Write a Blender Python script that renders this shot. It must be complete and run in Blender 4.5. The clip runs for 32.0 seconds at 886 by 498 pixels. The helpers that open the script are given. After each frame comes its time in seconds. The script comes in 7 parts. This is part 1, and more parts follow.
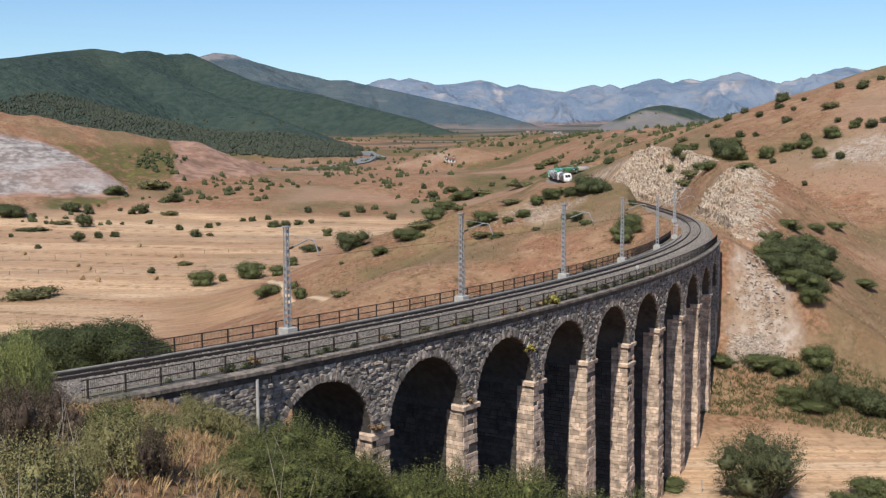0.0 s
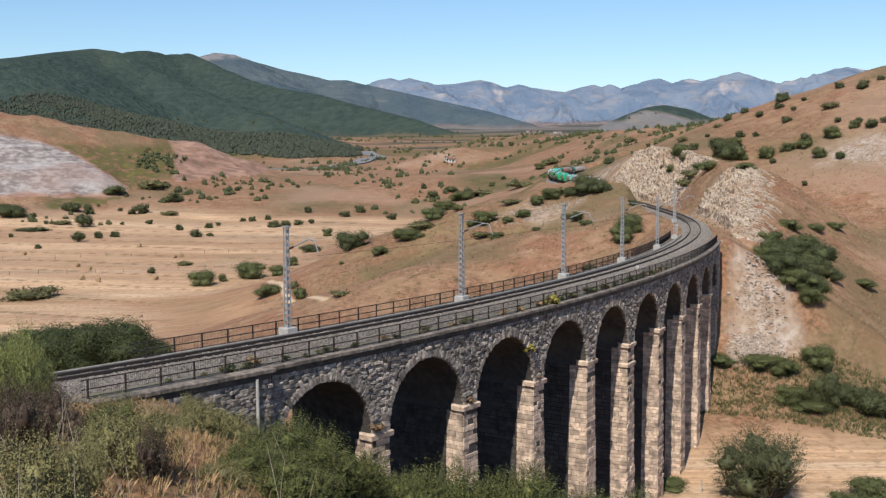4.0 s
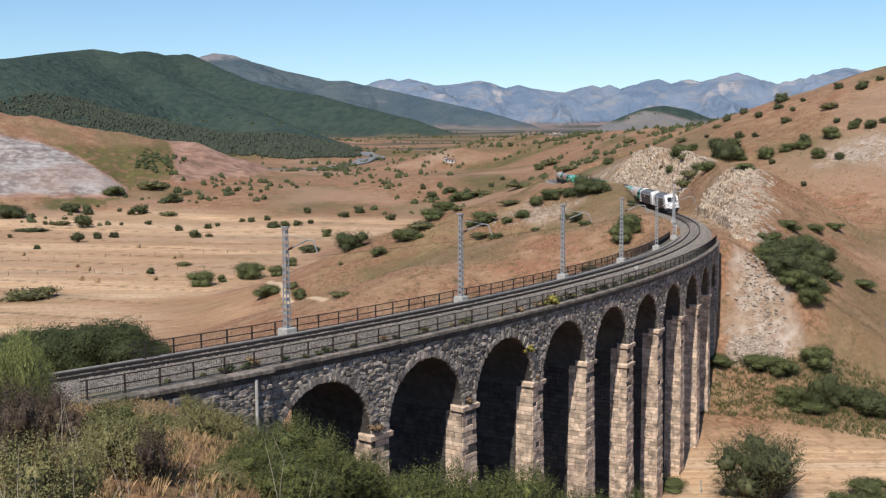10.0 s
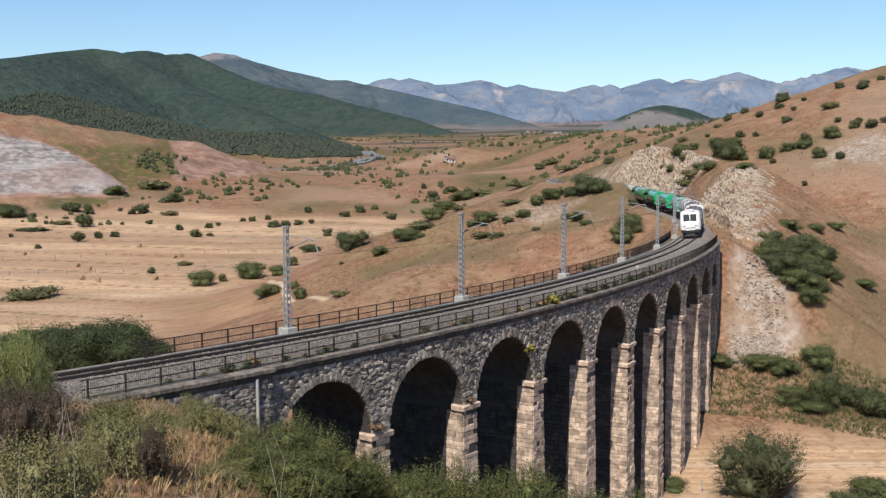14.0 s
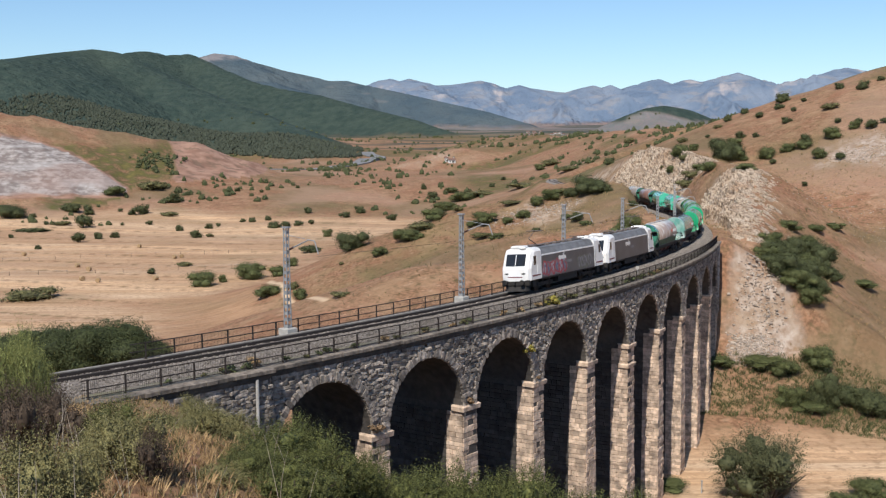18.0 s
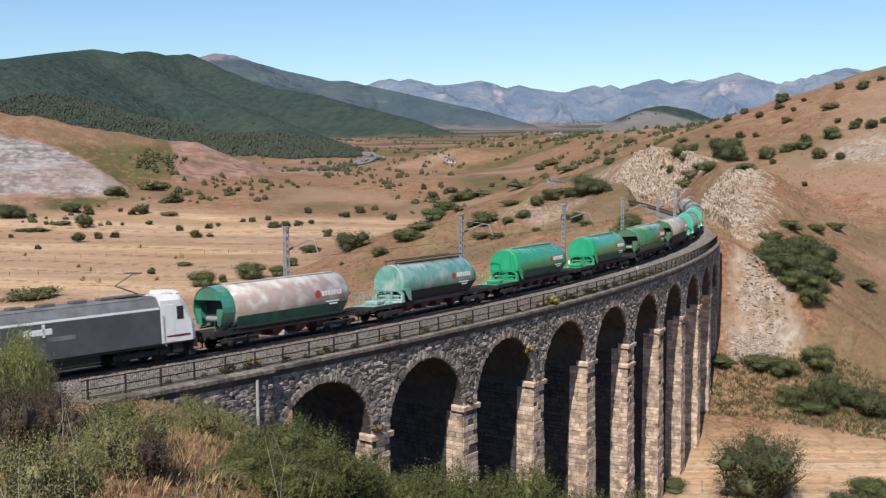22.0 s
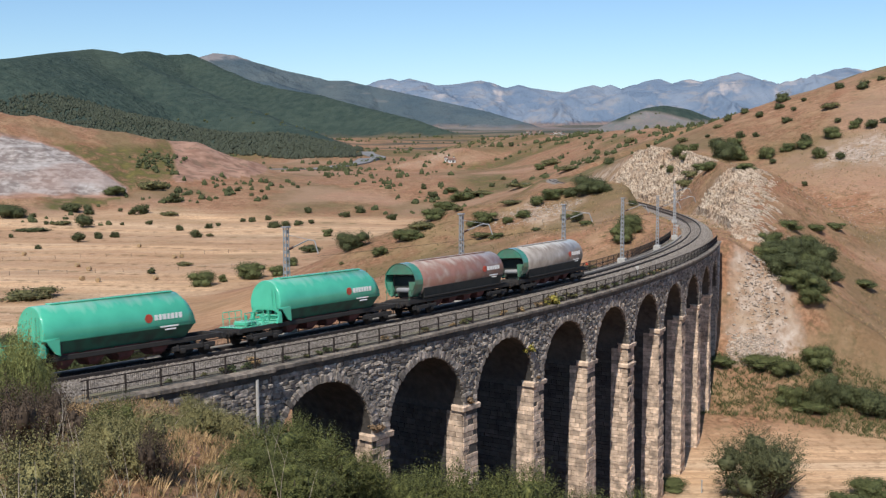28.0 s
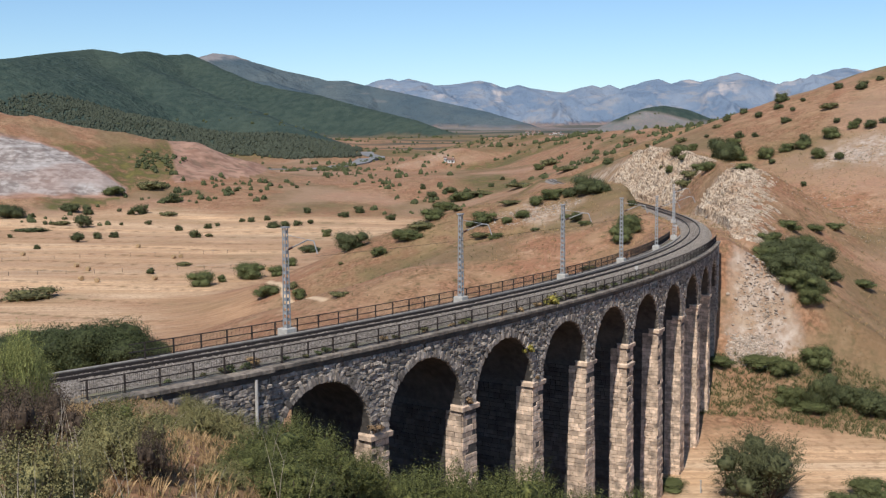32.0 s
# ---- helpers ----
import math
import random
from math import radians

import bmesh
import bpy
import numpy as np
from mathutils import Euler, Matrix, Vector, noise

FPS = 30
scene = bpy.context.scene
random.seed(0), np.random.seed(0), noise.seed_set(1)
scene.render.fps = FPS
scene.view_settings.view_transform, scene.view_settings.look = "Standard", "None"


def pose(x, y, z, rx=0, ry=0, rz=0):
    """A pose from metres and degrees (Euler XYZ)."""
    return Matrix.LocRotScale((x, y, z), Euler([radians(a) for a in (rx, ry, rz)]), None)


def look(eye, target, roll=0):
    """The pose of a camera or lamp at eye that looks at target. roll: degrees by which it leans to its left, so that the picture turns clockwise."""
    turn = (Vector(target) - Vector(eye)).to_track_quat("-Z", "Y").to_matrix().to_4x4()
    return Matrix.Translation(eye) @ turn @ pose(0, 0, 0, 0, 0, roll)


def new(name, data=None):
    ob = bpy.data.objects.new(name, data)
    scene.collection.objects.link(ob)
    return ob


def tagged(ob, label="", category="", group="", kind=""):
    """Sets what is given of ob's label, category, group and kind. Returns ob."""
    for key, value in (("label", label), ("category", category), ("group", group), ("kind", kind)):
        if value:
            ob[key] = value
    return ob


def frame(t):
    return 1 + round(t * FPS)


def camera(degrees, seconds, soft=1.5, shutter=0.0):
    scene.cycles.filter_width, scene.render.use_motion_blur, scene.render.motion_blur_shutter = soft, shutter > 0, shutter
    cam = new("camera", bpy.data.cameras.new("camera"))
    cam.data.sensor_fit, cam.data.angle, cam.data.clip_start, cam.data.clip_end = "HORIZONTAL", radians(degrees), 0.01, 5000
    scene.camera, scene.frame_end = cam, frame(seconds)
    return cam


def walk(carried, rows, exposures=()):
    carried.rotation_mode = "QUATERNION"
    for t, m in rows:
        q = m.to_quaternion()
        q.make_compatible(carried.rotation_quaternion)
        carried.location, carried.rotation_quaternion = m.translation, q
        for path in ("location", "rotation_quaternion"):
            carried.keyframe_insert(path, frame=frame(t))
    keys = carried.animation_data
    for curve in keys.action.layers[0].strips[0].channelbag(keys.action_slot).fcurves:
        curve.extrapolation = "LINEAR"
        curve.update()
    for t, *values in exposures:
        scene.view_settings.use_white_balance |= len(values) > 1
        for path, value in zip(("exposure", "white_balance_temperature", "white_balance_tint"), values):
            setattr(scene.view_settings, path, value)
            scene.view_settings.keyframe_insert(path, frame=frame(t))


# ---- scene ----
# ---- camera: a tripod on the hillside, with the slight drift of a hand on it ----
EYE_Z = 45.0
FIELD = 44.18
cam = camera(FIELD, 32.0, soft=1.3, shutter=0.15)
DEG = FIELD / 1568 * 1.04


def tripod(right=0.0, down=0.0):
    """The camera's pose, with its picture moved a little to the right and down."""
    return pose(0, 0, EYE_Z, 90 - 5.686 + down * DEG, 0, 0) @ pose(0, 0, 0, 0, right * DEG, -0.397)


DRIFT = ((0, 0, 0), (1, -1.4, -1.4), (2, -1.4, 0), (3, -1.4, 0), (3.6, 0, 0), (8.5, 0, 0), (9, -1.3, 0), (10, -1.4, 1), (11, -1.4, 1),
         (12.2, 0, 0), (17.4, 0, 0), (18, 0, 1.2), (24, 0, 1), (24.6, -1.4, 1), (25.5, -1.4, 0), (27.5, 0, 0.8), (29.5, 0, 0.7), (30, -1.5, 1), (32, -1.5, 1))
walk(cam, [(t, tripod(x, y)) for t, x, y in DRIFT])

# ---- light: high summer sun from behind the camera, clear sky ----
SUN_UP = 50.0
SUN_DIR = Vector((-0.32, -0.947, 0)).normalized()
world = bpy.data.worlds.new("sky")
scene.world = world
world.use_nodes = True
wn = world.node_tree.nodes
sky = wn.new("ShaderNodeTexSky")
sky.sky_type = "NISHITA"
sky.sun_disc = False
sky.sun_elevation = radians(SUN_UP)
sky.sun_rotation = math.atan2(SUN_DIR.x, SUN_DIR.y)
sky.altitude = 900
sky.air_density, sky.dust_density, sky.ozone_density = 1.0, 0.4, 2.2
tint = wn.new("ShaderNodeMix")
tint.data_type, tint.blend_type = "RGBA", "MULTIPLY"
tint.inputs["Factor"].default_value = 1.0
tint.inputs["B"].default_value = (0.87, 1.01, 1.13, 1)
world.node_tree.links.new(sky.outputs[0], tint.inputs["A"])
world.node_tree.links.new(tint.outputs["Result"], wn["Background"].inputs[0])
wn["Background"].inputs[1].default_value = 0.114
sun = new("sun", bpy.data.lights.new("sun", "SUN"))
sun.data.energy, sun.data.angle, sun.data.color = 5.0, radians(0.53), (1.0, 0.935, 0.84)
sun.matrix_world = look((0, 0, 300), Vector((0, 0, 300)) - Vector((SUN_DIR.x * math.cos(radians(SUN_UP)), SUN_DIR.y * math.cos(radians(SUN_UP)), math.sin(radians(SUN_UP)))))
scene.view_settings.exposure = 0.0

# ---- materials ----
def material(name, color, color2=None, scale=1.0, rough=0.8, metal=0.0, bump=0.0, bump_scale=None, stain=None, stain_scale=0.2, stain_amount=0.5, per_object=0.0, island=0.0, gain=0.8, placed=False):
    """A procedural surface in metres: two tones of grain, broader stains, relief, and an own tone for each object or loose piece."""
    color2 = color2 or tuple(v * 0.75 for v in color)
    color, color2, stain = (tuple(v * gain for v in c) if c else c for c in (color, color2, stain))
    m = bpy.data.materials.new(name)
    m.use_nodes = True
    nt = m.node_tree
    n, link = nt.nodes, nt.links.new
    b = n["Principled BSDF"]
    b.inputs["Roughness"].default_value, b.inputs["Metallic"].default_value = rough, metal
    co = n.new("ShaderNodeTexCoord")
    out = n.new("ShaderNodeNewGeometry").outputs["Position"] if placed else co.outputs["Object"]

    def grain(sc, detail=5.0):
        t = n.new("ShaderNodeTexNoise")
        t.inputs["Scale"].default_value, t.inputs["Detail"].default_value = sc, detail
        link(out, t.inputs["Vector"])
        return t.outputs["Fac"]

    def ramp(v, lo, hi):
        r = n.new("ShaderNodeMapRange")
        r.inputs["From Min"].default_value, r.inputs["From Max"].default_value = lo, hi
        link(v, r.inputs["Value"])
        return r.outputs["Result"]

    def mix(f, a, c):
        x = n.new("ShaderNodeMix")
        x.data_type = "RGBA"
        link(f, x.inputs["Factor"])
        for socket, value in ((x.inputs["A"], a), (x.inputs["B"], c)):
            if isinstance(value, tuple):
                socket.default_value = (*value, 1)
            else:
                link(value, socket)
        return x.outputs["Result"]

    g = grain(scale)
    c = mix(ramp(g, 0.35, 0.65), color, color2)
    if stain:
        s = ramp(grain(stain_scale, 6.0), 0.45, 0.7)
        k = n.new("ShaderNodeMath")
        k.operation = "MULTIPLY"
        k.inputs[1].default_value = stain_amount
        link(s, k.inputs[0])
        c = mix(k.outputs[0], c, stain)
    if per_object or island:
        if per_object:
            r = n.new("ShaderNodeObjectInfo").outputs["Random"]
        else:
            r = n.new("ShaderNodeNewGeometry").outputs["Random Per Island"]
        a = max(per_object, island)
        h = n.new("ShaderNodeHueSaturation")
        mr = n.new("ShaderNodeMapRange")
        mr.inputs["To Min"].default_value, mr.inputs["To Max"].default_value = 1 - a, 1 + a
        link(r, mr.inputs["Value"])
        link(mr.outputs["Result"], h.inputs["Value"])
        link(c, h.inputs["Color"])
        c = h.outputs["Color"]
    link(c, b.inputs["Base Color"])
    if bump:
        bp = n.new("ShaderNodeBump")
        bp.inputs["Strength"].default_value, bp.inputs["Distance"].default_value = 1.0, bump
        link(grain(bump_scale or scale * 2), bp.inputs["Height"])
        link(bp.outputs[0], b.inputs["Normal"])
    return m


STONE = material("rubble stone", (0.50, 0.425, 0.355), (0.20, 0.176, 0.152), 3.2, 0.92, bump=0.07, bump_scale=6, stain=(0.075, 0.071, 0.069), stain_scale=0.45, stain_amount=0.6, island=0.42, placed=True)
ASHLAR = material("warm ashlar", (0.74, 0.565, 0.425), (0.47, 0.35, 0.26), 2.6, 0.88, bump=0.04, bump_scale=7, stain=(0.19, 0.15, 0.12), stain_scale=1.1, stain_amount=0.8, island=0.32, placed=True, gain=0.95)
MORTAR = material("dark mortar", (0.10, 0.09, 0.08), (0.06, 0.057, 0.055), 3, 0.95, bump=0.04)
COPING = material("lichened coping", (0.33, 0.275, 0.22), (0.15, 0.125, 0.105), 3.0, 0.92, bump=0.03, stain=(0.075, 0.068, 0.06), stain_scale=0.7, stain_amount=0.7, per_object=0.2, placed=True)
BALLAST = material("ballast", (0.34, 0.30, 0.262), (0.16, 0.138, 0.12), 6, 0.95, bump=0.05, bump_scale=9, island=0.4)
WALKWAY = material("worn path", (0.24, 0.215, 0.18), (0.15, 0.14, 0.11), 1.2, 0.95, bump=0.02, stain=(0.2, 0.19, 0.08), stain_scale=0.5)
CONCRETE = material("pale concrete", (0.55, 0.53, 0.49), (0.40, 0.38, 0.35), 2, 0.85, bump=0.01)
SLEEPER = material("stained sleepers", (0.15, 0.12, 0.10), (0.09, 0.07, 0.058), 3, 0.9)
RAIL = material("rusty rail", (0.03, 0.021, 0.018), (0.018, 0.014, 0.012), 8, 0.8, 0.0)
RAIL_TOP = material("worn rail head", (0.06, 0.048, 0.042), (0.04, 0.032, 0.027), 5, 0.75, 0.0)
RUST = material("rusty railing", (0.055, 0.040, 0.033), (0.030, 0.023, 0.020), 6, 0.85, 0.1)
GALV = material("galvanised lattice", (0.42, 0.425, 0.43), (0.31, 0.315, 0.32), 4, 0.6, 0.2)
INSULATOR = material("brown porcelain", (0.10, 0.05, 0.035), None, 5, 0.3)

# ---- the line: a curve of 287 m radius that eases into a straight beyond the far end ----
RADIUS = 287.2
S_MIN, S_MAX = -620, 460
GRADE = 0.015


def bend(s):
    return float(np.interp(s, (-430, -325, -285, -140, -40), (-1 / 125, -1 / 125, 0, 0, 1 / RADIUS)))


def lay():
    """Points of the line, one a metre: x, y and heading towards the near end."""
    table = {0: (39.31, 171.68, radians(-106.63))}
    for sign, end in ((1, S_MAX), (-1, S_MIN)):
        x, y, a = table[0]
        for i in range(1, abs(end) + 1):
            a -= sign * bend(sign * (i - 0.5))
            x, y = x + sign * math.cos(a), y + sign * math.sin(a)
            table[sign * i] = (x, y, a)
    return np.array([table[s] for s in range(S_MIN, S_MAX + 1)])


LINE = lay()
LINE_S = np.arange(S_MIN, S_MAX + 1)


def rail_z(s):
    """Height of the rail's top."""
    return EYE_Z - 15.295 + GRADE * np.maximum(s, -84) + 0.004 * (np.minimum(s, -84) + 84)


def at(s, l=0.0, h=0.0):
    """The point s metres along the line, l metres out from its axis (towards the convex side), h metres over the rails."""
    x, y, a = (np.interp(s, LINE_S, LINE[:, k]) for k in range(3))
    return Vector((x - l * math.sin(a), y + l * math.cos(a), float(rail_z(s)) + h))


def heading(s):
    return float(np.interp(s, LINE_S, LINE[:, 2]))


def line_place(x, y):
    """For arrays of places: metres along the line and out from it."""
    best = np.full(x.shape, 1e9)
    ss, ll = np.zeros(x.shape), np.full(x.shape, 1e4)
    for i in range(0, len(LINE), 4):
        px, py, a = LINE[i]
        dx, dy = x - px, y - py
        d = dx * dx + dy * dy
        k = d < best
        best[k] = d[k]
        along = dx * math.cos(a) + dy * math.sin(a)
        out = -dx * math.sin(a) + dy * math.cos(a)
        ss[k] = (LINE_S[i] + along)[k]
        ll[k] = out[k]
    return ss, ll


# ---- meshes ----
class Shape:
    """Collects corners and faces for one mesh."""

    def __init__(self):
        self.v, self.f = [], []

    def add(self, verts, faces):
        o = len(self.v)
        self.v.extend(verts)
        self.f.extend([tuple(i + o for i in f) for f in faces])
        return self

    def box(self, size, m=None, top=1.0):
        """A box of that size about the middle of m; its top is drawn in by the factor top."""
        m = m or Matrix()
        x, y, z = (d / 2 for d in size)
        k = top
        pts = [(-x, -y, -z), (x, -y, -z), (x, y, -z), (-x, y, -z), (-x * k, -y * k, z), (x * k, -y * k, z), (x * k, y * k, z), (-x * k, y * k, z)]
        return self.add([m @ Vector(p) for p in pts], [(0, 3, 2, 1), (4, 5, 6, 7), (0, 1, 5, 4), (1, 2, 6, 5), (2, 3, 7, 6), (3, 0, 4, 7)])

    def block(self, size, m=None, cut=0.03):
        """A box with cut edges: a stone, a cushion, a housing."""
        m = m or Matrix()
        x, y, z = (d / 2 for d in size)
        c = min(cut, x * 0.6, y * 0.6, z * 0.6)
        pts = []
        for sz, zz in ((0, -z), (1, -z + c), (1, z - c), (0, z)):
            xi, yi = (x, y) if sz else (x - c, y - c)
            pts += [(-xi, -yi, zz), (xi, -yi, zz), (xi, yi, zz), (-xi, yi, zz)]
        faces = [(0, 3, 2, 1), (12, 13, 14, 15)]
        for r in range(3):
            for i in range(4):
                j = (i + 1) % 4
                faces.append((r * 4 + i, r * 4 + j, r * 4 + 4 + j, r * 4 + 4 + i))
        return self.add([m @ Vector(p) for p in pts], faces)

    def rod(self, a, b, r, n=6, r2=None):
        """A round bar from a to b."""
        a, b = Vector(a), Vector(b)
        q = (b - a).to_track_quat("Z", "Y")
        r2 = r if r2 is None else r2
        pts = [a + q @ Vector((r * math.cos(t), r * math.sin(t), 0)) for t in (2 * math.pi * i / n for i in range(n))]
        pts += [b + q @ Vector((r2 * math.cos(t), r2 * math.sin(t), 0)) for t in (2 * math.pi * i / n for i in range(n))]
        return self.add(pts, [(i, (i + 1) % n, n + (i + 1) % n, n + i) for i in range(n)] + [tuple(range(n - 1, -1, -1)), tuple(range(n, 2 * n))])

    def loft(self, rings, closed=True, caps=True):
        """Skins equal rings of points."""
        n = len(rings[0])
        faces = []
        for r in range(len(rings) - 1):
            for i in range(n if closed else n - 1):
                j = (i + 1) % n
                faces.append((r * n + i, r * n + j, (r + 1) * n + j, (r + 1) * n + i))
        if caps and closed:
            faces += [tuple(range(n - 1, -1, -1)), tuple(range((len(rings) - 1) * n, len(rings) * n))]
        return self.add([Vector(p) for r in rings for p in r], faces)

    def along(self, s0, s1, profile, step=2.0, closed=True, caps=True):
        """Draws a profile of (l, h) corners along the line."""
        n = max(1, round((s1 - s0) / step))
        return self.loft([[at(s0 + (s1 - s0) * i / n, l, h) for l, h in profile] for i in range(n + 1)], closed, caps)

    def mesh(self, name, smooth=False):
        me = bpy.data.meshes.new(name)
        me.from_pydata([tuple(v) for v in self.v], [], self.f)
        if smooth:
            me.polygons.foreach_set("use_smooth", [True] * len(me.polygons))
        return me


def part(name, shape, mat, parent=None, label="", smooth=False, m=None):
    """One mesh object, from a Shape or from a mesh shared with others, under a thing or a part."""
    me = shape if isinstance(shape, bpy.types.Mesh) else shape.mesh(name, smooth)
    if mat and not me.materials:
        me.materials.append(mat)
    ob = new(name, me)
    if parent:
        ob.parent = parent
    if m is not None:
        ob.matrix_basis = m
    if label:
        ob["label"] = label
    return ob


def thing(name, label, category, group="", m=None, kind=""):
    ob = tagged(new(name), label, category, group, kind)
    if m is not None:
        ob.matrix_basis = m
    return ob


def stand(s, l=0.0, h=0.0):
    """A pose on the line: x towards the near end, y outwards, z up."""
    return Matrix.Translation(at(s, l, h)) @ Matrix.Rotation(heading(s), 4, "Z")

# ---- the land ----
def waves(x, y, size, seed=0.0, rough=3):
    """Cheap smooth noise for arrays, about -1 to 1."""
    out = np.zeros(x.shape)
    amp, total = 1.0, 0.0
    for o in range(rough):
        f = 2 ** o / size * 2.6
        for k in range(3):
            a = seed * 1.7 + o * 2.1 + k * 2.09
            out += amp / 3 * np.sin(f * (x * math.cos(a) + y * math.sin(a)) + 1.3 * np.sin(f * 0.61 * (x * math.sin(a * 1.3) - y * math.cos(a * 1.3)) + seed + k) + seed * 3 + o)
        total += amp * 0.6
        amp *= 0.55
    return out / total


def ridge(x, y, crest, slope, soft=10.0, spread=False):
    """Height of a hill whose crest follows the corners (x, y, height over the eye); with spread also the way from its crest."""
    best, away = np.full(x.shape, -1e6), np.full(x.shape, 1e6)
    for (x0, y0, z0), (x1, y1, z1) in zip(crest, crest[1:]):
        dx, dy = x1 - x0, y1 - y0
        t = np.clip(((x - x0) * dx + (y - y0) * dy) / (dx * dx + dy * dy), 0, 1)
        d = np.hypot(x - x0 - t * dx, y - y0 - t * dy)
        z = z0 + t * (z1 - z0) - slope * (np.sqrt(d * d + soft * soft) - soft)
        away = np.where(z > best, d, away)
        best = np.maximum(best, z)
    return (best, away) if spread else best


def crags(x, y, size, seed=0.0, rough=4):
    """Sharp-crested relief for arrays, 0 to 1: spurs with gullies between them."""
    out, amp, total = np.zeros(x.shape), 1.0, 0.0
    for o in range(rough):
        out += amp * (1 - np.minimum(1.15 * np.abs(waves(x, y, size / 2 ** o, seed + 1.9 * o, 1)), 1)) ** 1.5
        total += amp
        amp *= 0.5
    return out / total


def over(a, b, k):
    """The higher of two lands, blended over k metres."""
    d = np.maximum((a - b) / k, -30)
    return b + k * np.logaddexp(0, d)


OWN_HILL = ((30, -160, 12), (6, -30, 1.5), (-1, 0, -2.3), (-13, 36, -9.5), (-25, 62, -15.4), (-48, 80, -22), (-75, 105, -38))
OWN_NOSE = ((-5, 18, -6.5), (1, 38, -14.5), (5, 52, -20), (9, 62, -27))
BANK = ((-24, 54, -13.9), (-17, 60.5, -14.8), (-13.5, 63.5, -16.4))
SPUR = ((70, 345, -12), (42, 310, -13.5), (38, 284, -11.9), (42, 266, -11.6), (46, 243, -14.0), (40, 228, -16), (24, 232, -18.5), (2, 218, -24), (-20, 190, -38))
SHOULDER = ((52, 190, -17.0), (60, 215, -12), (68, 240, -7), (70, 290, -5), (68, 350, -5), (64, 395, -16))
RIGHT_HILL = ((290, 330, 38), (175, 372, 27), (160, 500, 13), (160, 720, 7), (110, 1100, 5), (60, 1500, 3))
FOREST_C = ((-874, 2000, 100), (-712, 1900, 80), (-529, 1750, 46), (-413, 1650, 23), (-326, 1600, 11), (-244, 1550, 9), (-172, 1480, -6), (-126, 1400, -20))
QUARRY_HILL = ((-480, 640, 45), (-290, 690, 22), (-215, 720, 9), (-182, 745, 3.5), (-140, 770, -20))
FOREST_A = ((-1120, 1950, 150), (-799, 2000, 155), (-793, 2150, 173), (-801, 2300, 191), (-787, 2500, 215), (-740, 2450, 206), (-698, 2400, 192), (-627, 2350, 158), (-521, 2250, 117), (-400, 2150, 73), (-270, 2000, 30), (-190, 1850, 2))
FOREST_D = ((-1100, 3000, 235), (-900, 3000, 239), (-873, 3100, 256), (-852, 3150, 264), (-833, 3200, 263), (-801, 3200, 255), (-747, 3250, 263), (-706, 3200, 246), (-606, 3100, 202), (-525, 3000, 170), (-426, 2950, 144), (-325, 2850, 124), (-201, 2750, 89), (-83, 2600, 57), (22, 2450, 21))
HUMMOCK = ((-14, 955, -14), (20, 985, -6), (62, 1000, -7))
FOREST_B = ((-921, 3900, 281), (-860, 3900, 302), (-810, 3950, 320), (-750, 3950, 314), (-710, 3950, 300), (-570, 3950, 259), (-449, 3950, 232), (-403, 3900, 217), (-339, 3900, 217), (-264, 3900, 200), (-121, 3800, 165), (3, 3700, 133), (144, 3600, 98), (266, 3500, 58))
KNOLL = ((440, 2420, 62), (470, 2455, 72), (500, 2480, 76), (540, 2500, 70))
COPSE = ((-300, 1450, 12), (-215, 1400, 4), (-150, 1290, -7), (-112, 1180, -19))
FAR_A = ((-700, 4500, 200), (-439, 4700, 220), (-318, 4700, 243), (-265, 4700, 257), (-221, 4700, 269), (-188, 4700, 256), (-137, 4700, 268), (-29, 4700, 239), (43, 4700, 241), (164, 4700, 257), (236, 4700, 235), (296, 4700, 222), (328, 4700, 239), (381, 4700, 224), (525, 4700, 206))
FAR_B = ((520, 4650, 204), (639, 4650, 234), (672, 4650, 222), (710, 4650, 234), (758, 4650, 219), (853, 4650, 247), (915, 4650, 259), (953, 4650, 234), (1019, 4650, 251), (1048, 4650, 254), (1072, 4650, 240), (1120, 4650, 245), (1186, 4650, 269), (1248, 4650, 282), (1286, 4650, 272), (1334, 4650, 248), (1404, 4550, 224), (1534, 4550, 253), (1622, 4550, 287), (1673, 4550, 294), (1766, 4550, 277), (1960, 4450, 290))


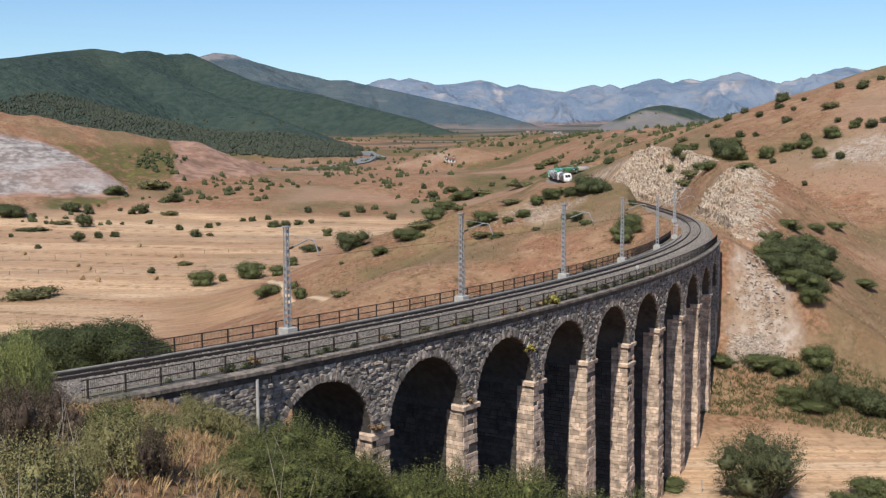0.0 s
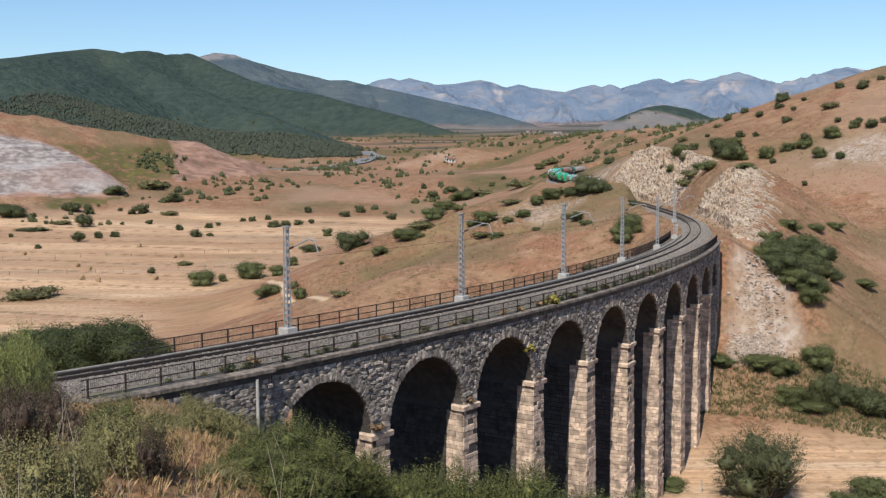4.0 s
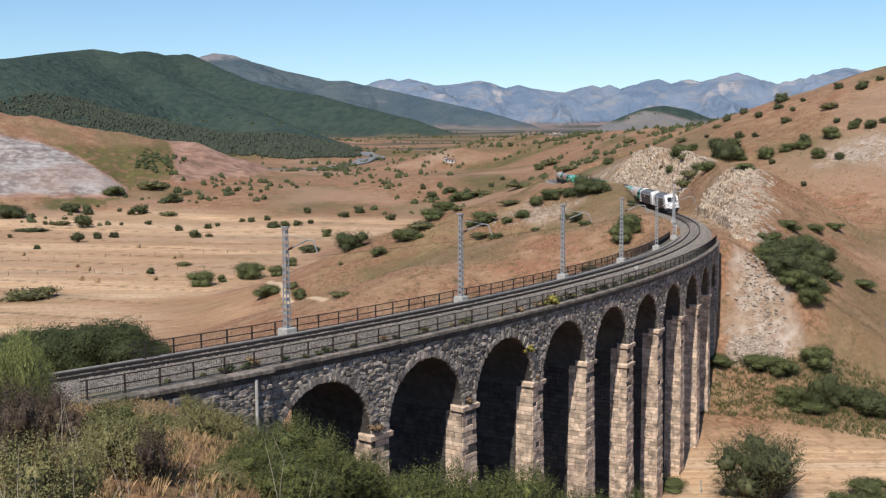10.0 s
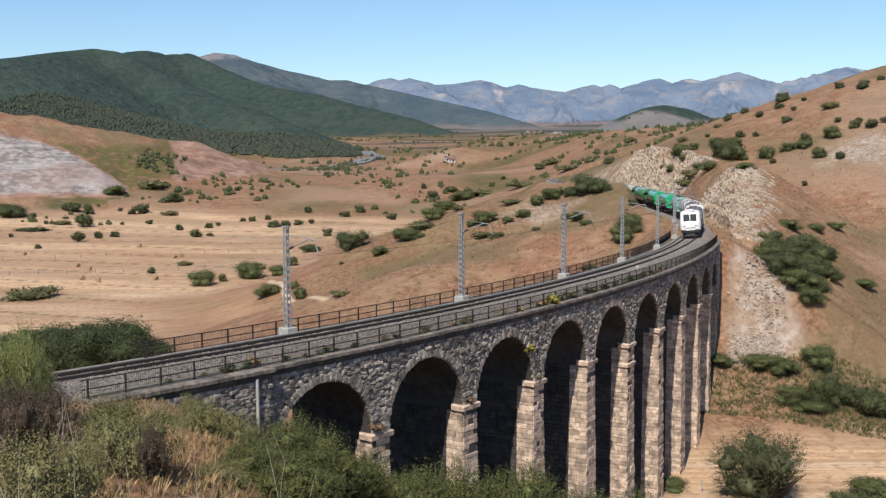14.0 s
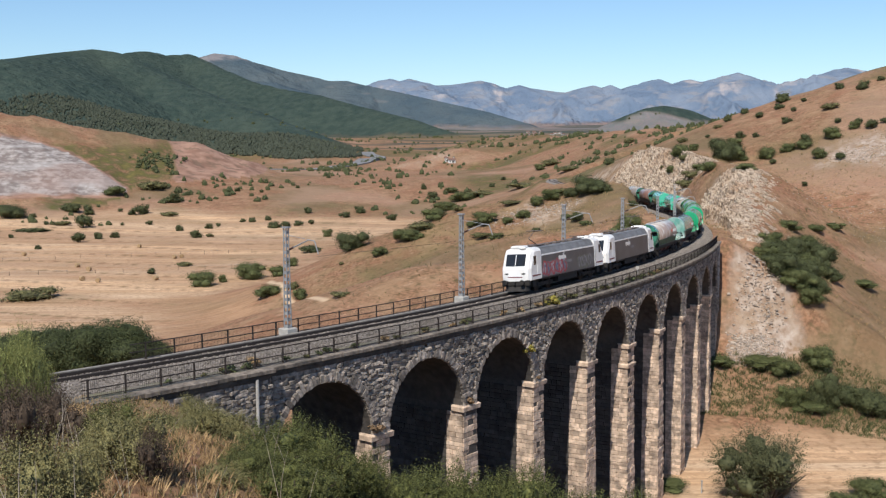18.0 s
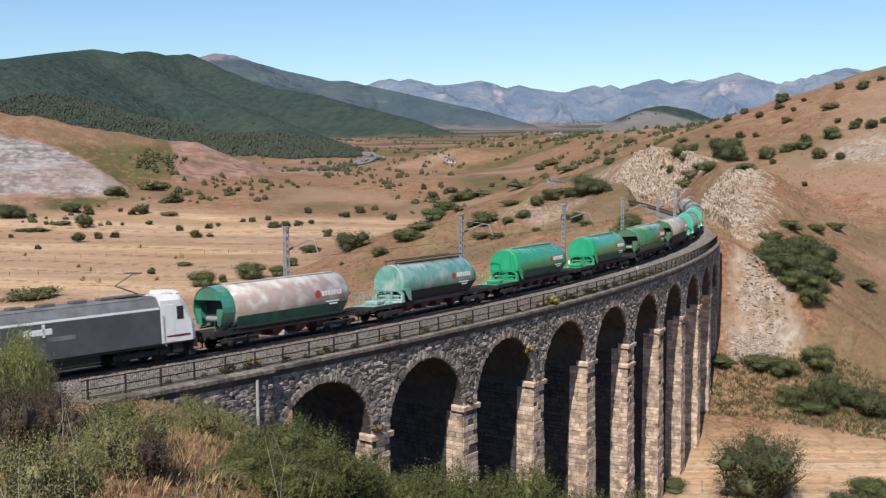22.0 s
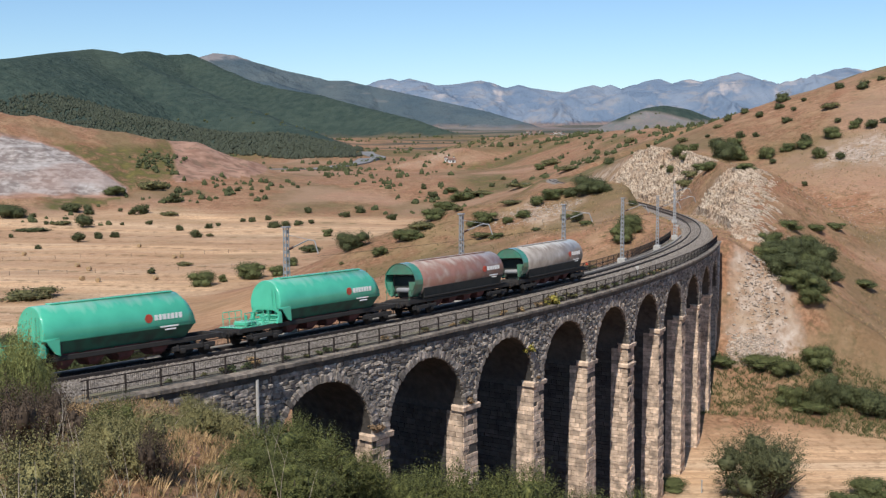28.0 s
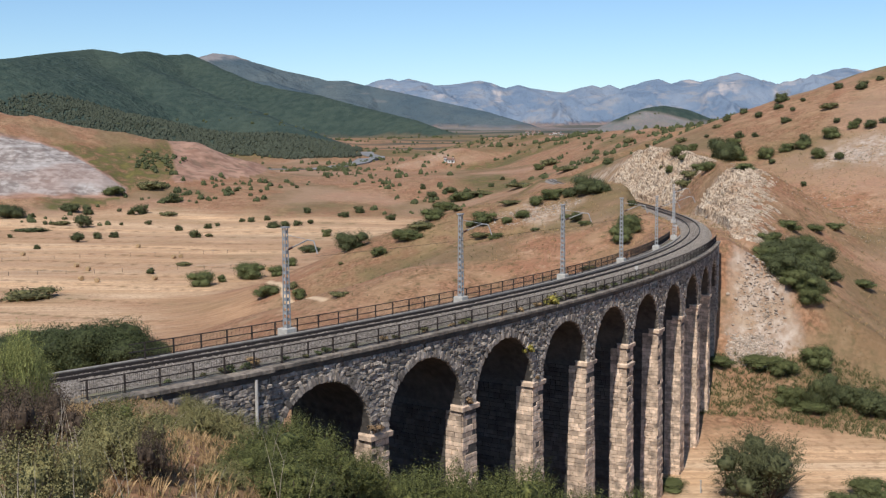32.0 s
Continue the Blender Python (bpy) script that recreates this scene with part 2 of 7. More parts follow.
def natural(x, y):
    """The land before the railway, over the eye; and the weights of its kinds."""
    r = np.hypot(x, y)
    ang = np.arctan2(x, np.maximum(y, 1))
    rise = np.clip((r - 530) / 160, 0, 1) * np.clip((x / np.maximum(y, 1) + 0.37) / 0.1, 0.5, 1)
    floor = -42 + 0.0118 * np.clip(r - 270, 0, 330) + 14.5 * rise * rise * (3 - 2 * rise) + 0.002 * np.clip(r - 700, 0, 600) + 0.027 * np.clip(r - 1300, 0, 3700) + 2.0 * waves(x, y, 170, 1.0) * np.clip((r - 260) / 300, 0, 1)
    floor = floor + 5.0 * waves(x, y, 500, 2.0) * np.clip((r - 700) / 600, 0, 1)
    own = np.maximum(ridge(x, y, OWN_HILL, 0.72, 7), np.maximum(ridge(x, y, OWN_NOSE, 0.7, 5), ridge(x, y, BANK, 0.95, 2))) + 0.5 * waves(x, y, 12, 5.0)
    spur = np.maximum(ridge(x, y, SPUR, 0.36, 8), ridge(x, y, ((42, 268, -12.4), (26, 272, -13.4), (12, 276, -16)), 0.4, 8)) + 1.0 * waves(x, y, 34, 3.0)
    right = ridge(x, y, RIGHT_HILL, 0.36, 20) + 2.2 * waves(x, y, 90, 4.0) + 0.6 * waves(x, y, 22, 6.0)
    shoulder = ridge(x, y, SHOULDER, 0.8, 6) + 0.7 * waves(x, y, 26, 7.0)
    quarry = ridge(x, y, QUARRY_HILL, 0.42, 14) + 3 * waves(x, y, 70, 8.0) + 3.5 * (crags(x, y * 0.5, 38, 8.0, 3) - 0.5)
    fa, da = ridge(x, y, FOREST_A, 0.47, 30, True)
    fd, dd = ridge(x, y, FOREST_D, 0.5, 20, True)
    gullies = crags(x, y, 520, 9.0, 3) - 0.45
    fa = np.maximum(fa + 34 * gullies * np.clip(da / 260, 0, 1), fd + 34 * gullies * np.clip(dd / 260, 0, 1)) - 3
    hummock = ridge(x, y, HUMMOCK, 0.3, 12) + 1.5 * waves(x, y, 50, 28.0)
    fc = np.maximum(ridge(x, y, FOREST_C, 0.24, 30), ridge(x, y, COPSE, 0.3, 12)) + 4 * waves(x, y, 200, 25.0)
    fb, db = ridge(x, y, FOREST_B, 0.42, 12, True)
    fb = fb + 60 * (crags(x, y, 420, 10.0) - 0.45) * np.clip((db - 15) / 260, 0, 1) - 3
    kn = ridge(x, y, KNOLL, 0.48, 25)
    (ga, wa), (gb, wb) = ridge(x, y, FAR_A, 0.34, 2, True), ridge(x, y, FAR_B, 0.34, 2, True)
    far, df = np.maximum(ga, gb), np.where(ga > gb, wa, wb)
    far = far + (120 * (crags(x, y, 380, 11.0, 5) - 0.42) * np.clip(df / 330, 0.03, 1)) * np.clip((r - 3300) / 600, 0, 1) - 3
    z = floor
    for hill, k in ((own, 2.0), (spur, 2.0), (shoulder, 2.0), (right, 3.5), (quarry, 3.0), (hummock, 2.0), (fa, 5.0), (fc, 5.0), (fb, 4.0), (kn, 5.0), (far, 3.0)):
        z = over(hill, z, k)
    return z, dict(floor=floor, own=own, spur=spur, right=right, shoulder=shoulder, quarry=quarry, hummock=hummock, fa=fa, fc=fc, fb=fb, kn=kn, far=far, r=r)


ARCH_FIRST, ARCH_PITCH, ARCHES = 109.7, 11.05, 10
NEAR_END, FAR_END = 121.5, 2.0


def land(x, y):
    """Height of the finished ground, and what covers it."""
    x, y = np.asarray(x, float), np.asarray(y, float)
    z, w = natural(x, y)
    z = z + EYE_Z
    s, l = np.zeros(x.shape), np.full(x.shape, 1e4)
    near = (w["r"] < 620)
    s[near], l[near] = line_place(x[near], y[near])
    bed = rail_z(s) - 0.85
    a = np.abs(l)
    off = np.clip((FAR_END - 1.5 - s) / 4, 0, 1) + np.clip((s - NEAR_END) / 5, 0, 1)
    rock = np.where(l > 0, 1.35, 0.7 + 1.1 * np.clip((-78 - s) / 12, 0, 1)) * np.where(s > 60, 0.55, 1.0)
    crag = 1.4 * waves(x, y, 9, 12.0, 3) * np.clip((a - 6.5) / 3, 0, 1) * (l > 0)
    high = bed + np.maximum(a - np.where(l > 0, 6.0, 4.0), 0) * rock + crag
    low = bed - np.maximum(a - 5.5, 0) * 0.62
    shaped = np.where(z > high, high, np.where(z < low, low, z))
    cut = np.clip((z - high) / 1.5, 0, 1) * (l > 0) * (s < 0) * off * near
    cut = np.where(s < 0, cut, 0)
    z = np.where(near, z + (shaped - z) * off, z)
    under = near & (s > FAR_END - 1.5) & (s < NEAR_END) & (a < 9)
    z = np.where(under, np.minimum(z, rail_z(s) - 1.9), z)
    return z, w, cut, s, l


def height(x, y):
    return float(land(np.array([x]), np.array([y]))[0][0])


SCREE_AT = (49, 168)
WHITE_AT = (117, 289)


def ground_mesh():
    half = radians(24.5)
    view = np.linspace(-half, half, 600)
    rest = np.linspace(half, 2 * math.pi - half, 120)[1:-1]
    ang = np.concatenate([view, rest])
    rad = np.concatenate([[0.01, 0.8, 1.6], np.geomspace(2.5, 60, 110)[:-1], np.geomspace(60, 3500, 430), np.linspace(3516, 5020, 95)])
    a, r = np.meshgrid(ang, rad)
    x, y = r * np.sin(a) + 0.03, r * np.cos(a) + 0.03
    z, w, cut, s, l = land(x, y)
    on_pit = (w["quarry"] > w["floor"] + 1) * (r < 800) * (y > 480) * (x < -120)
    fray = waves(x, y, 60, 13.0)
    u = x / np.maximum(y, 1)
    # the grey pit lies below a falling edge, a green bench beside it, a pink scar at the nose
    rim_z = np.interp(x * 650 / np.maximum(y, 1), (-262, -242, -222, -196, -181, -176), (6, 2.9, -4.2, -19, -29, -40))
    up = (z - EYE_Z) * 650 / np.maximum(y, 1)
    u = x / np.maximum(y, 1)
    grey = np.clip((rim_z - up + 1.6 * fray) / 1.5, 0, 1) * np.clip((up + 32) / 2, 0, 1)
    pink = np.clip((u + 0.2485 + 0.006 * fray - 0.0003 * np.clip(up, -25, 5)) / 0.006, 0, 1) * np.clip((-0.155 - u) / 0.01, 0, 1)
    quarry_face = on_pit * np.clip(grey + 0.5 * pink, 0, 1)
    hole = on_pit * (1 - quarry_face) * (1 - pink) * np.clip((1.5 + 5 * fray - up) / 4, 0, 1) * np.clip((u + 0.375 + 0.01 * fray) / 0.02, 0, 1)
    scree = np.clip(1.2 - np.hypot((x - SCREE_AT[0]) / 5, (y - SCREE_AT[1]) / 6) + 0.8 * waves(x, y, 5, 14.0), 0, 1)
    white = np.clip(2.0 - np.hypot((x - WHITE_AT[0]) / 9, (y - WHITE_AT[1]) / 7) + 0.5 * waves(x, y, 7, 15.0), 0, 1)
    spur_rock = np.clip(waves(x, y, 9, 16.0) * 2.2 + 0.3, 0, 1) * np.clip(1.6 - np.hypot((x - 22) / 14, (y - 256) / 9), 0, 1) * (y > 200)
    lane = np.clip(1.3 - np.abs(x + 37 + (y - 252) * 0.33 + 1.2 * waves(x, y, 30, 26.0)) / 0.8, 0, 1) * (y > 212) * (y < 290)
    outcrop = np.clip((s + 84) / 4, 0, 1) * np.clip((-19 - s) / 5, 0, 1) + np.clip((-108 - s) / 5, 0, 1)
    cut = cut * np.clip(outcrop + 0.35 * waves(x, y, 7, 36.0), 0, 1)
    rock = np.clip(cut + scree + white + spur_rock * 0.8, 0, 1)
    flat = np.clip(1 - (z - EYE_Z - w["floor"]) / 2.0, 0, 1)
    across = y * 0.95 + x * 0.31 + 5 * waves(x, y, 260, 17.0)
    strips = np.clip(1.6 * (np.sin(across / 13) + 0.7 * np.sin(across / 5.1 + 1) + 1.2 * waves(x, y, 90, 27.0)), -1, 1)
    tilled = np.clip((y - 226) / 5, 0, 1) * np.clip((292 - y + 6 * waves(x, y, 40, 30.0)) / 8, 0, 1) * np.clip((x + 0.30 * y + 6 * waves(x, y, 30, 31.0)) / 22, 0, 1) * np.clip((-0.165 * y - x) / 4, 0, 1)
    stubble = flat * np.clip((y - 215) / 30, 0, 1) * np.clip((548 - y - 0.25 * x + 14 * waves(x, y, 60, 40.0)) / 25, 0, 1) * np.clip(0.8 + 0.26 * strips, 0.3, 1) * (1 - 0.75 * tilled) * np.clip((40 - x) / 20, 0, 1)
    verge = np.clip(1.2 - np.abs((across / 23.0) % 1 - 0.5) * 23 / 0.9 + 0.6 * waves(x, y, 25, 37.0), 0, 1)
    stubble = stubble * (1 - 0.75 * verge * (y < 520))
    hedge_line = flat * verge * (y < 560) * (y > 235) * (x < 30)
    meadow = flat * np.clip((x - 24) / 4, 0, 1) * np.clip((153 - y) / 3, 0, 1) * np.clip((y - 118) / 8, 0, 1)
    stubble = np.clip(stubble + meadow + lane, 0, 1)
    forest = np.clip((np.maximum(w["fa"] + 10 * (r > 1700), w["fc"]) - w["floor"] - 5 + 4 * fray) / 8, 0, 1) * (r > 1100)
    wood = np.maximum(w["fa"], w["fc"])
    forest = forest * np.clip((wood - w["fb"] + 10) / 14, 0, 1) * np.clip((wood - w["far"] + 5) / 10, 0, 1)
    bare_front = np.clip((1.15 - np.hypot((x - 478) / 88, (y - 2340) / 66)) / 0.15, 0, 1)
    forest = np.clip(forest + np.clip((w["kn"] - 34) / 8, 0, 1) * (r > 2000) * (w["kn"] > w["far"]) * (1 - bare_front), 0, 1)
    green = np.clip(waves(x, y, 120, 18.0) * 1.6 - 0.4, 0, 1) * (r > 240) * (r < 700) * (1 - stubble) * 0.4
    green = green + np.clip(waves(x * 0.5, y, 260, 31.0) * 2.5 + np.clip((r - 1200) / 500, -0.6, 0.5), 0, 1) * (r > 700) * (r < 3600) * 0.8
    green = green + np.clip(waves(x, y, 80, 35.0) * 2.6 - 0.2, 0, 1) * np.clip(x / 20, 0, 1) * (r > 380) * (r < 1500) * 0.9
    green = green + 0.7 * hedge_line
    rock_knob = np.clip((w["hummock"] - w["floor"] - 2) / 3, 0, 1) * (r > 800) * np.clip(waves(x, y, 22, 32.0) + 0.3, 0, 1) * np.clip((12 - x) / 14, 0, 1)
    rock = np.clip(rock + rock_knob, 0, 1)
    green = np.clip(green + np.clip(1 - np.abs(w["floor"] - (z - EYE_Z)) / 6, 0, 1) * np.clip(1.3 - np.abs(y - 161) / 9, 0, 1) * (x > 20) * 0.9, 0, 1)
    green = np.clip(green + hole * 1.05, 0, 1.8)
    green = np.clip(green + 0.55 * (r < 110) * np.clip(0.6 + waves(x, y, 9, 19.0), 0, 1), 0, 1.8)
    forest = np.clip(forest + np.clip(waves(x * 0.35, y, 210, 33.0) * 3 + 0.1, 0, 0.8) * (r > 1700) * (r < 4300) * (np.maximum(np.maximum(w["far"], w["fb"]), w["kn"]) < w["floor"] + 4), 0, 1)
    chalk = np.clip(scree + white, 0, 0.85)
    # masks for the haze that is painted into the far hills' colour
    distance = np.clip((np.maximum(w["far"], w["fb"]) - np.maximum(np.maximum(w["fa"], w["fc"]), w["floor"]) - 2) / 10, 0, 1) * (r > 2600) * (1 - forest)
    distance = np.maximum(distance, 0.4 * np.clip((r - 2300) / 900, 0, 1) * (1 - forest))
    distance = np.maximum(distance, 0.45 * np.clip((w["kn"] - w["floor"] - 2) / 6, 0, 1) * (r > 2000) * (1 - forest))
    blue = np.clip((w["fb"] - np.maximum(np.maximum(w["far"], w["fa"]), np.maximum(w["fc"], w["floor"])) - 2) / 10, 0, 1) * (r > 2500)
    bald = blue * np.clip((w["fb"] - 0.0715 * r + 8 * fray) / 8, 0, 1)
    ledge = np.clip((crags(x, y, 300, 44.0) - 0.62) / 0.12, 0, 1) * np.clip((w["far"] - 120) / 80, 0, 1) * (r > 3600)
    na, nr = len(ang), len(rad)
    verts = np.stack([x, y, z], -1).reshape(-1, 3)
    i, j = np.meshgrid(np.arange(na), np.arange(nr - 1))
    k = (i + 1) % na
    faces = np.stack([j * na + i, j * na + k, (j + 1) * na + k, (j + 1) * na + i], -1).reshape(-1, 4)
    me = bpy.data.meshes.new("ground")
    me.vertices.add(len(verts))
    me.vertices.foreach_set("co", verts.ravel())
    me.loops.add(faces.size)
    me.loops.foreach_set("vertex_index", faces[:, ::-1].ravel())
    me.polygons.add(len(faces))
    me.polygons.foreach_set("loop_start", np.arange(0, faces.size, 4))
    me.polygons.foreach_set("loop_total", np.full(len(faces), 4))
    me.polygons.foreach_set("use_smooth", np.ones(len(faces), bool))
    me.update(calc_edges=True)
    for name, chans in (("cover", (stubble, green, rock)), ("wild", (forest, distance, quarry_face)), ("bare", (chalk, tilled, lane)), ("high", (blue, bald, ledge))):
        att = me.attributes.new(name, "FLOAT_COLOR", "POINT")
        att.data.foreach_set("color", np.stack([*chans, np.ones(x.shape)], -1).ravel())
    return me


def ground_material():
    m = bpy.data.materials.new("dry land")
    m.use_nodes = True
    nt = m.node_tree
    n, link = nt.nodes, nt.links.new
    b = n["Principled BSDF"]
    b.inputs["Roughness"].default_value = 0.95
    b.inputs["Specular IOR Level"].default_value = 0.1
    geo = n.new("ShaderNodeNewGeometry").outputs["Position"]

    def noise_of(scale, detail=6.0, stretch=None):
        t = n.new("ShaderNodeTexNoise")
        t.inputs["Scale"].default_value, t.inputs["Detail"].default_value = scale, detail
        if stretch:
            mp = n.new("ShaderNodeMapping")
            mp.inputs["Scale"].default_value = stretch[:3]
            mp.inputs["Rotation"].default_value = (0, 0, stretch[3])
            link(geo, mp.inputs["Vector"])
            link(mp.outputs[0], t.inputs["Vector"])
        else:
            link(geo, t.inputs["Vector"])
        return t.outputs["Fac"]

    def ramp(v, lo, hi, a=0.0, c=1.0):
        r = n.new("ShaderNodeMapRange")
        for key, val in (("From Min", lo), ("From Max", hi), ("To Min", a), ("To Max", c)):
            r.inputs[key].default_value = val
        link(v, r.inputs["Value"])
        return r.outputs["Result"]

    def mix(f, a, c):
        x = n.new("ShaderNodeMix")
        x.data_type = "RGBA"
        link(f, x.inputs["Factor"])
        for socket, value in ((x.inputs["A"], a), (x.inputs["B"], c)):
            if isinstance(value, tuple):
                socket.default_value = (*value, 1)
            else:
                link(value, socket)
        return x.outputs["Result"]

    def times(a, c):
        k = n.new("ShaderNodeMath")
        k.operation = "MULTIPLY"
        link(a, k.inputs[0])
        if isinstance(c, float):
            k.inputs[1].default_value = c
        else:
            link(c, k.inputs[1])
        return k.outputs[0]

    masks = {}
    for name, keys in (("cover", ("stubble", "green", "rock")), ("wild", ("forest", "distance", "quarry")), ("bare", ("chalk", "tilled", "lane")), ("high", ("blue", "bald", "ledge"))):
        at_ = n.new("ShaderNodeAttribute")
        at_.attribute_name = name
        sp = n.new("ShaderNodeSeparateColor")
        link(at_.outputs["Color"], sp.inputs["Color"])
        for k, o in zip(keys, ("Red", "Green", "Blue")):
            masks[k] = sp.outputs[o]
    fine, mid, broad = noise_of(1.6, 8), noise_of(0.16, 6), noise_of(0.03, 5)
    speck = noise_of(0.55, 9)
    dry = mix(ramp(fine, 0.38, 0.62), (0.318, 0.172, 0.103), (0.160, 0.088, 0.053))
    dry = mix(times(ramp(mid, 0.42, 0.66), 0.85), dry, (0.33, 0.205, 0.125))
    dry = mix(times(ramp(broad, 0.50, 0.66), 0.2), dry, (0.20, 0.155, 0.078))
    dry = mix(times(ramp(noise_of(0.07, 8), 0.54, 0.62), 0.5), dry, (0.26, 0.125, 0.075))
    dry = mix(times(ramp(speck, 0.56, 0.68), 0.75), dry, (0.115, 0.085, 0.045))
    dry = mix(times(ramp(speck, 0.42, 0.30), 0.6), dry, (0.40, 0.265, 0.175))
    dry = mix(times(ramp(noise_of(0.021, 9), 0.53, 0.60), 0.55), dry, (0.135, 0.110, 0.058))
    dry = mix(times(ramp(noise_of(0.011, 8), 0.54, 0.62), 0.5), dry, (0.36, 0.235, 0.165))
    straw = mix(ramp(noise_of(0.5, 6, (0.12, 3.0, 1, 0.37)), 0.38, 0.62), (0.74, 0.50, 0.305), (0.54, 0.35, 0.21))
    straw = mix(ramp(noise_of(0.06, 4, (0.12, 2.2, 1, 0.33)), 0.44, 0.6), straw, (0.62, 0.45, 0.30))
    straw = mix(times(ramp(noise_of(0.05, 7, (0.3, 1.6, 1, 0.3)), 0.52, 0.62), 0.5), straw, (0.36, 0.23, 0.13))
    straw = mix(times(ramp(noise_of(0.8, 9), 0.52, 0.66), 0.6), straw, (0.22, 0.14, 0.08))
    straw = mix(times(ramp(noise_of(0.25, 8, (0.2, 2.4, 1, 0.34)), 0.56, 0.64), 0.45), straw, (0.27, 0.17, 0.09))
    straw = mix(times(ramp(noise_of(2.4, 8, (0.5, 1.6, 1, 0.5)), 0.46, 0.64), 0.4), straw, (0.36, 0.23, 0.135))
    straw = mix(times(ramp(noise_of(1.0, 5, (0.03, 1.1, 1, 0.42)), 0.50, 0.60), 0.5), straw, (0.36, 0.225, 0.13))
    straw = mix(times(ramp(noise_of(0.14, 8), 0.55, 0.64), 0.35), straw, (0.40, 0.24, 0.14))
    leafy = mix(ramp(fine, 0.35, 0.65), (0.080, 0.092, 0.032), (0.044, 0.054, 0.018))
    leafy = mix(ramp(mid, 0.5, 0.7), leafy, (0.160, 0.128, 0.048))
    stone = mix(ramp(noise_of(0.5, 8, (1, 1, 0.35, 0.6)), 0.38, 0.62), (0.440, 0.352, 0.272), (0.272, 0.188, 0.128))
    stone = mix(times(ramp(mid, 0.5, 0.66), 0.7), stone, (0.288, 0.176, 0.088))
    pit = mix(ramp(noise_of(0.22, 8, (1, 1, 2.0, 0)), 0.38, 0.62), (0.40, 0.36, 0.335), (0.20, 0.17, 0.155))
    pit = mix(times(ramp(noise_of(0.3, 8, (1, 0.3, 0.25, 0)), 0.50, 0.60), 0.75), pit, (0.19, 0.15, 0.135))
    pit = mix(times(ramp(noise_of(0.6, 6, (0.03, 0.03, 0.45, 0)), 0.52, 0.58), 0.5), pit, (0.46, 0.43, 0.41))
    pit = mix(times(ramp(noise_of(0.02, 5), 0.5, 0.6), 0.4), pit, (0.296, 0.184, 0.144))
    clay = mix(ramp(noise_of(0.09, 8, (1, 1, 3.0, 0)), 0.38, 0.62), (0.36, 0.225, 0.165), (0.235, 0.135, 0.098))
    clay = mix(times(ramp(noise_of(0.16, 7, (1, 1, 0.3, 0)), 0.52, 0.64), 0.7), clay, (0.15, 0.105, 0.075))
    # forest green is mixed bluish to carry some haze
    trees = mix(ramp(noise_of(0.05, 9), 0.36, 0.64), (0.031, 0.050, 0.043), (0.050, 0.071, 0.058))
    trees = mix(times(ramp(noise_of(0.004, 4), 0.5, 0.7), 0.5), trees, (0.064, 0.084, 0.062))
    # aerial haze is put into the far slopes as blue-grey base colour
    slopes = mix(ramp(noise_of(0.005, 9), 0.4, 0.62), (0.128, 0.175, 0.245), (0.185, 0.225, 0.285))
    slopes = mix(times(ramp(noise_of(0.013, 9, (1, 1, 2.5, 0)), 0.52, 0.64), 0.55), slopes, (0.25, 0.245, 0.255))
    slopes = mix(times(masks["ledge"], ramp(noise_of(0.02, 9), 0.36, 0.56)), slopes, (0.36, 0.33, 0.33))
    # the hill in front of them gets a darker haze tint
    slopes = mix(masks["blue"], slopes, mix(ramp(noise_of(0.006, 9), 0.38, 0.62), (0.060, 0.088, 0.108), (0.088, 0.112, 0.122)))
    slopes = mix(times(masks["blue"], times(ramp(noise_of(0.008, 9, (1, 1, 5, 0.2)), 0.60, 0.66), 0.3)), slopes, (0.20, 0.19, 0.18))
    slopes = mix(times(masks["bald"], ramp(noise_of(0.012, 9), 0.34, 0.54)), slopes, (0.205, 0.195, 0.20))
    c = mix(times(masks["green"], ramp(mid, 0.3, 0.6)), dry, leafy)
    c = mix(masks["stubble"], c, straw)
    c = mix(times(masks["rock"], ramp(noise_of(0.4, 6), 0.3, 0.5)), c, stone)
    chalk = mix(ramp(noise_of(0.9, 9), 0.36, 0.62), (0.47, 0.40, 0.345), (0.28, 0.20, 0.145))
    c = mix(times(masks["chalk"], ramp(noise_of(0.25, 7), 0.34, 0.52)), c, chalk)
    earth = mix(ramp(noise_of(0.4, 7, (0.1, 2.5, 1, -0.7)), 0.4, 0.6), (0.44, 0.275, 0.16), (0.30, 0.18, 0.10))
    c = mix(times(masks["tilled"], 0.6), c, earth)
    c = mix(times(masks["lane"], 0.9), c, (0.50, 0.38, 0.26))
    c = mix(ramp(masks["quarry"], 0.05, 0.35), c, clay)
    c = mix(ramp(masks["quarry"], 0.6, 0.9), c, pit)
    c = mix(masks["forest"], c, trees)
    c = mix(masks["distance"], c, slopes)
    link(c, b.inputs["Base Color"])
    bp = n.new("ShaderNodeBump")
    bp.inputs["Strength"].default_value, bp.inputs["Distance"].default_value = 0.8, 0.25
    link(noise_of(0.9, 9), bp.inputs["Height"])
    canopy = n.new("ShaderNodeBump")
    canopy.inputs["Strength"].default_value, canopy.inputs["Distance"].default_value = 1.0, 9.0
    link(times(masks["forest"], noise_of(0.07, 5)), canopy.inputs["Height"])
    relief = n.new("ShaderNodeBump")
    relief.inputs["Strength"].default_value, relief.inputs["Distance"].default_value = 0.6, 60.0
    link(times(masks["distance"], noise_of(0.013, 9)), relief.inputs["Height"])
    link(bp.outputs[0], canopy.inputs["Normal"])
    link(canopy.outputs[0], relief.inputs["Normal"])
    link(relief.outputs[0], b.inputs["Normal"])
    return m


ground = part("ground", ground_mesh(), ground_material())
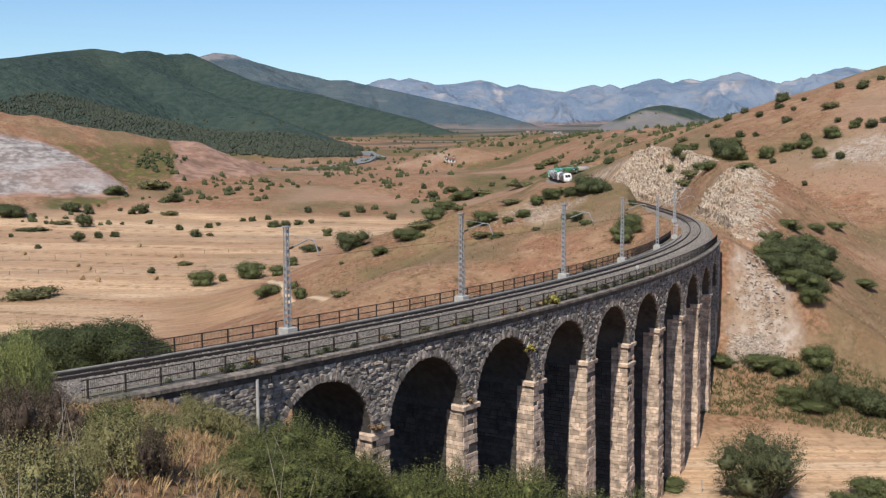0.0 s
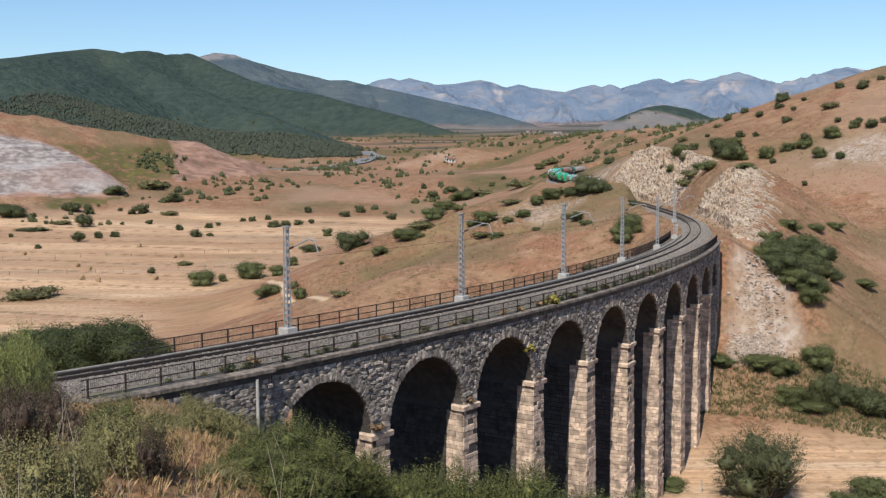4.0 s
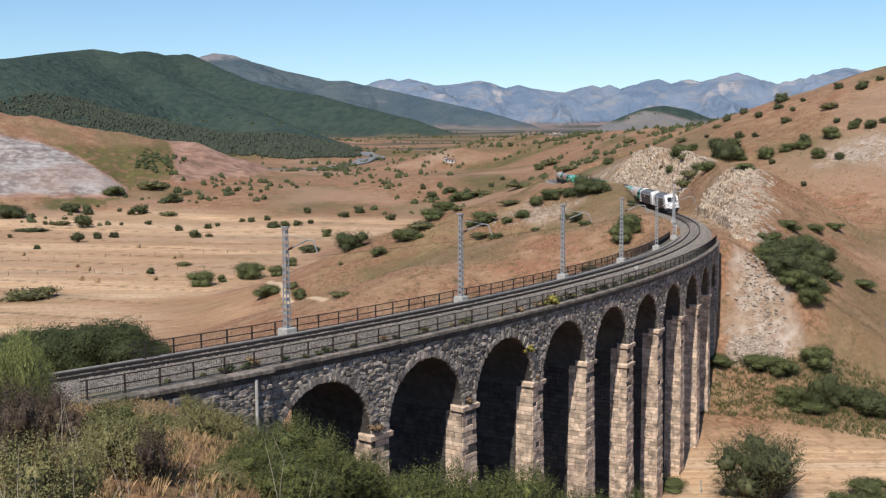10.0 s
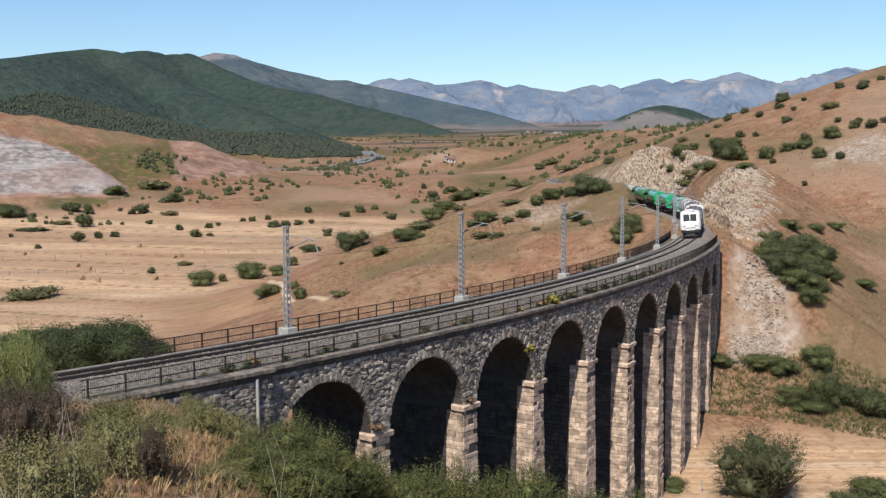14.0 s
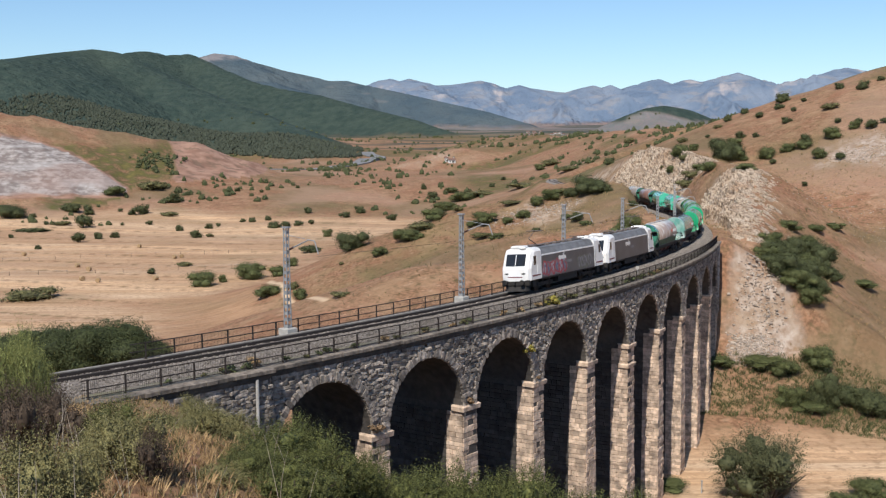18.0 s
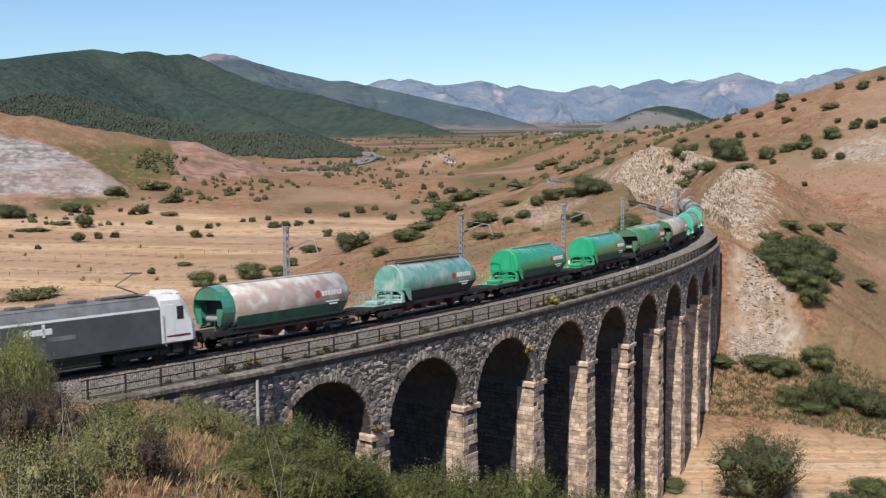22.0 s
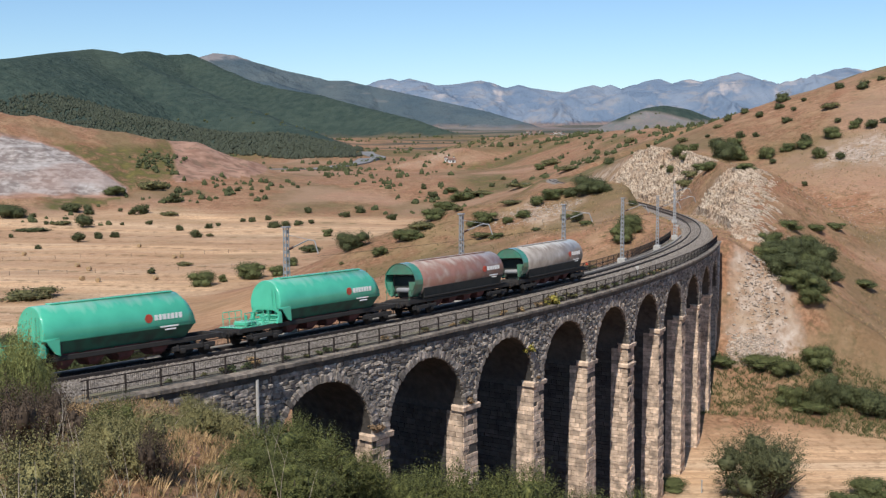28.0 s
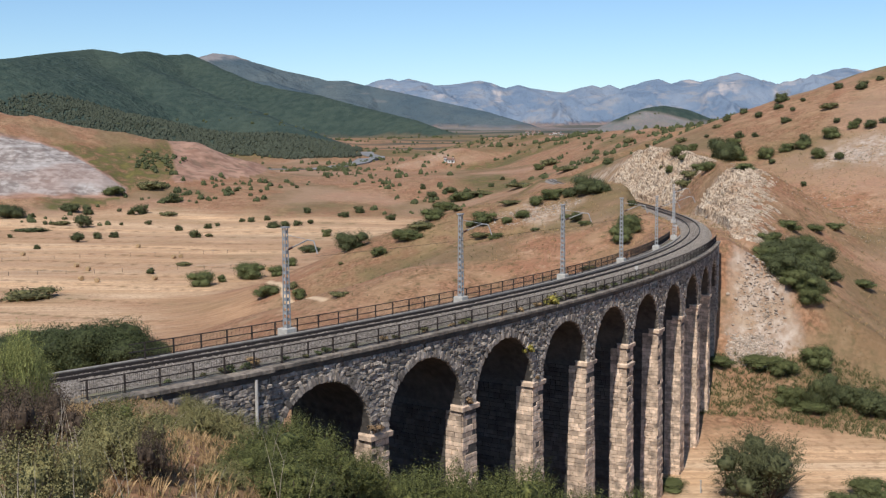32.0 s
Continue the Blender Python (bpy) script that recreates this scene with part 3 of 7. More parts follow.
tagged(ground, "dry brown hills, stubble fields and distant mountains", "ground", kind="structure")

# ---- bare rock along the cutting ----
def rock_face(name, s0, s1, seed, reach):
    """Broken rock on the outer side of the line, from the ditch up to the turf."""
    sh = Shape()
    ns, nl = int((s1 - s0) / 0.42), 44
    g = [[None] * (nl + 1) for _ in range(ns + 1)]
    S, L = np.meshgrid(np.linspace(s0, s1, ns + 1), np.linspace(5.9, 5.9 + reach, nl + 1), indexing="ij")
    pts = [[at(S[i, j], L[i, j]) for j in range(nl + 1)] for i in range(ns + 1)]
    Z = land(np.array([[p.x for p in r] for r in pts]), np.array([[p.y for p in r] for r in pts]))[0]
    ring = []
    for i in range(ns + 1):
        edge = min(1.0, min(i, ns - i) / 7)
        row = []
        a = heading(S[i, 0])
        inward = Vector((math.sin(a), -math.cos(a), 0))
        for j in range(nl + 1):
            p = Vector((pts[i][j].x, pts[i][j].y, Z[i, j]))
            q = p * 0.42 + Vector((seed, 0, 0))
            q.z *= 0.5
            rough_ = abs(noise.noise(q)) * 1.7 + abs(noise.noise(q * 2.7)) * 1.0 + abs(noise.noise(q * 6.1)) * 0.7
            k = edge * min(1.0, j / 3) * min(1.0, (nl - j) / 6)
            row.append(p + inward * (rough_ - 0.25) * k + Vector((0, 0, (rough_ - 0.5) * 0.8 * k - 0.25 * (1 - k))))
        ring.append(row)
    sh.loft(ring, closed=False)
    return tagged(part(name, sh, ROCK), "broken pale rock face of the railway cutting", "rock face", kind="structure")


def rock_material():
    """Pale limestone in steep broken beds: dark cracks, cream and rust-brown faces."""
    m = material("broken limestone", (0.64, 0.53, 0.41), (0.46, 0.35, 0.255), 0.5, 0.95, stain=(0.42, 0.26, 0.155), stain_scale=0.11, stain_amount=0.7, gain=0.95)
    n, link = m.node_tree.nodes, m.node_tree.links.new
    b = n["Principled BSDF"]
    base = b.inputs["Base Color"].links[0].from_socket
    geo = n.new("ShaderNodeNewGeometry").outputs["Position"]
    relief = None
    for turn, scale, low, dark in ((0.9, 2.0, 0.38, (0.20, 0.145, 0.10)), (-0.8, 1.3, 0.38, (0.24, 0.17, 0.115))):
        mp = n.new("ShaderNodeMapping")
        mp.inputs["Scale"].default_value, mp.inputs["Rotation"].default_value = (1.6, 1.6, 0.5), (turn, turn * 0.6, 0.3)
        t = n.new("ShaderNodeTexNoise")
        t.inputs["Scale"].default_value, t.inputs["Detail"].default_value = scale, 7.0
        link(geo, mp.inputs["Vector"])
        link(mp.outputs[0], t.inputs["Vector"])
        r = n.new("ShaderNodeMapRange")
        r.inputs["From Min"].default_value, r.inputs["From Max"].default_value = low, low + 0.09
        link(t.outputs["Fac"], r.inputs["Value"])
        x = n.new("ShaderNodeMix")
        x.data_type = "RGBA"
        x.inputs["A"].default_value = (*dark, 1)
        link(r.outputs["Result"], x.inputs["Factor"])
        link(base, x.inputs["B"])
        base = x.outputs["Result"]
        bp = n.new("ShaderNodeBump")
        bp.inputs["Strength"].default_value, bp.inputs["Distance"].default_value = 1.0, 0.5
        link(t.outputs["Fac"], bp.inputs["Height"])
        if relief:
            link(relief, bp.inputs["Normal"])
        relief = bp.outputs[0]
    link(base, b.inputs["Base Color"])
    link(relief, b.inputs["Normal"])
    return m


ROCK = rock_material()
rock_face("rock_face_near", -80, -16, 1.0, 17)
rock_face("rock_face_far", -205, -104, 9.0, 14)

# ---- the viaduct ----
OUT_L, IN_L = 4.15, -3.75
SPAN = 4.6
CROWN, SPRING, TOP = -2.55, -7.15, -0.95
STONE_P = material("rubble stone piece", (0.52, 0.44, 0.37), (0.21, 0.185, 0.16), 3.2, 0.92, bump=0.06, bump_scale=6, stain=(0.077, 0.074, 0.072), stain_scale=0.45, stain_amount=0.6, per_object=0.42, placed=True)
ASHLAR_P = material("warm ashlar piece", (0.75, 0.575, 0.435), (0.48, 0.36, 0.27), 2.6, 0.88, bump=0.04, bump_scale=7, stain=(0.19, 0.15, 0.12), stain_scale=1.1, stain_amount=0.8, per_object=0.3, placed=True, gain=0.95)
# stone colour with the shade under the arches painted in
SHADE_STONE = material("rubble with shade in its colour", (0.085, 0.074, 0.066), (0.04, 0.036, 0.033), 1.6, 0.95, bump=0.06, bump_scale=4, stain=(0.14, 0.125, 0.105), stain_scale=0.3, stain_amount=0.4, island=0.3, placed=True)
viaduct = thing("viaduct", "curved grey stone railway viaduct with ten tall arches", "viaduct")


def bay_mid(i):
    return ARCH_FIRST - ARCH_PITCH * i


def face_strip(s0, s1, l, low):
    n = max(2, round(abs(s0 - s1) / 1.5))
    return Shape().loft([[at(s0 + (s1 - s0) * k / n, l, low) for k in range(n + 1)], [at(s0 + (s1 - s0) * k / n, l, TOP) for k in range(n + 1)]], closed=False)


for l, words in ((OUT_L, "grey rubble wall between arches"), (IN_L, "")):
    for i in range(ARCHES):
        c, n = bay_mid(i), 24
        low = [(c + SPAN * math.cos(math.pi * k / n), SPRING + SPAN * math.sin(math.pi * k / n)) for k in range(n + 1)]
        part("spandrel_wall", Shape().loft([[at(s, l, h) for s, h in low], [at(s, l, TOP) for s, h in low]], closed=False), STONE, viaduct, words)
        if i < ARCHES - 1:
            part("spandrel_wall", face_strip(c - SPAN, c - ARCH_PITCH + SPAN, l, SPRING), STONE, viaduct)
    # closed abutments at both ends
    part("abutment_wall", face_strip(NEAR_END + 3, bay_mid(0) + SPAN, l, -22), STONE, viaduct)
    part("abutment_wall", face_strip(bay_mid(ARCHES - 1) - SPAN, FAR_END - 3, l, -28), STONE, viaduct)
for s, low in ((bay_mid(0) + SPAN, -22), (bay_mid(ARCHES - 1) - SPAN, -28)):
    part("abutment_wall", Shape().loft([[at(s, l, low) for l in (IN_L, OUT_L)], [at(s, l, SPRING) for l in (IN_L, OUT_L)]], closed=False), STONE, viaduct)
wing = Shape()
wing.along(115.0, NEAR_END + 3, [(OUT_L + 0.5, -20), (OUT_L + 0.5, TOP), (OUT_L - 0.05, TOP), (OUT_L - 0.05, -20)], 1.5)
part("wing_wall", wing, STONE, viaduct, "thicker rubble wall at the near end")
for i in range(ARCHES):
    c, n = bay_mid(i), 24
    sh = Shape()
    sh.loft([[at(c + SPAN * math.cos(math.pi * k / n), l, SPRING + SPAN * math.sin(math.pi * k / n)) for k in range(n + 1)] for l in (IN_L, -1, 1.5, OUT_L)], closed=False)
    # the vault's darkness is shade painted into its stone
    part("vault", sh, SHADE_STONE, viaduct)


def pier_half(h):
    """Half the pier's thickness along the line, and its spread across it, at height h."""
    g = (SPRING - h) / 50
    return ARCH_PITCH / 2 - SPAN + g, g * 0.5


def pier_foot(i):
    mid = bay_mid(i) - ARCH_PITCH / 2
    lows = [height(*at(mid, l, 0)[:2]) for l in (IN_L, OUT_L)]
    return mid, min(lows) - 1.5 - float(rail_z(mid))


PIERS = []
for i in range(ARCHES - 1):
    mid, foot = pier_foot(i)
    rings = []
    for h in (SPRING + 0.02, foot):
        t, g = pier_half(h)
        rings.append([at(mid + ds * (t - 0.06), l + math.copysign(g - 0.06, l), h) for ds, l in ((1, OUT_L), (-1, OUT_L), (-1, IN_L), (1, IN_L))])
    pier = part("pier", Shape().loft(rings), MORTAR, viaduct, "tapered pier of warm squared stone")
    t = pier_half(SPRING)[0]
    sh = Shape()
    # band cut short where the pier's side would fall into shade
    sh.loft([[at(mid + ds * (t + e), l + math.copysign(e, l), h) for ds, l in ((1, OUT_L), (-1, OUT_L), (-1, OUT_L - 1.2), (1, OUT_L - 1.2))] for h, e in ((SPRING - 0.48, 0.02), (SPRING - 0.42, 0.26), (SPRING - 0.06, 0.3), (SPRING + 0.06, 0.12))])
    part("impost", sh, ASHLAR, pier, "moulded stone band")
    PIERS.append((i, mid, foot, pier))
# a second band on the tall middle pier, cut short in the same way
i, mid, foot, pier = PIERS[4]
t, g = pier_half(SPRING - 2.2)
part("impost", Shape().loft([[at(mid + ds * (t + e), l + math.copysign(e + g, l), h) for ds, l in ((1, OUT_L), (-1, OUT_L), (-1, OUT_L - 1.2), (1, OUT_L - 1.2))] for h, e in ((SPRING - 2.55, 0.02), (SPRING - 2.5, 0.2), (SPRING - 2.15, 0.24), (SPRING - 2.05, 0.05))]), ASHLAR, pier)
# dark band added below the coping to stand for its cast shadow
COPING_SHADE = material("coping shadow colour", (0.085, 0.078, 0.072), (0.045, 0.042, 0.04), 2.5, 0.92, bump=0.05, stain=(0.17, 0.145, 0.12), stain_scale=0.9, stain_amount=0.6, placed=True)
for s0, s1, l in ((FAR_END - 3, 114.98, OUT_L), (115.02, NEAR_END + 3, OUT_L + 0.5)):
    part("string_course", Shape().along(s0, s1, [(l - 0.1, -1.42), (l + 0.12, -1.38), (l + 0.19, -1.2), (l + 0.2, -0.97), (l - 0.1, -0.97)], 1.5), COPING_SHADE, viaduct, "dark band added as the coping's shadow")
deck = Shape().along(FAR_END - 4, NEAR_END + 12, [(OUT_L - 0.02, -0.97), (OUT_L - 0.02, -0.72), (IN_L + 0.02, -0.72), (IN_L + 0.02, -0.97)])
part("deck", deck, WALKWAY, viaduct, "gritty path beside the ballast")
part("coping", Shape().along(FAR_END - 3, NEAR_END + 8, [(IN_L - 0.3, -0.9), (IN_L - 0.3, -0.62), (IN_L + 0.4, -0.62), (IN_L + 0.4, -0.9)]), COPING, viaduct)

# ---- the track ----
track = thing("railway_track", "single ballasted railway track with rusty rails", "track", kind="structure")
bed = Shape().along(-330, 300, [(3.0, -0.9), (2.1, -0.26), (1.3, -0.18), (-1.3, -0.34), (-1.75, -0.42), (-2.5, -0.9)], 2.0)
part("ballast_bed", bed, BALLAST, track, "pale grey crushed stone")
for side in (1, -1):
    l, up = 0.865 * side, 0.055 * side
    part("rail", Shape().along(-330, 300, [(l - 0.075, -0.24 + up), (l + 0.075, -0.24 + up), (l + 0.05, -0.03 + up), (l - 0.05, -0.03 + up)], 2.0), RAIL, track, "rust-brown steel rail")
    part("rail_head", Shape().along(-330, 300, [(l - 0.052, -0.029 + up), (l + 0.052, -0.029 + up), (l + 0.03, up), (l - 0.03, up)], 2.0), RAIL_TOP, track)
sleeper_mesh = Shape().block((0.26, 2.6, 0.2), None, 0.03).mesh("sleeper")
SLOPE = math.atan2(0.11, 1.73)
for k in range(295):
    s = 128 - 0.6 * k
    part("sleeper", sleeper_mesh, SLEEPER, track, m=stand(s, 0, -0.33) @ Matrix.Rotation(SLOPE, 4, "X"))
rest = Shape()
for k in range(230):
    rest.box((0.26, 2.6, 0.2), stand(-49.4 - 0.6 * k, 0, -0.33) @ Matrix.Rotation(SLOPE, 4, "X"))
for k in range(100):
    rest.box((0.26, 2.6, 0.2), stand(128.6 + 0.6 * k, 0, -0.33) @ Matrix.Rotation(SLOPE, 4, "X"))
tagged(part("sleepers_beyond", rest, SLEEPER, track), kind="stuff")
stones = Shape()
rng = random.Random(3)
for k in range(34000):
    s = rng.uniform(-40, 128)
    l = rng.choice((rng.uniform(0.95, 2.75), rng.uniform(0.95, 2.75), rng.uniform(-0.8, 0.8), rng.uniform(-2.3, -0.95)))
    h = np.interp(l, (-2.5, -1.75, -1.3, 1.3, 2.1, 3.0), (-0.9, -0.42, -0.34, -0.18, -0.26, -0.9))
    d = rng.uniform(0.045, 0.095)
    p = at(s, l, float(h) + d * 0.3)
    a = rng.uniform(0, 3)
    c1, s1 = math.cos(a) * d, math.sin(a) * d
    stones.add([p + Vector((c1, s1, 0)), p + Vector((-s1, c1, 0)), p + Vector((-c1, -s1, 0)), p + Vector((s1, -c1, 0)), p + Vector((s1 * 0.3, c1 * 0.3, d))], [(0, 1, 4), (1, 2, 4), (2, 3, 4), (3, 0, 4)])
tagged(part("ballast_stones", stones, BALLAST, track), kind="stuff")

OLD_CONCRETE = material("weathered concrete", (0.36, 0.33, 0.29), (0.24, 0.22, 0.19), 2, 0.9, bump=0.01)
# cable trough on the inner side, with one gap
trough = thing("cable_trough", "pale concrete cable trough along the track", "cable trough", kind="structure")
for s0, s1 in ((-6.0, 118.2), (119.6, 140)):
    n = 0
    s = s0
    while s < s1:
        e = min(s + 5.5, s1)
        part("trough_lid", Shape().along(s + 0.02, e - 0.02, [(-1.95, -0.6), (-1.95, -0.24), (-2.25, -0.24), (-2.25, -0.6)], 1.9), OLD_CONCRETE, trough)
        s = e


def railing(name, l, s0, s1, h0, first, words):
    rail = thing(name, words, "railing")
    post = Shape().box((0.085, 0.085, 1.1), pose(0, 0, 0.55)).box((0.15, 0.15, 0.03), pose(0, 0, 0.03)).mesh("post")
    s = first
    while s > s0:
        if s < s1:
            part("post", post, RUST, rail, m=stand(s, l, h0))
        s -= 2.32
    for h in (1.08, 0.55):
        part("top_rail" if h > 1 else "middle_rail", Shape().along(s0, s1, [(l - 0.035, h0 + h - 0.03), (l + 0.035, h0 + h - 0.03), (l + 0.035, h0 + h + 0.03), (l - 0.035, h0 + h + 0.03)], 2.0), RUST, rail)
    infill = Shape()
    for k in range(int((s1 - s0) / 0.125)):
        infill.box((0.012, 0.012, 0.92), stand(s0 + 0.06 + 0.125 * k, l, h0 + 0.58))
    tagged(part("baluster_infill", infill, RUST, rail, "close thin upright bars"), kind="stuff")
    part("bottom_rail", Shape().along(s0, s1, [(l - 0.025, h0 + 0.1), (l + 0.025, h0 + 0.1), (l + 0.025, h0 + 0.14), (l - 0.025, h0 + 0.14)], 2.0), RUST, rail)
    return rail


railing("outer_railing", 3.95, 1.5, 127.5, -0.7, 127.1, "rusty steel railing on the outer parapet")
railing("inner_railing", -3.7, -5.0, 119.5, -0.62, 118.3, "rusty steel railing on the inner parapet")
# the panels with a close mesh at the far inner end
close = thing("mesh_fence", "dark close-barred fence at the far end", "fence")
for k in range(100):
    s = 33 - 0.38 * k
    part("bar", Shape().box((0.05, 0.04, 1.0), stand(s, -3.62, -0.08)) if k == 0 else close.children[0].data, RUST, close, m=None if k == 0 else (stand(s, -3.62, -0.08) @ stand(33, -3.62, -0.08).inverted()))

# ---- catenary masts ----
def mast(s, tall=7.5, arm=True):
    m = thing("catenary_mast", "grey lattice steel mast on a concrete block", "mast", "masts along the line", m=stand(s, -2.75, 0))
    part("footing", Shape().block((1.0, 0.95, 0.75), pose(0, 0, -0.28), 0.06), CONCRETE, m, "whitish concrete block")
    frame_ = Shape()
    w0, w1 = 0.18, 0.12
    corner = lambda a, b, z: Vector((a * (w0 + (w1 - w0) * z / tall), b * (w0 + (w1 - w0) * z / tall), z))
    for a in (-1, 1):
        for b in (-1, 1):
            frame_.loft([[corner(a, b, z) + Vector((dx, dy, 0)) for dx, dy in ((-0.035, -0.035), (0.035, -0.035), (0.035, 0.035), (-0.035, 0.035))] for z in (0.0, tall)])
    part("leg_frame", frame_, GALV, m)
    lace = Shape()
    n = 15
    for k in range(n):
        z0, z1 = tall * k / n + 0.1, tall * (k + 0.45) / n + 0.1
        for b in (-1, 1):
            for pa, pb in (((-1, b), (1, b)), ((b, -1), (b, 1))):
                c0, c1 = corner(*pa, z0), corner(*pb, z0)
                c2, c3 = corner(*pb, z1), corner(*pa, z1)
                lace.add([c0, c1, c2, c3], [(0, 1, 2, 3)])
    tagged(part("lattice", lace, GALV, m), kind="stuff")
    part("cap", Shape().box((0.5, 0.5, 0.1), pose(0, 0, tall + 0.05)), GALV, m)
    if arm:
        ar = Shape()
        ar.rod((0, 0.15, tall - 1.6), (0, 2.3, tall - 0.75), 0.05)
        ar.rod((0, 2.3, tall - 0.75), (0, 2.9, tall - 0.8), 0.05)
        ar.rod((0, 2.9, tall - 0.8), (0, 3.25, tall - 1.7), 0.045)
        ar.rod((0, 0.15, tall - 0.5), (0, 2.3, tall - 0.72), 0.02)
        part("arm", ar, GALV, m, "grey tubular arm")
        part("insulator", Shape().rod((0, 0.35, tall - 1.52), (0, 0.75, tall - 1.36), 0.09, 8), INSULATOR, m, "brown insulator")
    return m


for s in (106.4, 83.7, 61.8, 41.2, 20.0, -1.0, -46.0):
    mast(s, 7.45 if s > 30 else 7.0)

# contact wire and messenger over the track
wires = thing("overhead_wires", "thin copper contact wire above the track", "wires")
part("contact_wire", Shape().along(-130, 106, [(0.0, 5.5), (0.015, 5.52), (-0.015, 5.52)], 3), RAIL, wires)
# white marker posts
for s, l, tall in ((53.5, 2.75, 0.9), (-12.5, -3.0, 1.5)):
    mk = thing("marker_post", "small white painted marker post beside the track", "marker", m=stand(s, l, -0.5))
    part("post", Shape().block((0.14, 0.14, tall), pose(0, 0, tall / 2), 0.03), CONCRETE, mk)
    part("plate", Shape().block((0.06, 0.34, 0.34), pose(0.08, 0, tall - 0.1), 0.02), CONCRETE, mk)
mk = thing("marker_post", "small white painted post at the meadow's edge", "marker", m=Matrix.Translation((30.6, 126.5, height(30.6, 126.5) - 0.1)))
part("post", Shape().rod((0, 0, 0), (0, 0, 1.6), 0.09, 8), CONCRETE, mk)
part("cap", Shape().block((0.24, 0.24, 0.1), pose(0, 0, 1.62), 0.03), CONCRETE, mk)
# downpipes
PIPE = material("weathered white pipe", (0.55, 0.53, 0.5), (0.38, 0.36, 0.33), 2, 0.7)
for s, l, low, high in ((116.2, OUT_L + 0.8, -6.0, -1.2), (3.2, OUT_L + 0.15, -9, -1.0), (1.6, OUT_L + 0.15, -7, -1.0)):
    dp = thing("downpipe", "weathered pale downpipe on the stone wall", "pipe")
    part("pipe", Shape().rod(at(s, l, low), at(s, l, high), 0.11, 8), PIPE, dp)
    part("bracket", Shape().rod(at(s, l - 0.3, high - 0.3), at(s, l, high - 0.3), 0.05, 6), PIPE, dp)

# ---- the train ----
WHITE = material("white paint", (0.82, 0.81, 0.79), (0.76, 0.75, 0.73), 1.2, 0.35, stain=(0.55, 0.52, 0.48), stain_scale=0.8, stain_amount=0.3, gain=1.0)
GREY = material("dark grey paint", (0.115, 0.117, 0.124), (0.09, 0.092, 0.098), 1, 0.42, stain=(0.05, 0.048, 0.046), stain_scale=0.6)
ROOF_GREY = material("dusty roof grey", (0.25, 0.255, 0.265), (0.17, 0.172, 0.178), 1.5, 0.6, stain=(0.09, 0.08, 0.07), stain_scale=0.7)
BLACK = material("grimy underframe", (0.022, 0.02, 0.019), (0.035, 0.03, 0.027), 3, 0.8)
WHEEL = material("worn wheel steel", (0.05, 0.043, 0.04), (0.03, 0.026, 0.024), 4, 0.5, 0.6)
RED = material("dark red paint", (0.22, 0.03, 0.035), None, 2, 0.45)
BRIGHT_RED = material("orange red paint", (0.65, 0.09, 0.05), None, 2, 0.45)
OXIDE = material("red oxide paint", (0.17, 0.052, 0.05), (0.085, 0.034, 0.032), 3, 0.8)
GLASS = material("dark cab glass", (0.02, 0.024, 0.03), (0.03, 0.034, 0.04), 1, 0.08)
COPPER = material("brown roof gear", (0.19, 0.15, 0.125), (0.12, 0.095, 0.08), 4, 0.6)
SPRAY_RED = material("sprayed dull red", (0.48, 0.085, 0.095), (0.34, 0.06, 0.08), 3, 0.6)
SPRAY_PALE = material("sprayed pale grey", (0.45, 0.43, 0.46), (0.3, 0.3, 0.33), 3, 0.6)
SPRAY_BLUE = material("sprayed dull blue", (0.10, 0.15, 0.30), (0.07, 0.11, 0.22), 3, 0.6)
SPRAY_HAZE = material("sprayed mid grey", (0.27, 0.25, 0.27), (0.19, 0.18, 0.20), 3, 0.6)
SPRAY_DUN = material("sprayed faded olive", (0.17, 0.17, 0.13), (0.12, 0.125, 0.10), 3, 0.6)


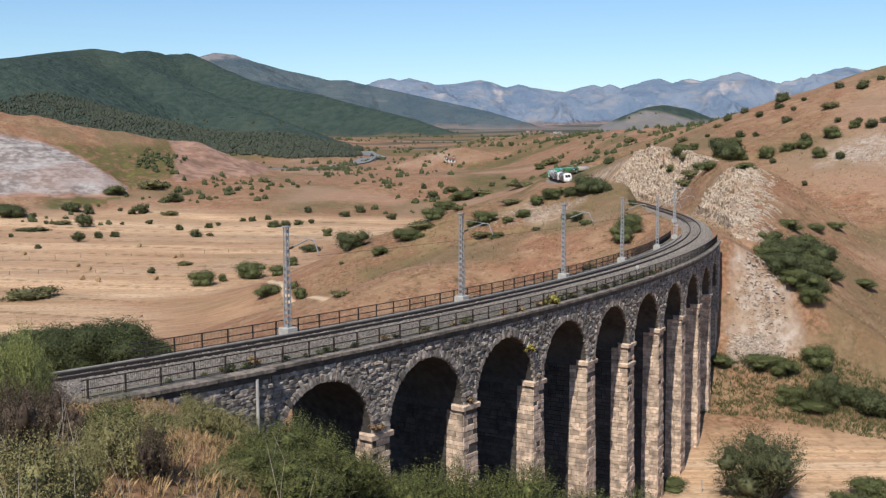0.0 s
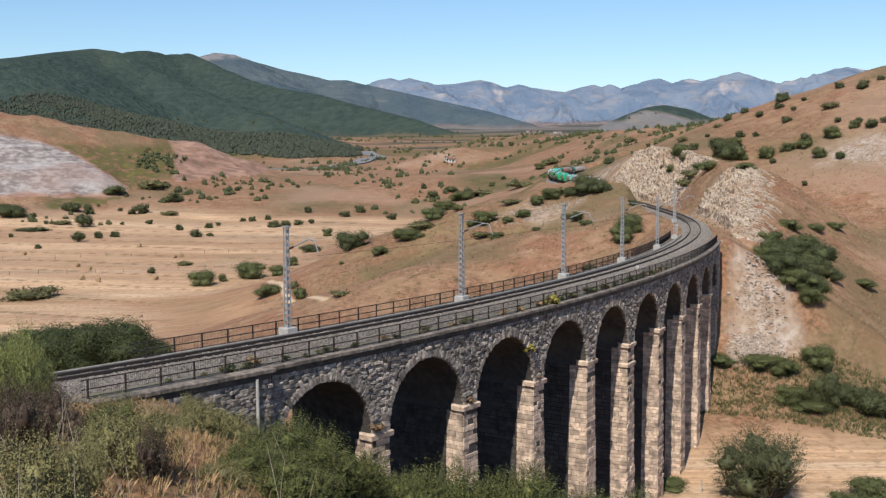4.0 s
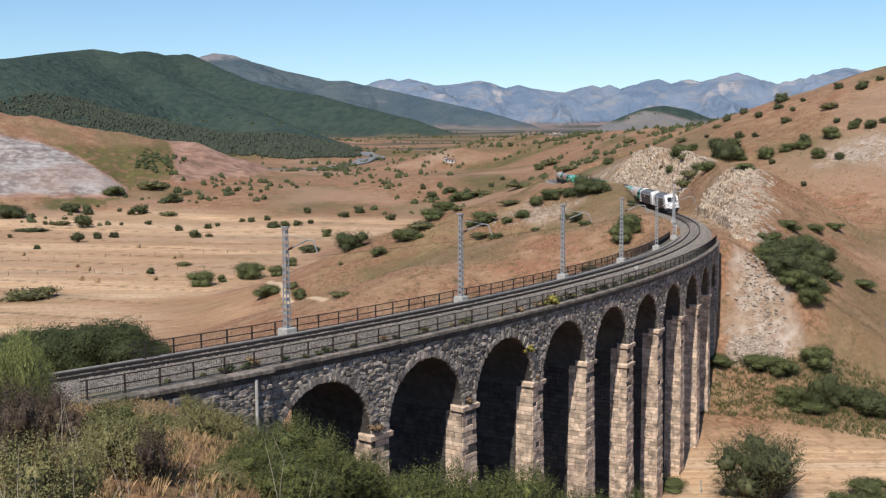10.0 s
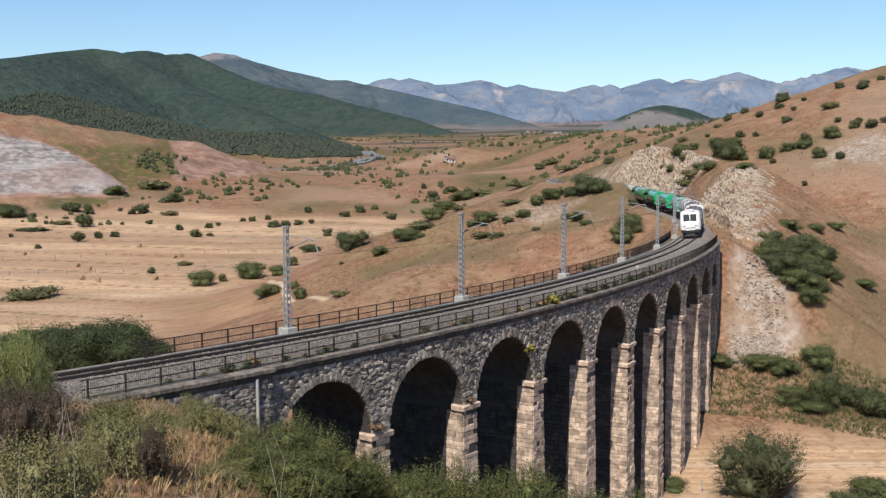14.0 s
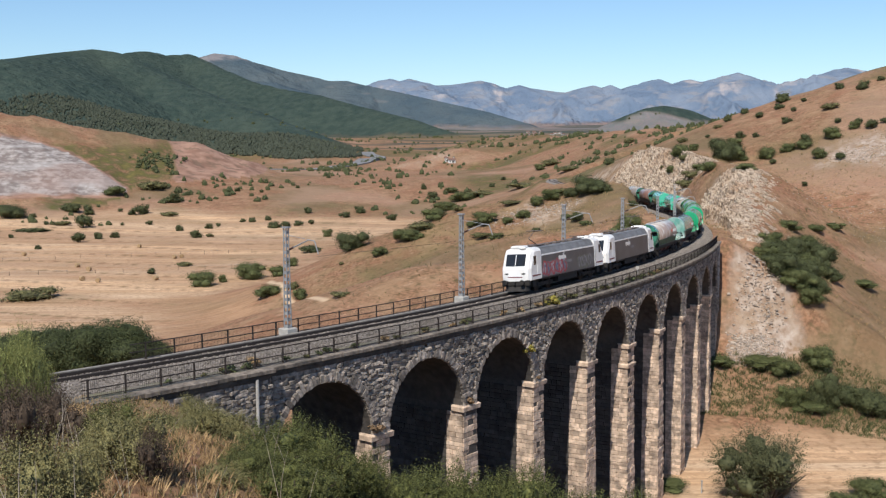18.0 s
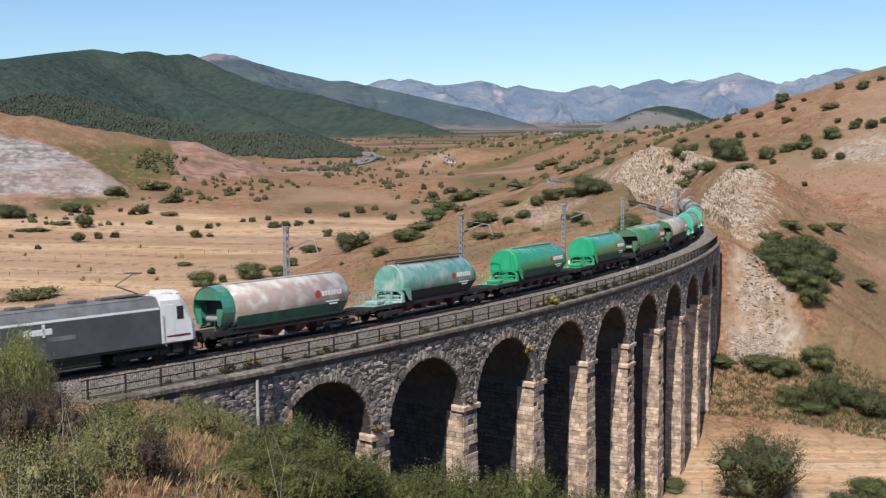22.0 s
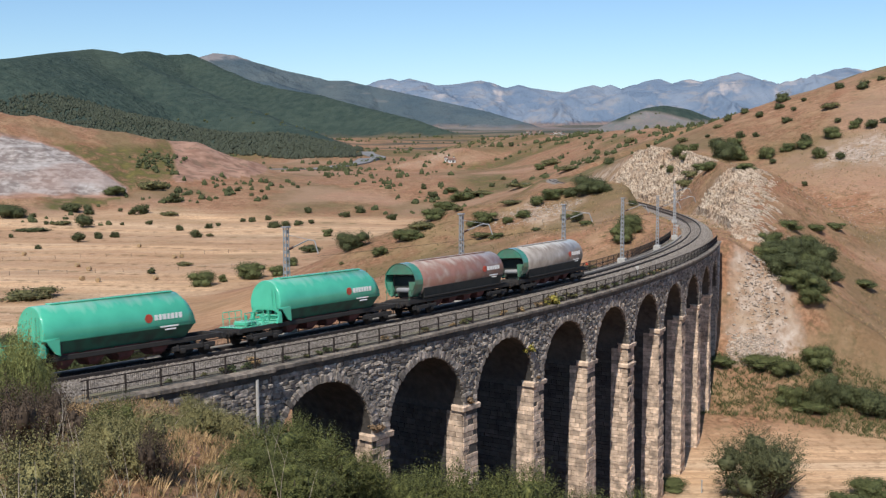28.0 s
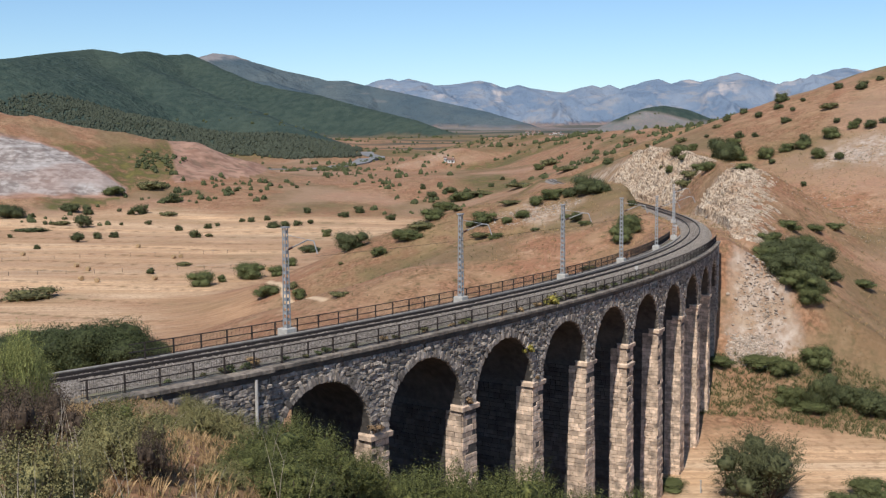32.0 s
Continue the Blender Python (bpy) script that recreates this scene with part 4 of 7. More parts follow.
def paint(name, base, dark, stain, amount=0.6, stain_scale=0.45, rough=0.27, dust_sheen=0.7):
    """Tank paint: faded, streaked, with grime, and with pale dust and sheen painted on top of it."""
    m = material(name, base, dark, 0.8, rough, stain=stain, stain_scale=stain_scale, stain_amount=amount, bump=0.004, bump_scale=3, gain=0.95)
    n, link = m.node_tree.nodes, m.node_tree.links.new
    b = n["Principled BSDF"]
    b.inputs["Coat Weight"].default_value, b.inputs["Coat Roughness"].default_value = 0.5, 0.12
    co = n.new("ShaderNodeTexCoord")
    up = n.new("ShaderNodeSeparateXYZ")
    link(co.outputs["Normal"], up.inputs[0])
    place = n.new("ShaderNodeMapping")
    place.inputs["Scale"].default_value = (1.9, 0.35, 0.25)
    link(co.outputs["Object"], place.inputs["Vector"])
    runs = n.new("ShaderNodeTexNoise")
    runs.inputs["Scale"].default_value, runs.inputs["Detail"].default_value = 1.0, 6.0
    link(place.outputs[0], runs.inputs["Vector"])
    # cement dust and painted highlights: one pale colour on top, running down the flanks
    total = n.new("ShaderNodeMath")
    total.operation = "MULTIPLY_ADD"
    total.inputs[1].default_value = 0.9
    link(runs.outputs["Fac"], total.inputs[0])
    link(up.outputs["Z"], total.inputs[2])
    cover = n.new("ShaderNodeMapRange")
    for key, val in (("From Min", 1.12), ("From Max", 1.5), ("To Min", 0.0), ("To Max", dust_sheen)):
        cover.inputs[key].default_value = val
    link(total.outputs[0], cover.inputs["Value"])
    mixed = n.new("ShaderNodeMix")
    mixed.data_type = "RGBA"
    mixed.inputs["B"].default_value = (0.66, 0.65, 0.60, 1)
    link(cover.outputs[0], mixed.inputs["Factor"])
    link(b.inputs["Base Color"].links[0].from_socket, mixed.inputs["A"])
    link(mixed.outputs["Result"], b.inputs["Base Color"])
    return m


GREEN = paint("bright green paint", (0.018, 0.38, 0.16), (0.015, 0.32, 0.135), (0.012, 0.24, 0.11), 0.4, dust_sheen=0.3)
DEEP_GREEN = paint("faded deep green paint", (0.05, 0.22, 0.085), (0.04, 0.17, 0.065), (0.19, 0.22, 0.14), 0.6)
TEAL = paint("mint green paint", (0.085, 0.52, 0.34), (0.07, 0.45, 0.295), (0.055, 0.34, 0.22), 0.4, dust_sheen=0.3)
PALE_TEAL = paint("chalky teal paint", (0.16, 0.38, 0.31), (0.11, 0.31, 0.25), (0.50, 0.54, 0.50), 0.8, 0.7)
CHALK = paint("chalky rust-stained paint", (0.40, 0.31, 0.27), (0.27, 0.185, 0.155), (0.66, 0.64, 0.60), 0.95, 0.8, 0.5, dust_sheen=0.85)
RUSTED = paint("rusted red-brown paint", (0.26, 0.13, 0.10), (0.16, 0.08, 0.062), (0.38, 0.31, 0.265), 0.75, 0.8, 0.6, dust_sheen=0.4)
ASHEN = paint("grimy grey-brown paint", (0.29, 0.255, 0.225), (0.19, 0.155, 0.13), (0.46, 0.43, 0.395), 0.7, 0.7, 0.55)
CREAM = paint("dusty cream paint", (0.46, 0.42, 0.33), (0.36, 0.32, 0.25), (0.25, 0.22, 0.18), 0.7)
OLD_GREEN = paint("weathered sea green paint", (0.06, 0.28, 0.185), (0.045, 0.20, 0.135), (0.11, 0.12, 0.085), 0.7, dust_sheen=0.2)
LOWER_GREEN = material("dark green lower hopper", (0.022, 0.16, 0.095), (0.028, 0.085, 0.058), 1.5, 0.5, stain=(0.035, 0.032, 0.028), stain_scale=0.8)
SOOT_SHADE = material("black for sooty hoppers and bay shade", (0.032, 0.038, 0.034), (0.05, 0.054, 0.048), 1.5, 0.75)


def lead(t):
    """Where the train's front is, along the line, after t seconds."""
    u = t - 19
    return 98.1 + 18.97 * u + 0.0567 * u * u / 2


VEHICLES = []


def drum(sh, x, y, z, r, w, n=18):
    """A round thing lying across the vehicle."""
    return sh.rod((x, y - w / 2, z), (x, y + w / 2, z), r, n)


def bogie(owner, x, base, radius=0.5):
    b = part("bogie", Shape().block((base + 1.4, 0.16, 0.34), pose(0, 1.02, 0.62), 0.05).block((base + 1.4, 0.16, 0.34), pose(0, -1.02, 0.62), 0.05).block((0.5, 2.0, 0.4), pose(0, 0, 0.7), 0.05), BLACK, owner, "grimy black bogie frame", m=pose(x, 0, 0))
    for k in (-1, 1):
        sh = Shape()
        for y in (0.83, -0.83):
            drum(sh, 0, y, 0, radius, 0.13, 20)
            drum(sh, 0, y + math.copysign(0.05, y), 0, radius + 0.03, 0.03, 20)
        sh.rod((0, -0.9, 0), (0, 0.9, 0), 0.09, 8)
        part("wheelset", sh, WHEEL, b, "steel wheels on one axle", m=pose(k * base / 2, 0, radius))
        for y in (1.06, -1.06):
            part("axle_box", Shape().block((0.34, 0.24, 0.34), pose(k * base / 2, y, radius), 0.06), BLACK, b)
            part("spring", Shape().rod((k * base / 2 + 0.3, y, 0.5), (k * base / 2 + 0.3, y, 0.85), 0.09, 8), BLACK, b)
    return b


def buffers(owner, x, way):
    for y in (0.87, -0.87):
        sh = Shape().rod((0, 0, 0), (way * 0.42, 0, 0), 0.12, 10).rod((way * 0.42, 0, 0), (way * 0.5, 0, 0), 0.23, 14)
        part("buffer", sh, BLACK, owner, m=pose(x, y, 1.05))
    part("coupling_hook", Shape().block((0.4, 0.1, 0.18), pose(x + way * 0.2, 0, 1.0), 0.04), BLACK, owner)


def locomotive(start, painted, front_up, rear_up):
    v = thing("locomotive", "white and dark grey electric locomotive, " + ("sprayed with red graffiti" if painted else "clean grey sides"), "locomotive", "train")
    half = 9.45

    def section(w, low, side, edge, top):
        return [(w, low), (w, side), (edge, top - 0.12), (edge - 0.35, top), (-edge + 0.35, top), (-edge, top - 0.12), (-w, side), (-w, low)]

    mid = Shape().loft([[(x, y, z) for y, z in section(1.48, 1.18, 3.36, 1.16, 4.06)] for x in (-6.35, 6.35)])
    part("machine_room", mid, GREY, v, "dark grey ribbed body sides")
    part("roof_panel", Shape().loft([[(x, y, z) for y, z in ((1.13, 3.975), (0.82, 4.085), (-0.82, 4.085), (-1.13, 3.975))] for x in (-6.3, 6.3)]), ROOF_GREY, v, "dusty grey roof")
    for sgn in (1, -1):
        part("roof_edge_stripe", Shape().loft([[(x, sgn * y, z) for y, z in ((1.487, 3.26), (1.487, 3.365), (1.475, 3.40), (1.46, 3.39), (1.47, 3.27))] for x in (-6.3, 6.3)]), WHITE, v, "pale stripe below the roof")
        part("roof_flank", Shape().loft([[(x, sgn * y, z) for y, z in ((1.478, 3.405), (1.17, 3.945), (1.14, 3.93), (1.45, 3.39))] for x in (-6.3, 6.3)]), ROOF_GREY, v, "sloping grey roof side")
    # cabs
    for way in (1, -1):
        rings = []
        for y, back, roof, drop in ((-1.5, 0.42, 3.7, 0.06), (-1.3, 0.1, 4.0, 0.0), (-0.95, 0.0, 4.1, 0.0), (0.95, 0.0, 4.1, 0.0), (1.3, 0.1, 4.0, 0.0), (1.5, 0.42, 3.7, 0.06)):
            prof = ((6.35, 1.12), (9.0 - back, 1.12), (9.02 - back, 1.6), (8.98 - back, 2.2), (8.88 - back, 2.42), (8.34 - back, roof - 0.42), (8.0 - back * 0.6, roof - 0.06), (7.6, roof), (6.35, roof + 0.02))
            rings.append([(way * x, y, z + drop) for x, z in prof])
        cab = part("cab", Shape().loft(rings), WHITE, v, "white cab with raked front")
        lean_ = math.atan2(0.54, 1.26)
        part("windscreen", Shape().block((0.06, 1.98, 1.16), pose(way * 8.645, 0, 3.06) @ Matrix.Rotation(-way * lean_, 4, "Y"), 0.02), GLASS, cab, "dark raked windscreen")
        part("wiper", Shape().rod((way * 8.93, 0.15, 2.55), (way * 8.66, 0.3, 3.25), 0.025, 5), BLACK, cab)
        part("centre_bar", Shape().block((0.04, 0.07, 1.1), pose(way * 8.67, 0, 3.06) @ Matrix.Rotation(-way * lean_, 4, "Y"), 0.01), WHITE, cab)
        for y in (1, -1):
            part("side_window", Shape().block((0.48, 0.04, 0.82), pose(way * 7.75, y * 1.495, 2.95), 0.015), GLASS, cab, "dark rounded cab window")
            part("cab_door", Shape().block((0.72, 0.03, 2.3), pose(way * 6.95, y * 1.502, 2.35), 0.012), WHITE, cab)
            part("handrail", Shape().rod((way * 6.5, y * 1.56, 1.3), (way * 6.5, y * 1.56, 2.9), 0.025, 5), GALV, cab)
            part("red_band", Shape().block((1.7, 0.02, 0.13), pose(way * 7.55, y * 1.508, 1.55), 0.008), RED, cab, "dark red band")
            part("headlight", Shape().block((0.06, 0.34, 0.14), pose(way * 9.0, y * 0.86, 1.8), 0.02), GLASS, cab)
        part("nose_band", Shape().block((0.03, 1.5, 0.1), pose(way * 9.005, 0, 1.5), 0.01), RED, cab)
        part("cooling_dome", Shape().block((1.0, 1.3, 0.26), pose(way * 7.6, -0.1, 4.2), 0.1), WHITE, v, "white roof cooling unit")
        part("roof_lamp", Shape().block((0.3, 0.6, 0.2), pose(way * 8.1, 0.5, 4.12), 0.06), WHITE, v)
        part("buffer_beam", Shape().block((0.3, 2.8, 0.55), pose(way * 8.85, 0, 0.95), 0.06), BLACK, v)
        part("snow_plough", Shape().loft([[(way * 8.5, -1.25, 0.2), (way * 8.5, 1.25, 0.2), (way * 8.5, 1.25, 0.75), (way * 8.5, -1.25, 0.75)], [(way * 9.15, -1.0, 0.2), (way * 9.15, 1.0, 0.2), (way * 8.85, 1.0, 0.75), (way * 8.85, -1.0, 0.75)]]), BLACK, v)
        buffers(v, way * 8.95, way)
        bogie(v, way * 5.2, 2.6, 0.58)
        part("sand_box", Shape().block((0.7, 0.3, 0.6), pose(way * 7.6, 1.15, 0.75), 0.05), BLACK, v)
    part("transformer_box", Shape().block((4.6, 2.5, 0.62), pose(0, 0, 0.78), 0.08), BLACK, v, "black under-floor equipment box")
    part("solebar", Shape().block((12.8, 2.86, 0.16), pose(0, 0, 1.1), 0.03), BLACK, v)
    # roof gear and pantographs
    gear = Shape()
    for x in (-3.4, -1.6, 0.4, 2.2, 3.8):
        gear.block((0.9, 0.7, 0.2), pose(x, 0.2, 4.16), 0.05)
    part("roof_gear", gear, COPPER, v, "brown roof insulators and switchgear")
    for x, up in ((5.0, front_up), (-5.0, rear_up)):
        pg = part("pantograph", Shape().block((1.9, 1.2, 0.08), pose(0, 0, 4.2), 0.02).rod((-0.8, -0.5, 4.2), (-0.8, 0.5, 4.2), 0.06), COPPER, v, "brown pantograph, raised" if up else "brown pantograph, folded", m=pose(x, 0, 0))
        z = 1.25 if up else 0.12
        arm = Shape().rod((-0.8, 0, 4.25), (0.75, 0, 4.25 + z * 0.5), 0.045).rod((0.75, 0, 4.25 + z * 0.5), (-0.65, 0, 4.3 + z), 0.035)
        part("arm", arm, COPPER, pg)
        part("head", Shape().rod((-0.65, -0.8, 4.3 + z), (-0.65, 0.8, 4.3 + z), 0.05).rod((-0.45, -0.8, 4.3 + z), (-0.45, 0.8, 4.3 + z), 0.05), COPPER, pg)
    # markings on the sides: plain shapes for the owner's mark
    for y in (1, -1):
        part("owner_mark", Shape().block((1.7, 0.012, 0.34), pose(y * 1.6, y * 1.488, 2.78), 0.005).block((0.16, 0.012, 0.72), pose(y * 1.25, y * 1.488, 2.84), 0.005).block((0.16, 0.012, 0.5), pose(y * 2.2, y * 1.488, 2.74), 0.005), WHITE, v, "white mark of bars")
        part("second_mark", Shape().block((1.7, 0.012, 0.26), pose(y * 0.2, y * 1.488, 2.3), 0.005), ROOF_GREY, v)
    if painted:
        grng = random.Random(77)

        def splash(cx, cz, rx, rz, out, n=22, ragged=0.3, tilt=0.0):
            """A flat sprayed patch with an uneven rounded edge."""
            rim = []
            for k in range(n):
                a = 2 * math.pi * k / n
                q = 1 + ragged * math.sin(3 * a + cx * 5) + 0.5 * ragged * grng.uniform(-1, 1)
                # squarish, letter-like
                box = max(abs(math.cos(a)), abs(math.sin(a))) ** -0.6
                dx, dz = rx * q * box * math.cos(a), rz * q * box * math.sin(a)
                rim.append((cx + dx * math.cos(tilt) + dz * math.sin(tilt), max(1.22, min(3.2, cz - dx * math.sin(tilt) + dz * math.cos(tilt)))))
            return Shape().loft([[(x, 1.481, z) for x, z in rim], [(x, 1.481 + out, z) for x, z in rim]])

        part("graffiti_ground", splash(3.4, 1.95, 2.9, 0.66, 0.006, 40, 0.05), SPRAY_HAZE, v, "pale grey sprayed ground")
        for k in range(6):
            x, z, tilt = 5.7 - k * 0.92, 2.0 + grng.uniform(-0.08, 0.1), grng.uniform(-0.3, 0.3)
            part("graffiti_outline", splash(x, z, 0.48, 0.66, 0.010, 22, 0.14, tilt), SPRAY_RED, v, "red sprayed letter outline")
            part("graffiti_fill", splash(x + 0.02, z + 0.03, 0.30, 0.46, 0.014, 18, 0.24, tilt), SPRAY_PALE if k % 2 == 0 else SPRAY_HAZE, v)
            part("graffiti_stroke", splash(x + 0.1, z - 0.12, 0.07, 0.42, 0.018, 14, 0.25, tilt + 0.3), SPRAY_BLUE if k % 2 else SPRAY_RED, v)
            part("graffiti_stroke", splash(x - 0.16, z + 0.2, 0.16, 0.09, 0.018, 14, 0.3, tilt), SPRAY_BLUE if k % 3 == 0 else SPRAY_RED, v)
        part("graffiti_outline", splash(1.5, 2.75, 0.5, 0.2, 0.012, 18, 0.2), SPRAY_BLUE, v)
        part("graffiti_ground", splash(-3.9, 1.95, 1.9, 0.66, 0.006, 40, 0.06), SPRAY_DUN, v, "faded olive sprayed ground")
        for k in range(5):
            x, z, tilt = -2.5 - k * 0.72, 2.0 + grng.uniform(-0.1, 0.1), grng.uniform(-0.4, 0.4)
            part("graffiti_fill", splash(x, z, 0.3, 0.5, 0.010, 18, 0.26, tilt), SPRAY_HAZE, v)
            part("graffiti_stroke", splash(x + 0.05, z, 0.13, 0.36, 0.014, 14, 0.3, tilt + 0.4), SPRAY_DUN if k % 2 else GREY, v)
    VEHICLES.append((v, start + half, 5.2))
    return v


def tank_ring(x, r, zc, low, pinch, n=22):
    """A round-topped section that narrows to a hopper below."""
    pts = []
    for k in range(n + 1):
        a = math.pi * (-0.12 + 1.24 * k / n)
        pts.append((x, r * math.cos(a), zc + r * math.sin(a)))
    pts += [(x, -pinch, low), (x, pinch, low)]
    return pts


def underframe(v, length, front):
    half = length / 2
    for y in (1.05, -1.05):
        part("sole_bar", Shape().block((length - 1.5, 0.14, 0.3), pose(0, y, 1.12), 0.03), BLACK, v)
    part("headstock", Shape().block((0.25, 2.5, 0.36), pose(half - 0.65, 0, 1.08), 0.03), BLACK, v)
    part("headstock", Shape().block((0.25, 2.5, 0.36), pose(-half + 0.65, 0, 1.08), 0.03), BLACK, v)
    buffers(v, half - 0.55, 1)
    buffers(v, -half + 0.55, -1)
    for x in (half - 2.9, -half + 2.9):
        bogie(v, x, 1.8, 0.46)


def hopper_a(start, mat, label, length=17.3, ridge_walk=False):
    """Wagon with a long brakeman's platform in front and a tank with raked ends."""
    v = thing("hopper_wagon", label, "wagon", "train")
    half = length / 2
    underframe(v, length, 1)
    xf, xr = half - 4.1, -half + 2.6
    rings = [tank_ring(xf, 1.46, 2.68, 2.3, 1.42), tank_ring(xf - 0.06, 1.5, 2.68, 2.3, 1.45), tank_ring(xf - 1.0, 1.5, 2.68, 2.3, 1.45), tank_ring(xf - 1.02, 1.5, 2.68, 2.08, 1.34), tank_ring(xr + 1.0, 1.5, 2.68, 2.08, 1.34), tank_ring(xr + 0.5, 1.44, 2.62, 2.1, 1.2)]
    for k, lean in ((0, 0.2), (1, 0.2), (2, 0.1), (3, 0.1), (5, -0.9)):
        rings[k] = [(x - lean * (z - 1.5) / 2.6 + lean * 0.5, y, z) for x, y, z in rings[k]]
    tank = part("tank", Shape().loft(rings), mat, v, smooth=False)
    for p in tank.data.polygons:
        p.use_smooth = len(p.vertices) == 4
    part("lower_hopper", Shape().loft([[(x, y, z) for x, y, z in ((xf - 1.05, 1.36, 2.12), (xf - 1.05, -1.36, 2.12), (xr + 0.35, -1.36, 2.12), (xr + 0.35, 1.36, 2.12))], [(xf - 1.3, 0.95, 1.3), (xf - 1.3, -0.95, 1.3), (xr + 0.9, -0.95, 1.3), (xr + 0.9, 0.95, 1.3)]]), SOOT_SHADE if ridge_walk else LOWER_GREEN, v, "dark lower hopper")
    # the end below the tank: curved side plates about an open bay with pipes
    def bay_edge(k, half_w, low, high):
        """A rounded opening in the end plane."""
        a = math.pi * k / 12
        return (half_w * (1 if k < 6 else -1) * min(1.0, abs(math.cos(a)) ** 0.55 if 0 < k < 12 else 1.0), low + (high - low) * math.sin(a) ** 0.5)
    rim = []
    for k in range(13):
        yo, zo = bay_edge(k, 1.46, 1.3, 2.4)
        yi, zi = bay_edge(k, 1.25, 1.3, 2.18)
        flare = 0.28 * max(0.0, (1.9 - zo) / 0.6)
        rim.append([(xf + 0.05 + flare, yo, zo), (xf + 0.05 + flare, yi, zi), (xf - 0.12, yi, zi), (xf - 0.12, yo, zo)])
    part("end_rim", Shape().loft(rim), mat, v, "rim of the open end bay")
    part("end_sill", Shape().block((0.2, 2.8, 0.12), pose(xf + 0.1, 0, 1.34), 0.03), mat, v)
    part("end_post", Shape().block((0.1, 0.1, 0.95), pose(xf, 0.25, 1.85), 0.02), mat, v)
    for y in (1, -1):
        part("end_plate", Shape().loft([[(xf - 1.0, y * 1.43, 2.32), (xf - 1.0, y * 1.38, 2.32), (xf - 1.0, y * 1.38, 1.3), (xf - 1.0, y * 1.43, 1.3)], [(xf - 0.1, y * 1.43, 2.32), (xf - 0.1, y * 1.38, 2.32), (xf - 0.7, y * 1.38, 1.45), (xf - 0.7, y * 1.43, 1.45)]]), mat, v)
    part("step_ladder", Shape().rod((xf + 0.1, 1.15, 2.35), (xf + 0.02, 1.0, 3.6), 0.025, 5).rod((xf + 0.1, 0.8, 2.35), (xf + 0.02, 0.7, 3.6), 0.025, 5), mat, v)
    # black block stands for the shade inside the bay
    part("open_bay", Shape().block((0.3, 2.6, 1.0), pose(xf - 1.05, 0, 1.8), 0.05), SOOT_SHADE, v, "black block for the shade in the open bay")
    pipes = Shape()
    for y in (-0.8, -0.3, 0.25, 0.8):
        pipes.rod((xf - 0.2, y, 1.25), (xf - 0.3, y * 0.7, 2.28), 0.06, 6)
    pipes.rod((xf - 0.2, -1.2, 1.75), (xf - 0.2, 1.2, 1.75), 0.08, 8).rod((xf - 0.1, -1.2, 1.45), (xf - 0.1, 1.2, 1.45), 0.07, 8)
    part("pipework", pipes, mat, v)
    part("brake_drum", Shape().rod((xf - 0.45, -0.7, 1.6), (xf - 0.45, 0.7, 1.6), 0.24, 12), mat, v)
    # platform with handrails
    part("platform", Shape().block((3.2, 2.2, 0.07), pose(half - 2.45, 0, 1.3), 0.02), mat, v, "steel platform before the tank")
    for x in (half - 1.2, half - 1.75, half - 2.3, half - 2.85):
        for y in (1.1, -1.1):
            part("handrail_post", Shape().rod((x, y, 1.35), (x, y, 2.25), 0.03, 6), mat, v)
    for y in (1.1, -1.1):
        part("handrail", Shape().rod((half - 1.2, y, 2.25), (half - 2.85, y, 2.25), 0.03, 6).rod((half - 1.2, y, 1.8), (half - 2.85, y, 1.8), 0.025, 6), mat, v)
    part("valve_wheel", Shape().rod((half - 3.3, 0.55, 1.75), (half - 3.26, 0.55, 1.75), 0.28, 14).rod((half - 3.28, 0.55, 1.35), (half - 3.28, 0.55, 1.75), 0.04, 6), mat, v)
    for x in (3.0, 1.0, -1.0, -3.4):
        part("outlet", Shape().loft([[(x - 0.85, -1.05, 1.35), (x + 0.85, -1.05, 1.35), (x + 0.85, 1.05, 1.35), (x - 0.85, 1.05, 1.35)], [(x - 0.4, -0.75, 0.62), (x + 0.4, -0.75, 0.62), (x + 0.4, 0.75, 0.62), (x - 0.4, 0.75, 0.62)], [(x - 0.3, -0.5, 0.42), (x + 0.3, -0.5, 0.42), (x + 0.3, 0.5, 0.42), (x - 0.3, 0.5, 0.42)]]), OXIDE, v, "red-brown hopper outlet")
    part("brake_pump", Shape().block((0.9, 1.3, 0.3), pose(half - 2.0, 0.2, 1.5), 0.08).rod((half - 2.6, -0.4, 1.35), (half - 2.6, -0.4, 1.95), 0.1, 8), mat, v)
    part("top_hatch_rail", Shape().block((8.2, 0.7, 0.1), pose((xf + xr) / 2, 0, 4.2), 0.03), mat if not ridge_walk else BLACK, v)
    if ridge_walk:
        for y in (0.6, -0.6):
            part("roof_rail", Shape().rod((xf - 0.4, y, 4.45), (xr + 1.2, y, 4.45), 0.04, 6), BLACK, v)
        part("end_ladder", Shape().rod((xf - 0.2, 0.5, 2.4), (xf - 0.5, 0.5, 4.4), 0.04, 6).rod((xf - 0.2, -0.5, 2.4), (xf - 0.5, -0.5, 4.4), 0.04, 6).rod((xf - 0.2, -0.5, 3.0), (xf - 0.2, 0.5, 3.0), 0.03, 6).rod((xf - 0.3, -0.5, 3.6), (xf - 0.3, 0.5, 3.6), 0.03, 6), BLACK, v)
    marks(v, xr + 2.0, 2.78, 1.48)
    VEHICLES.append((v, start + half, half - 2.9))
    return v


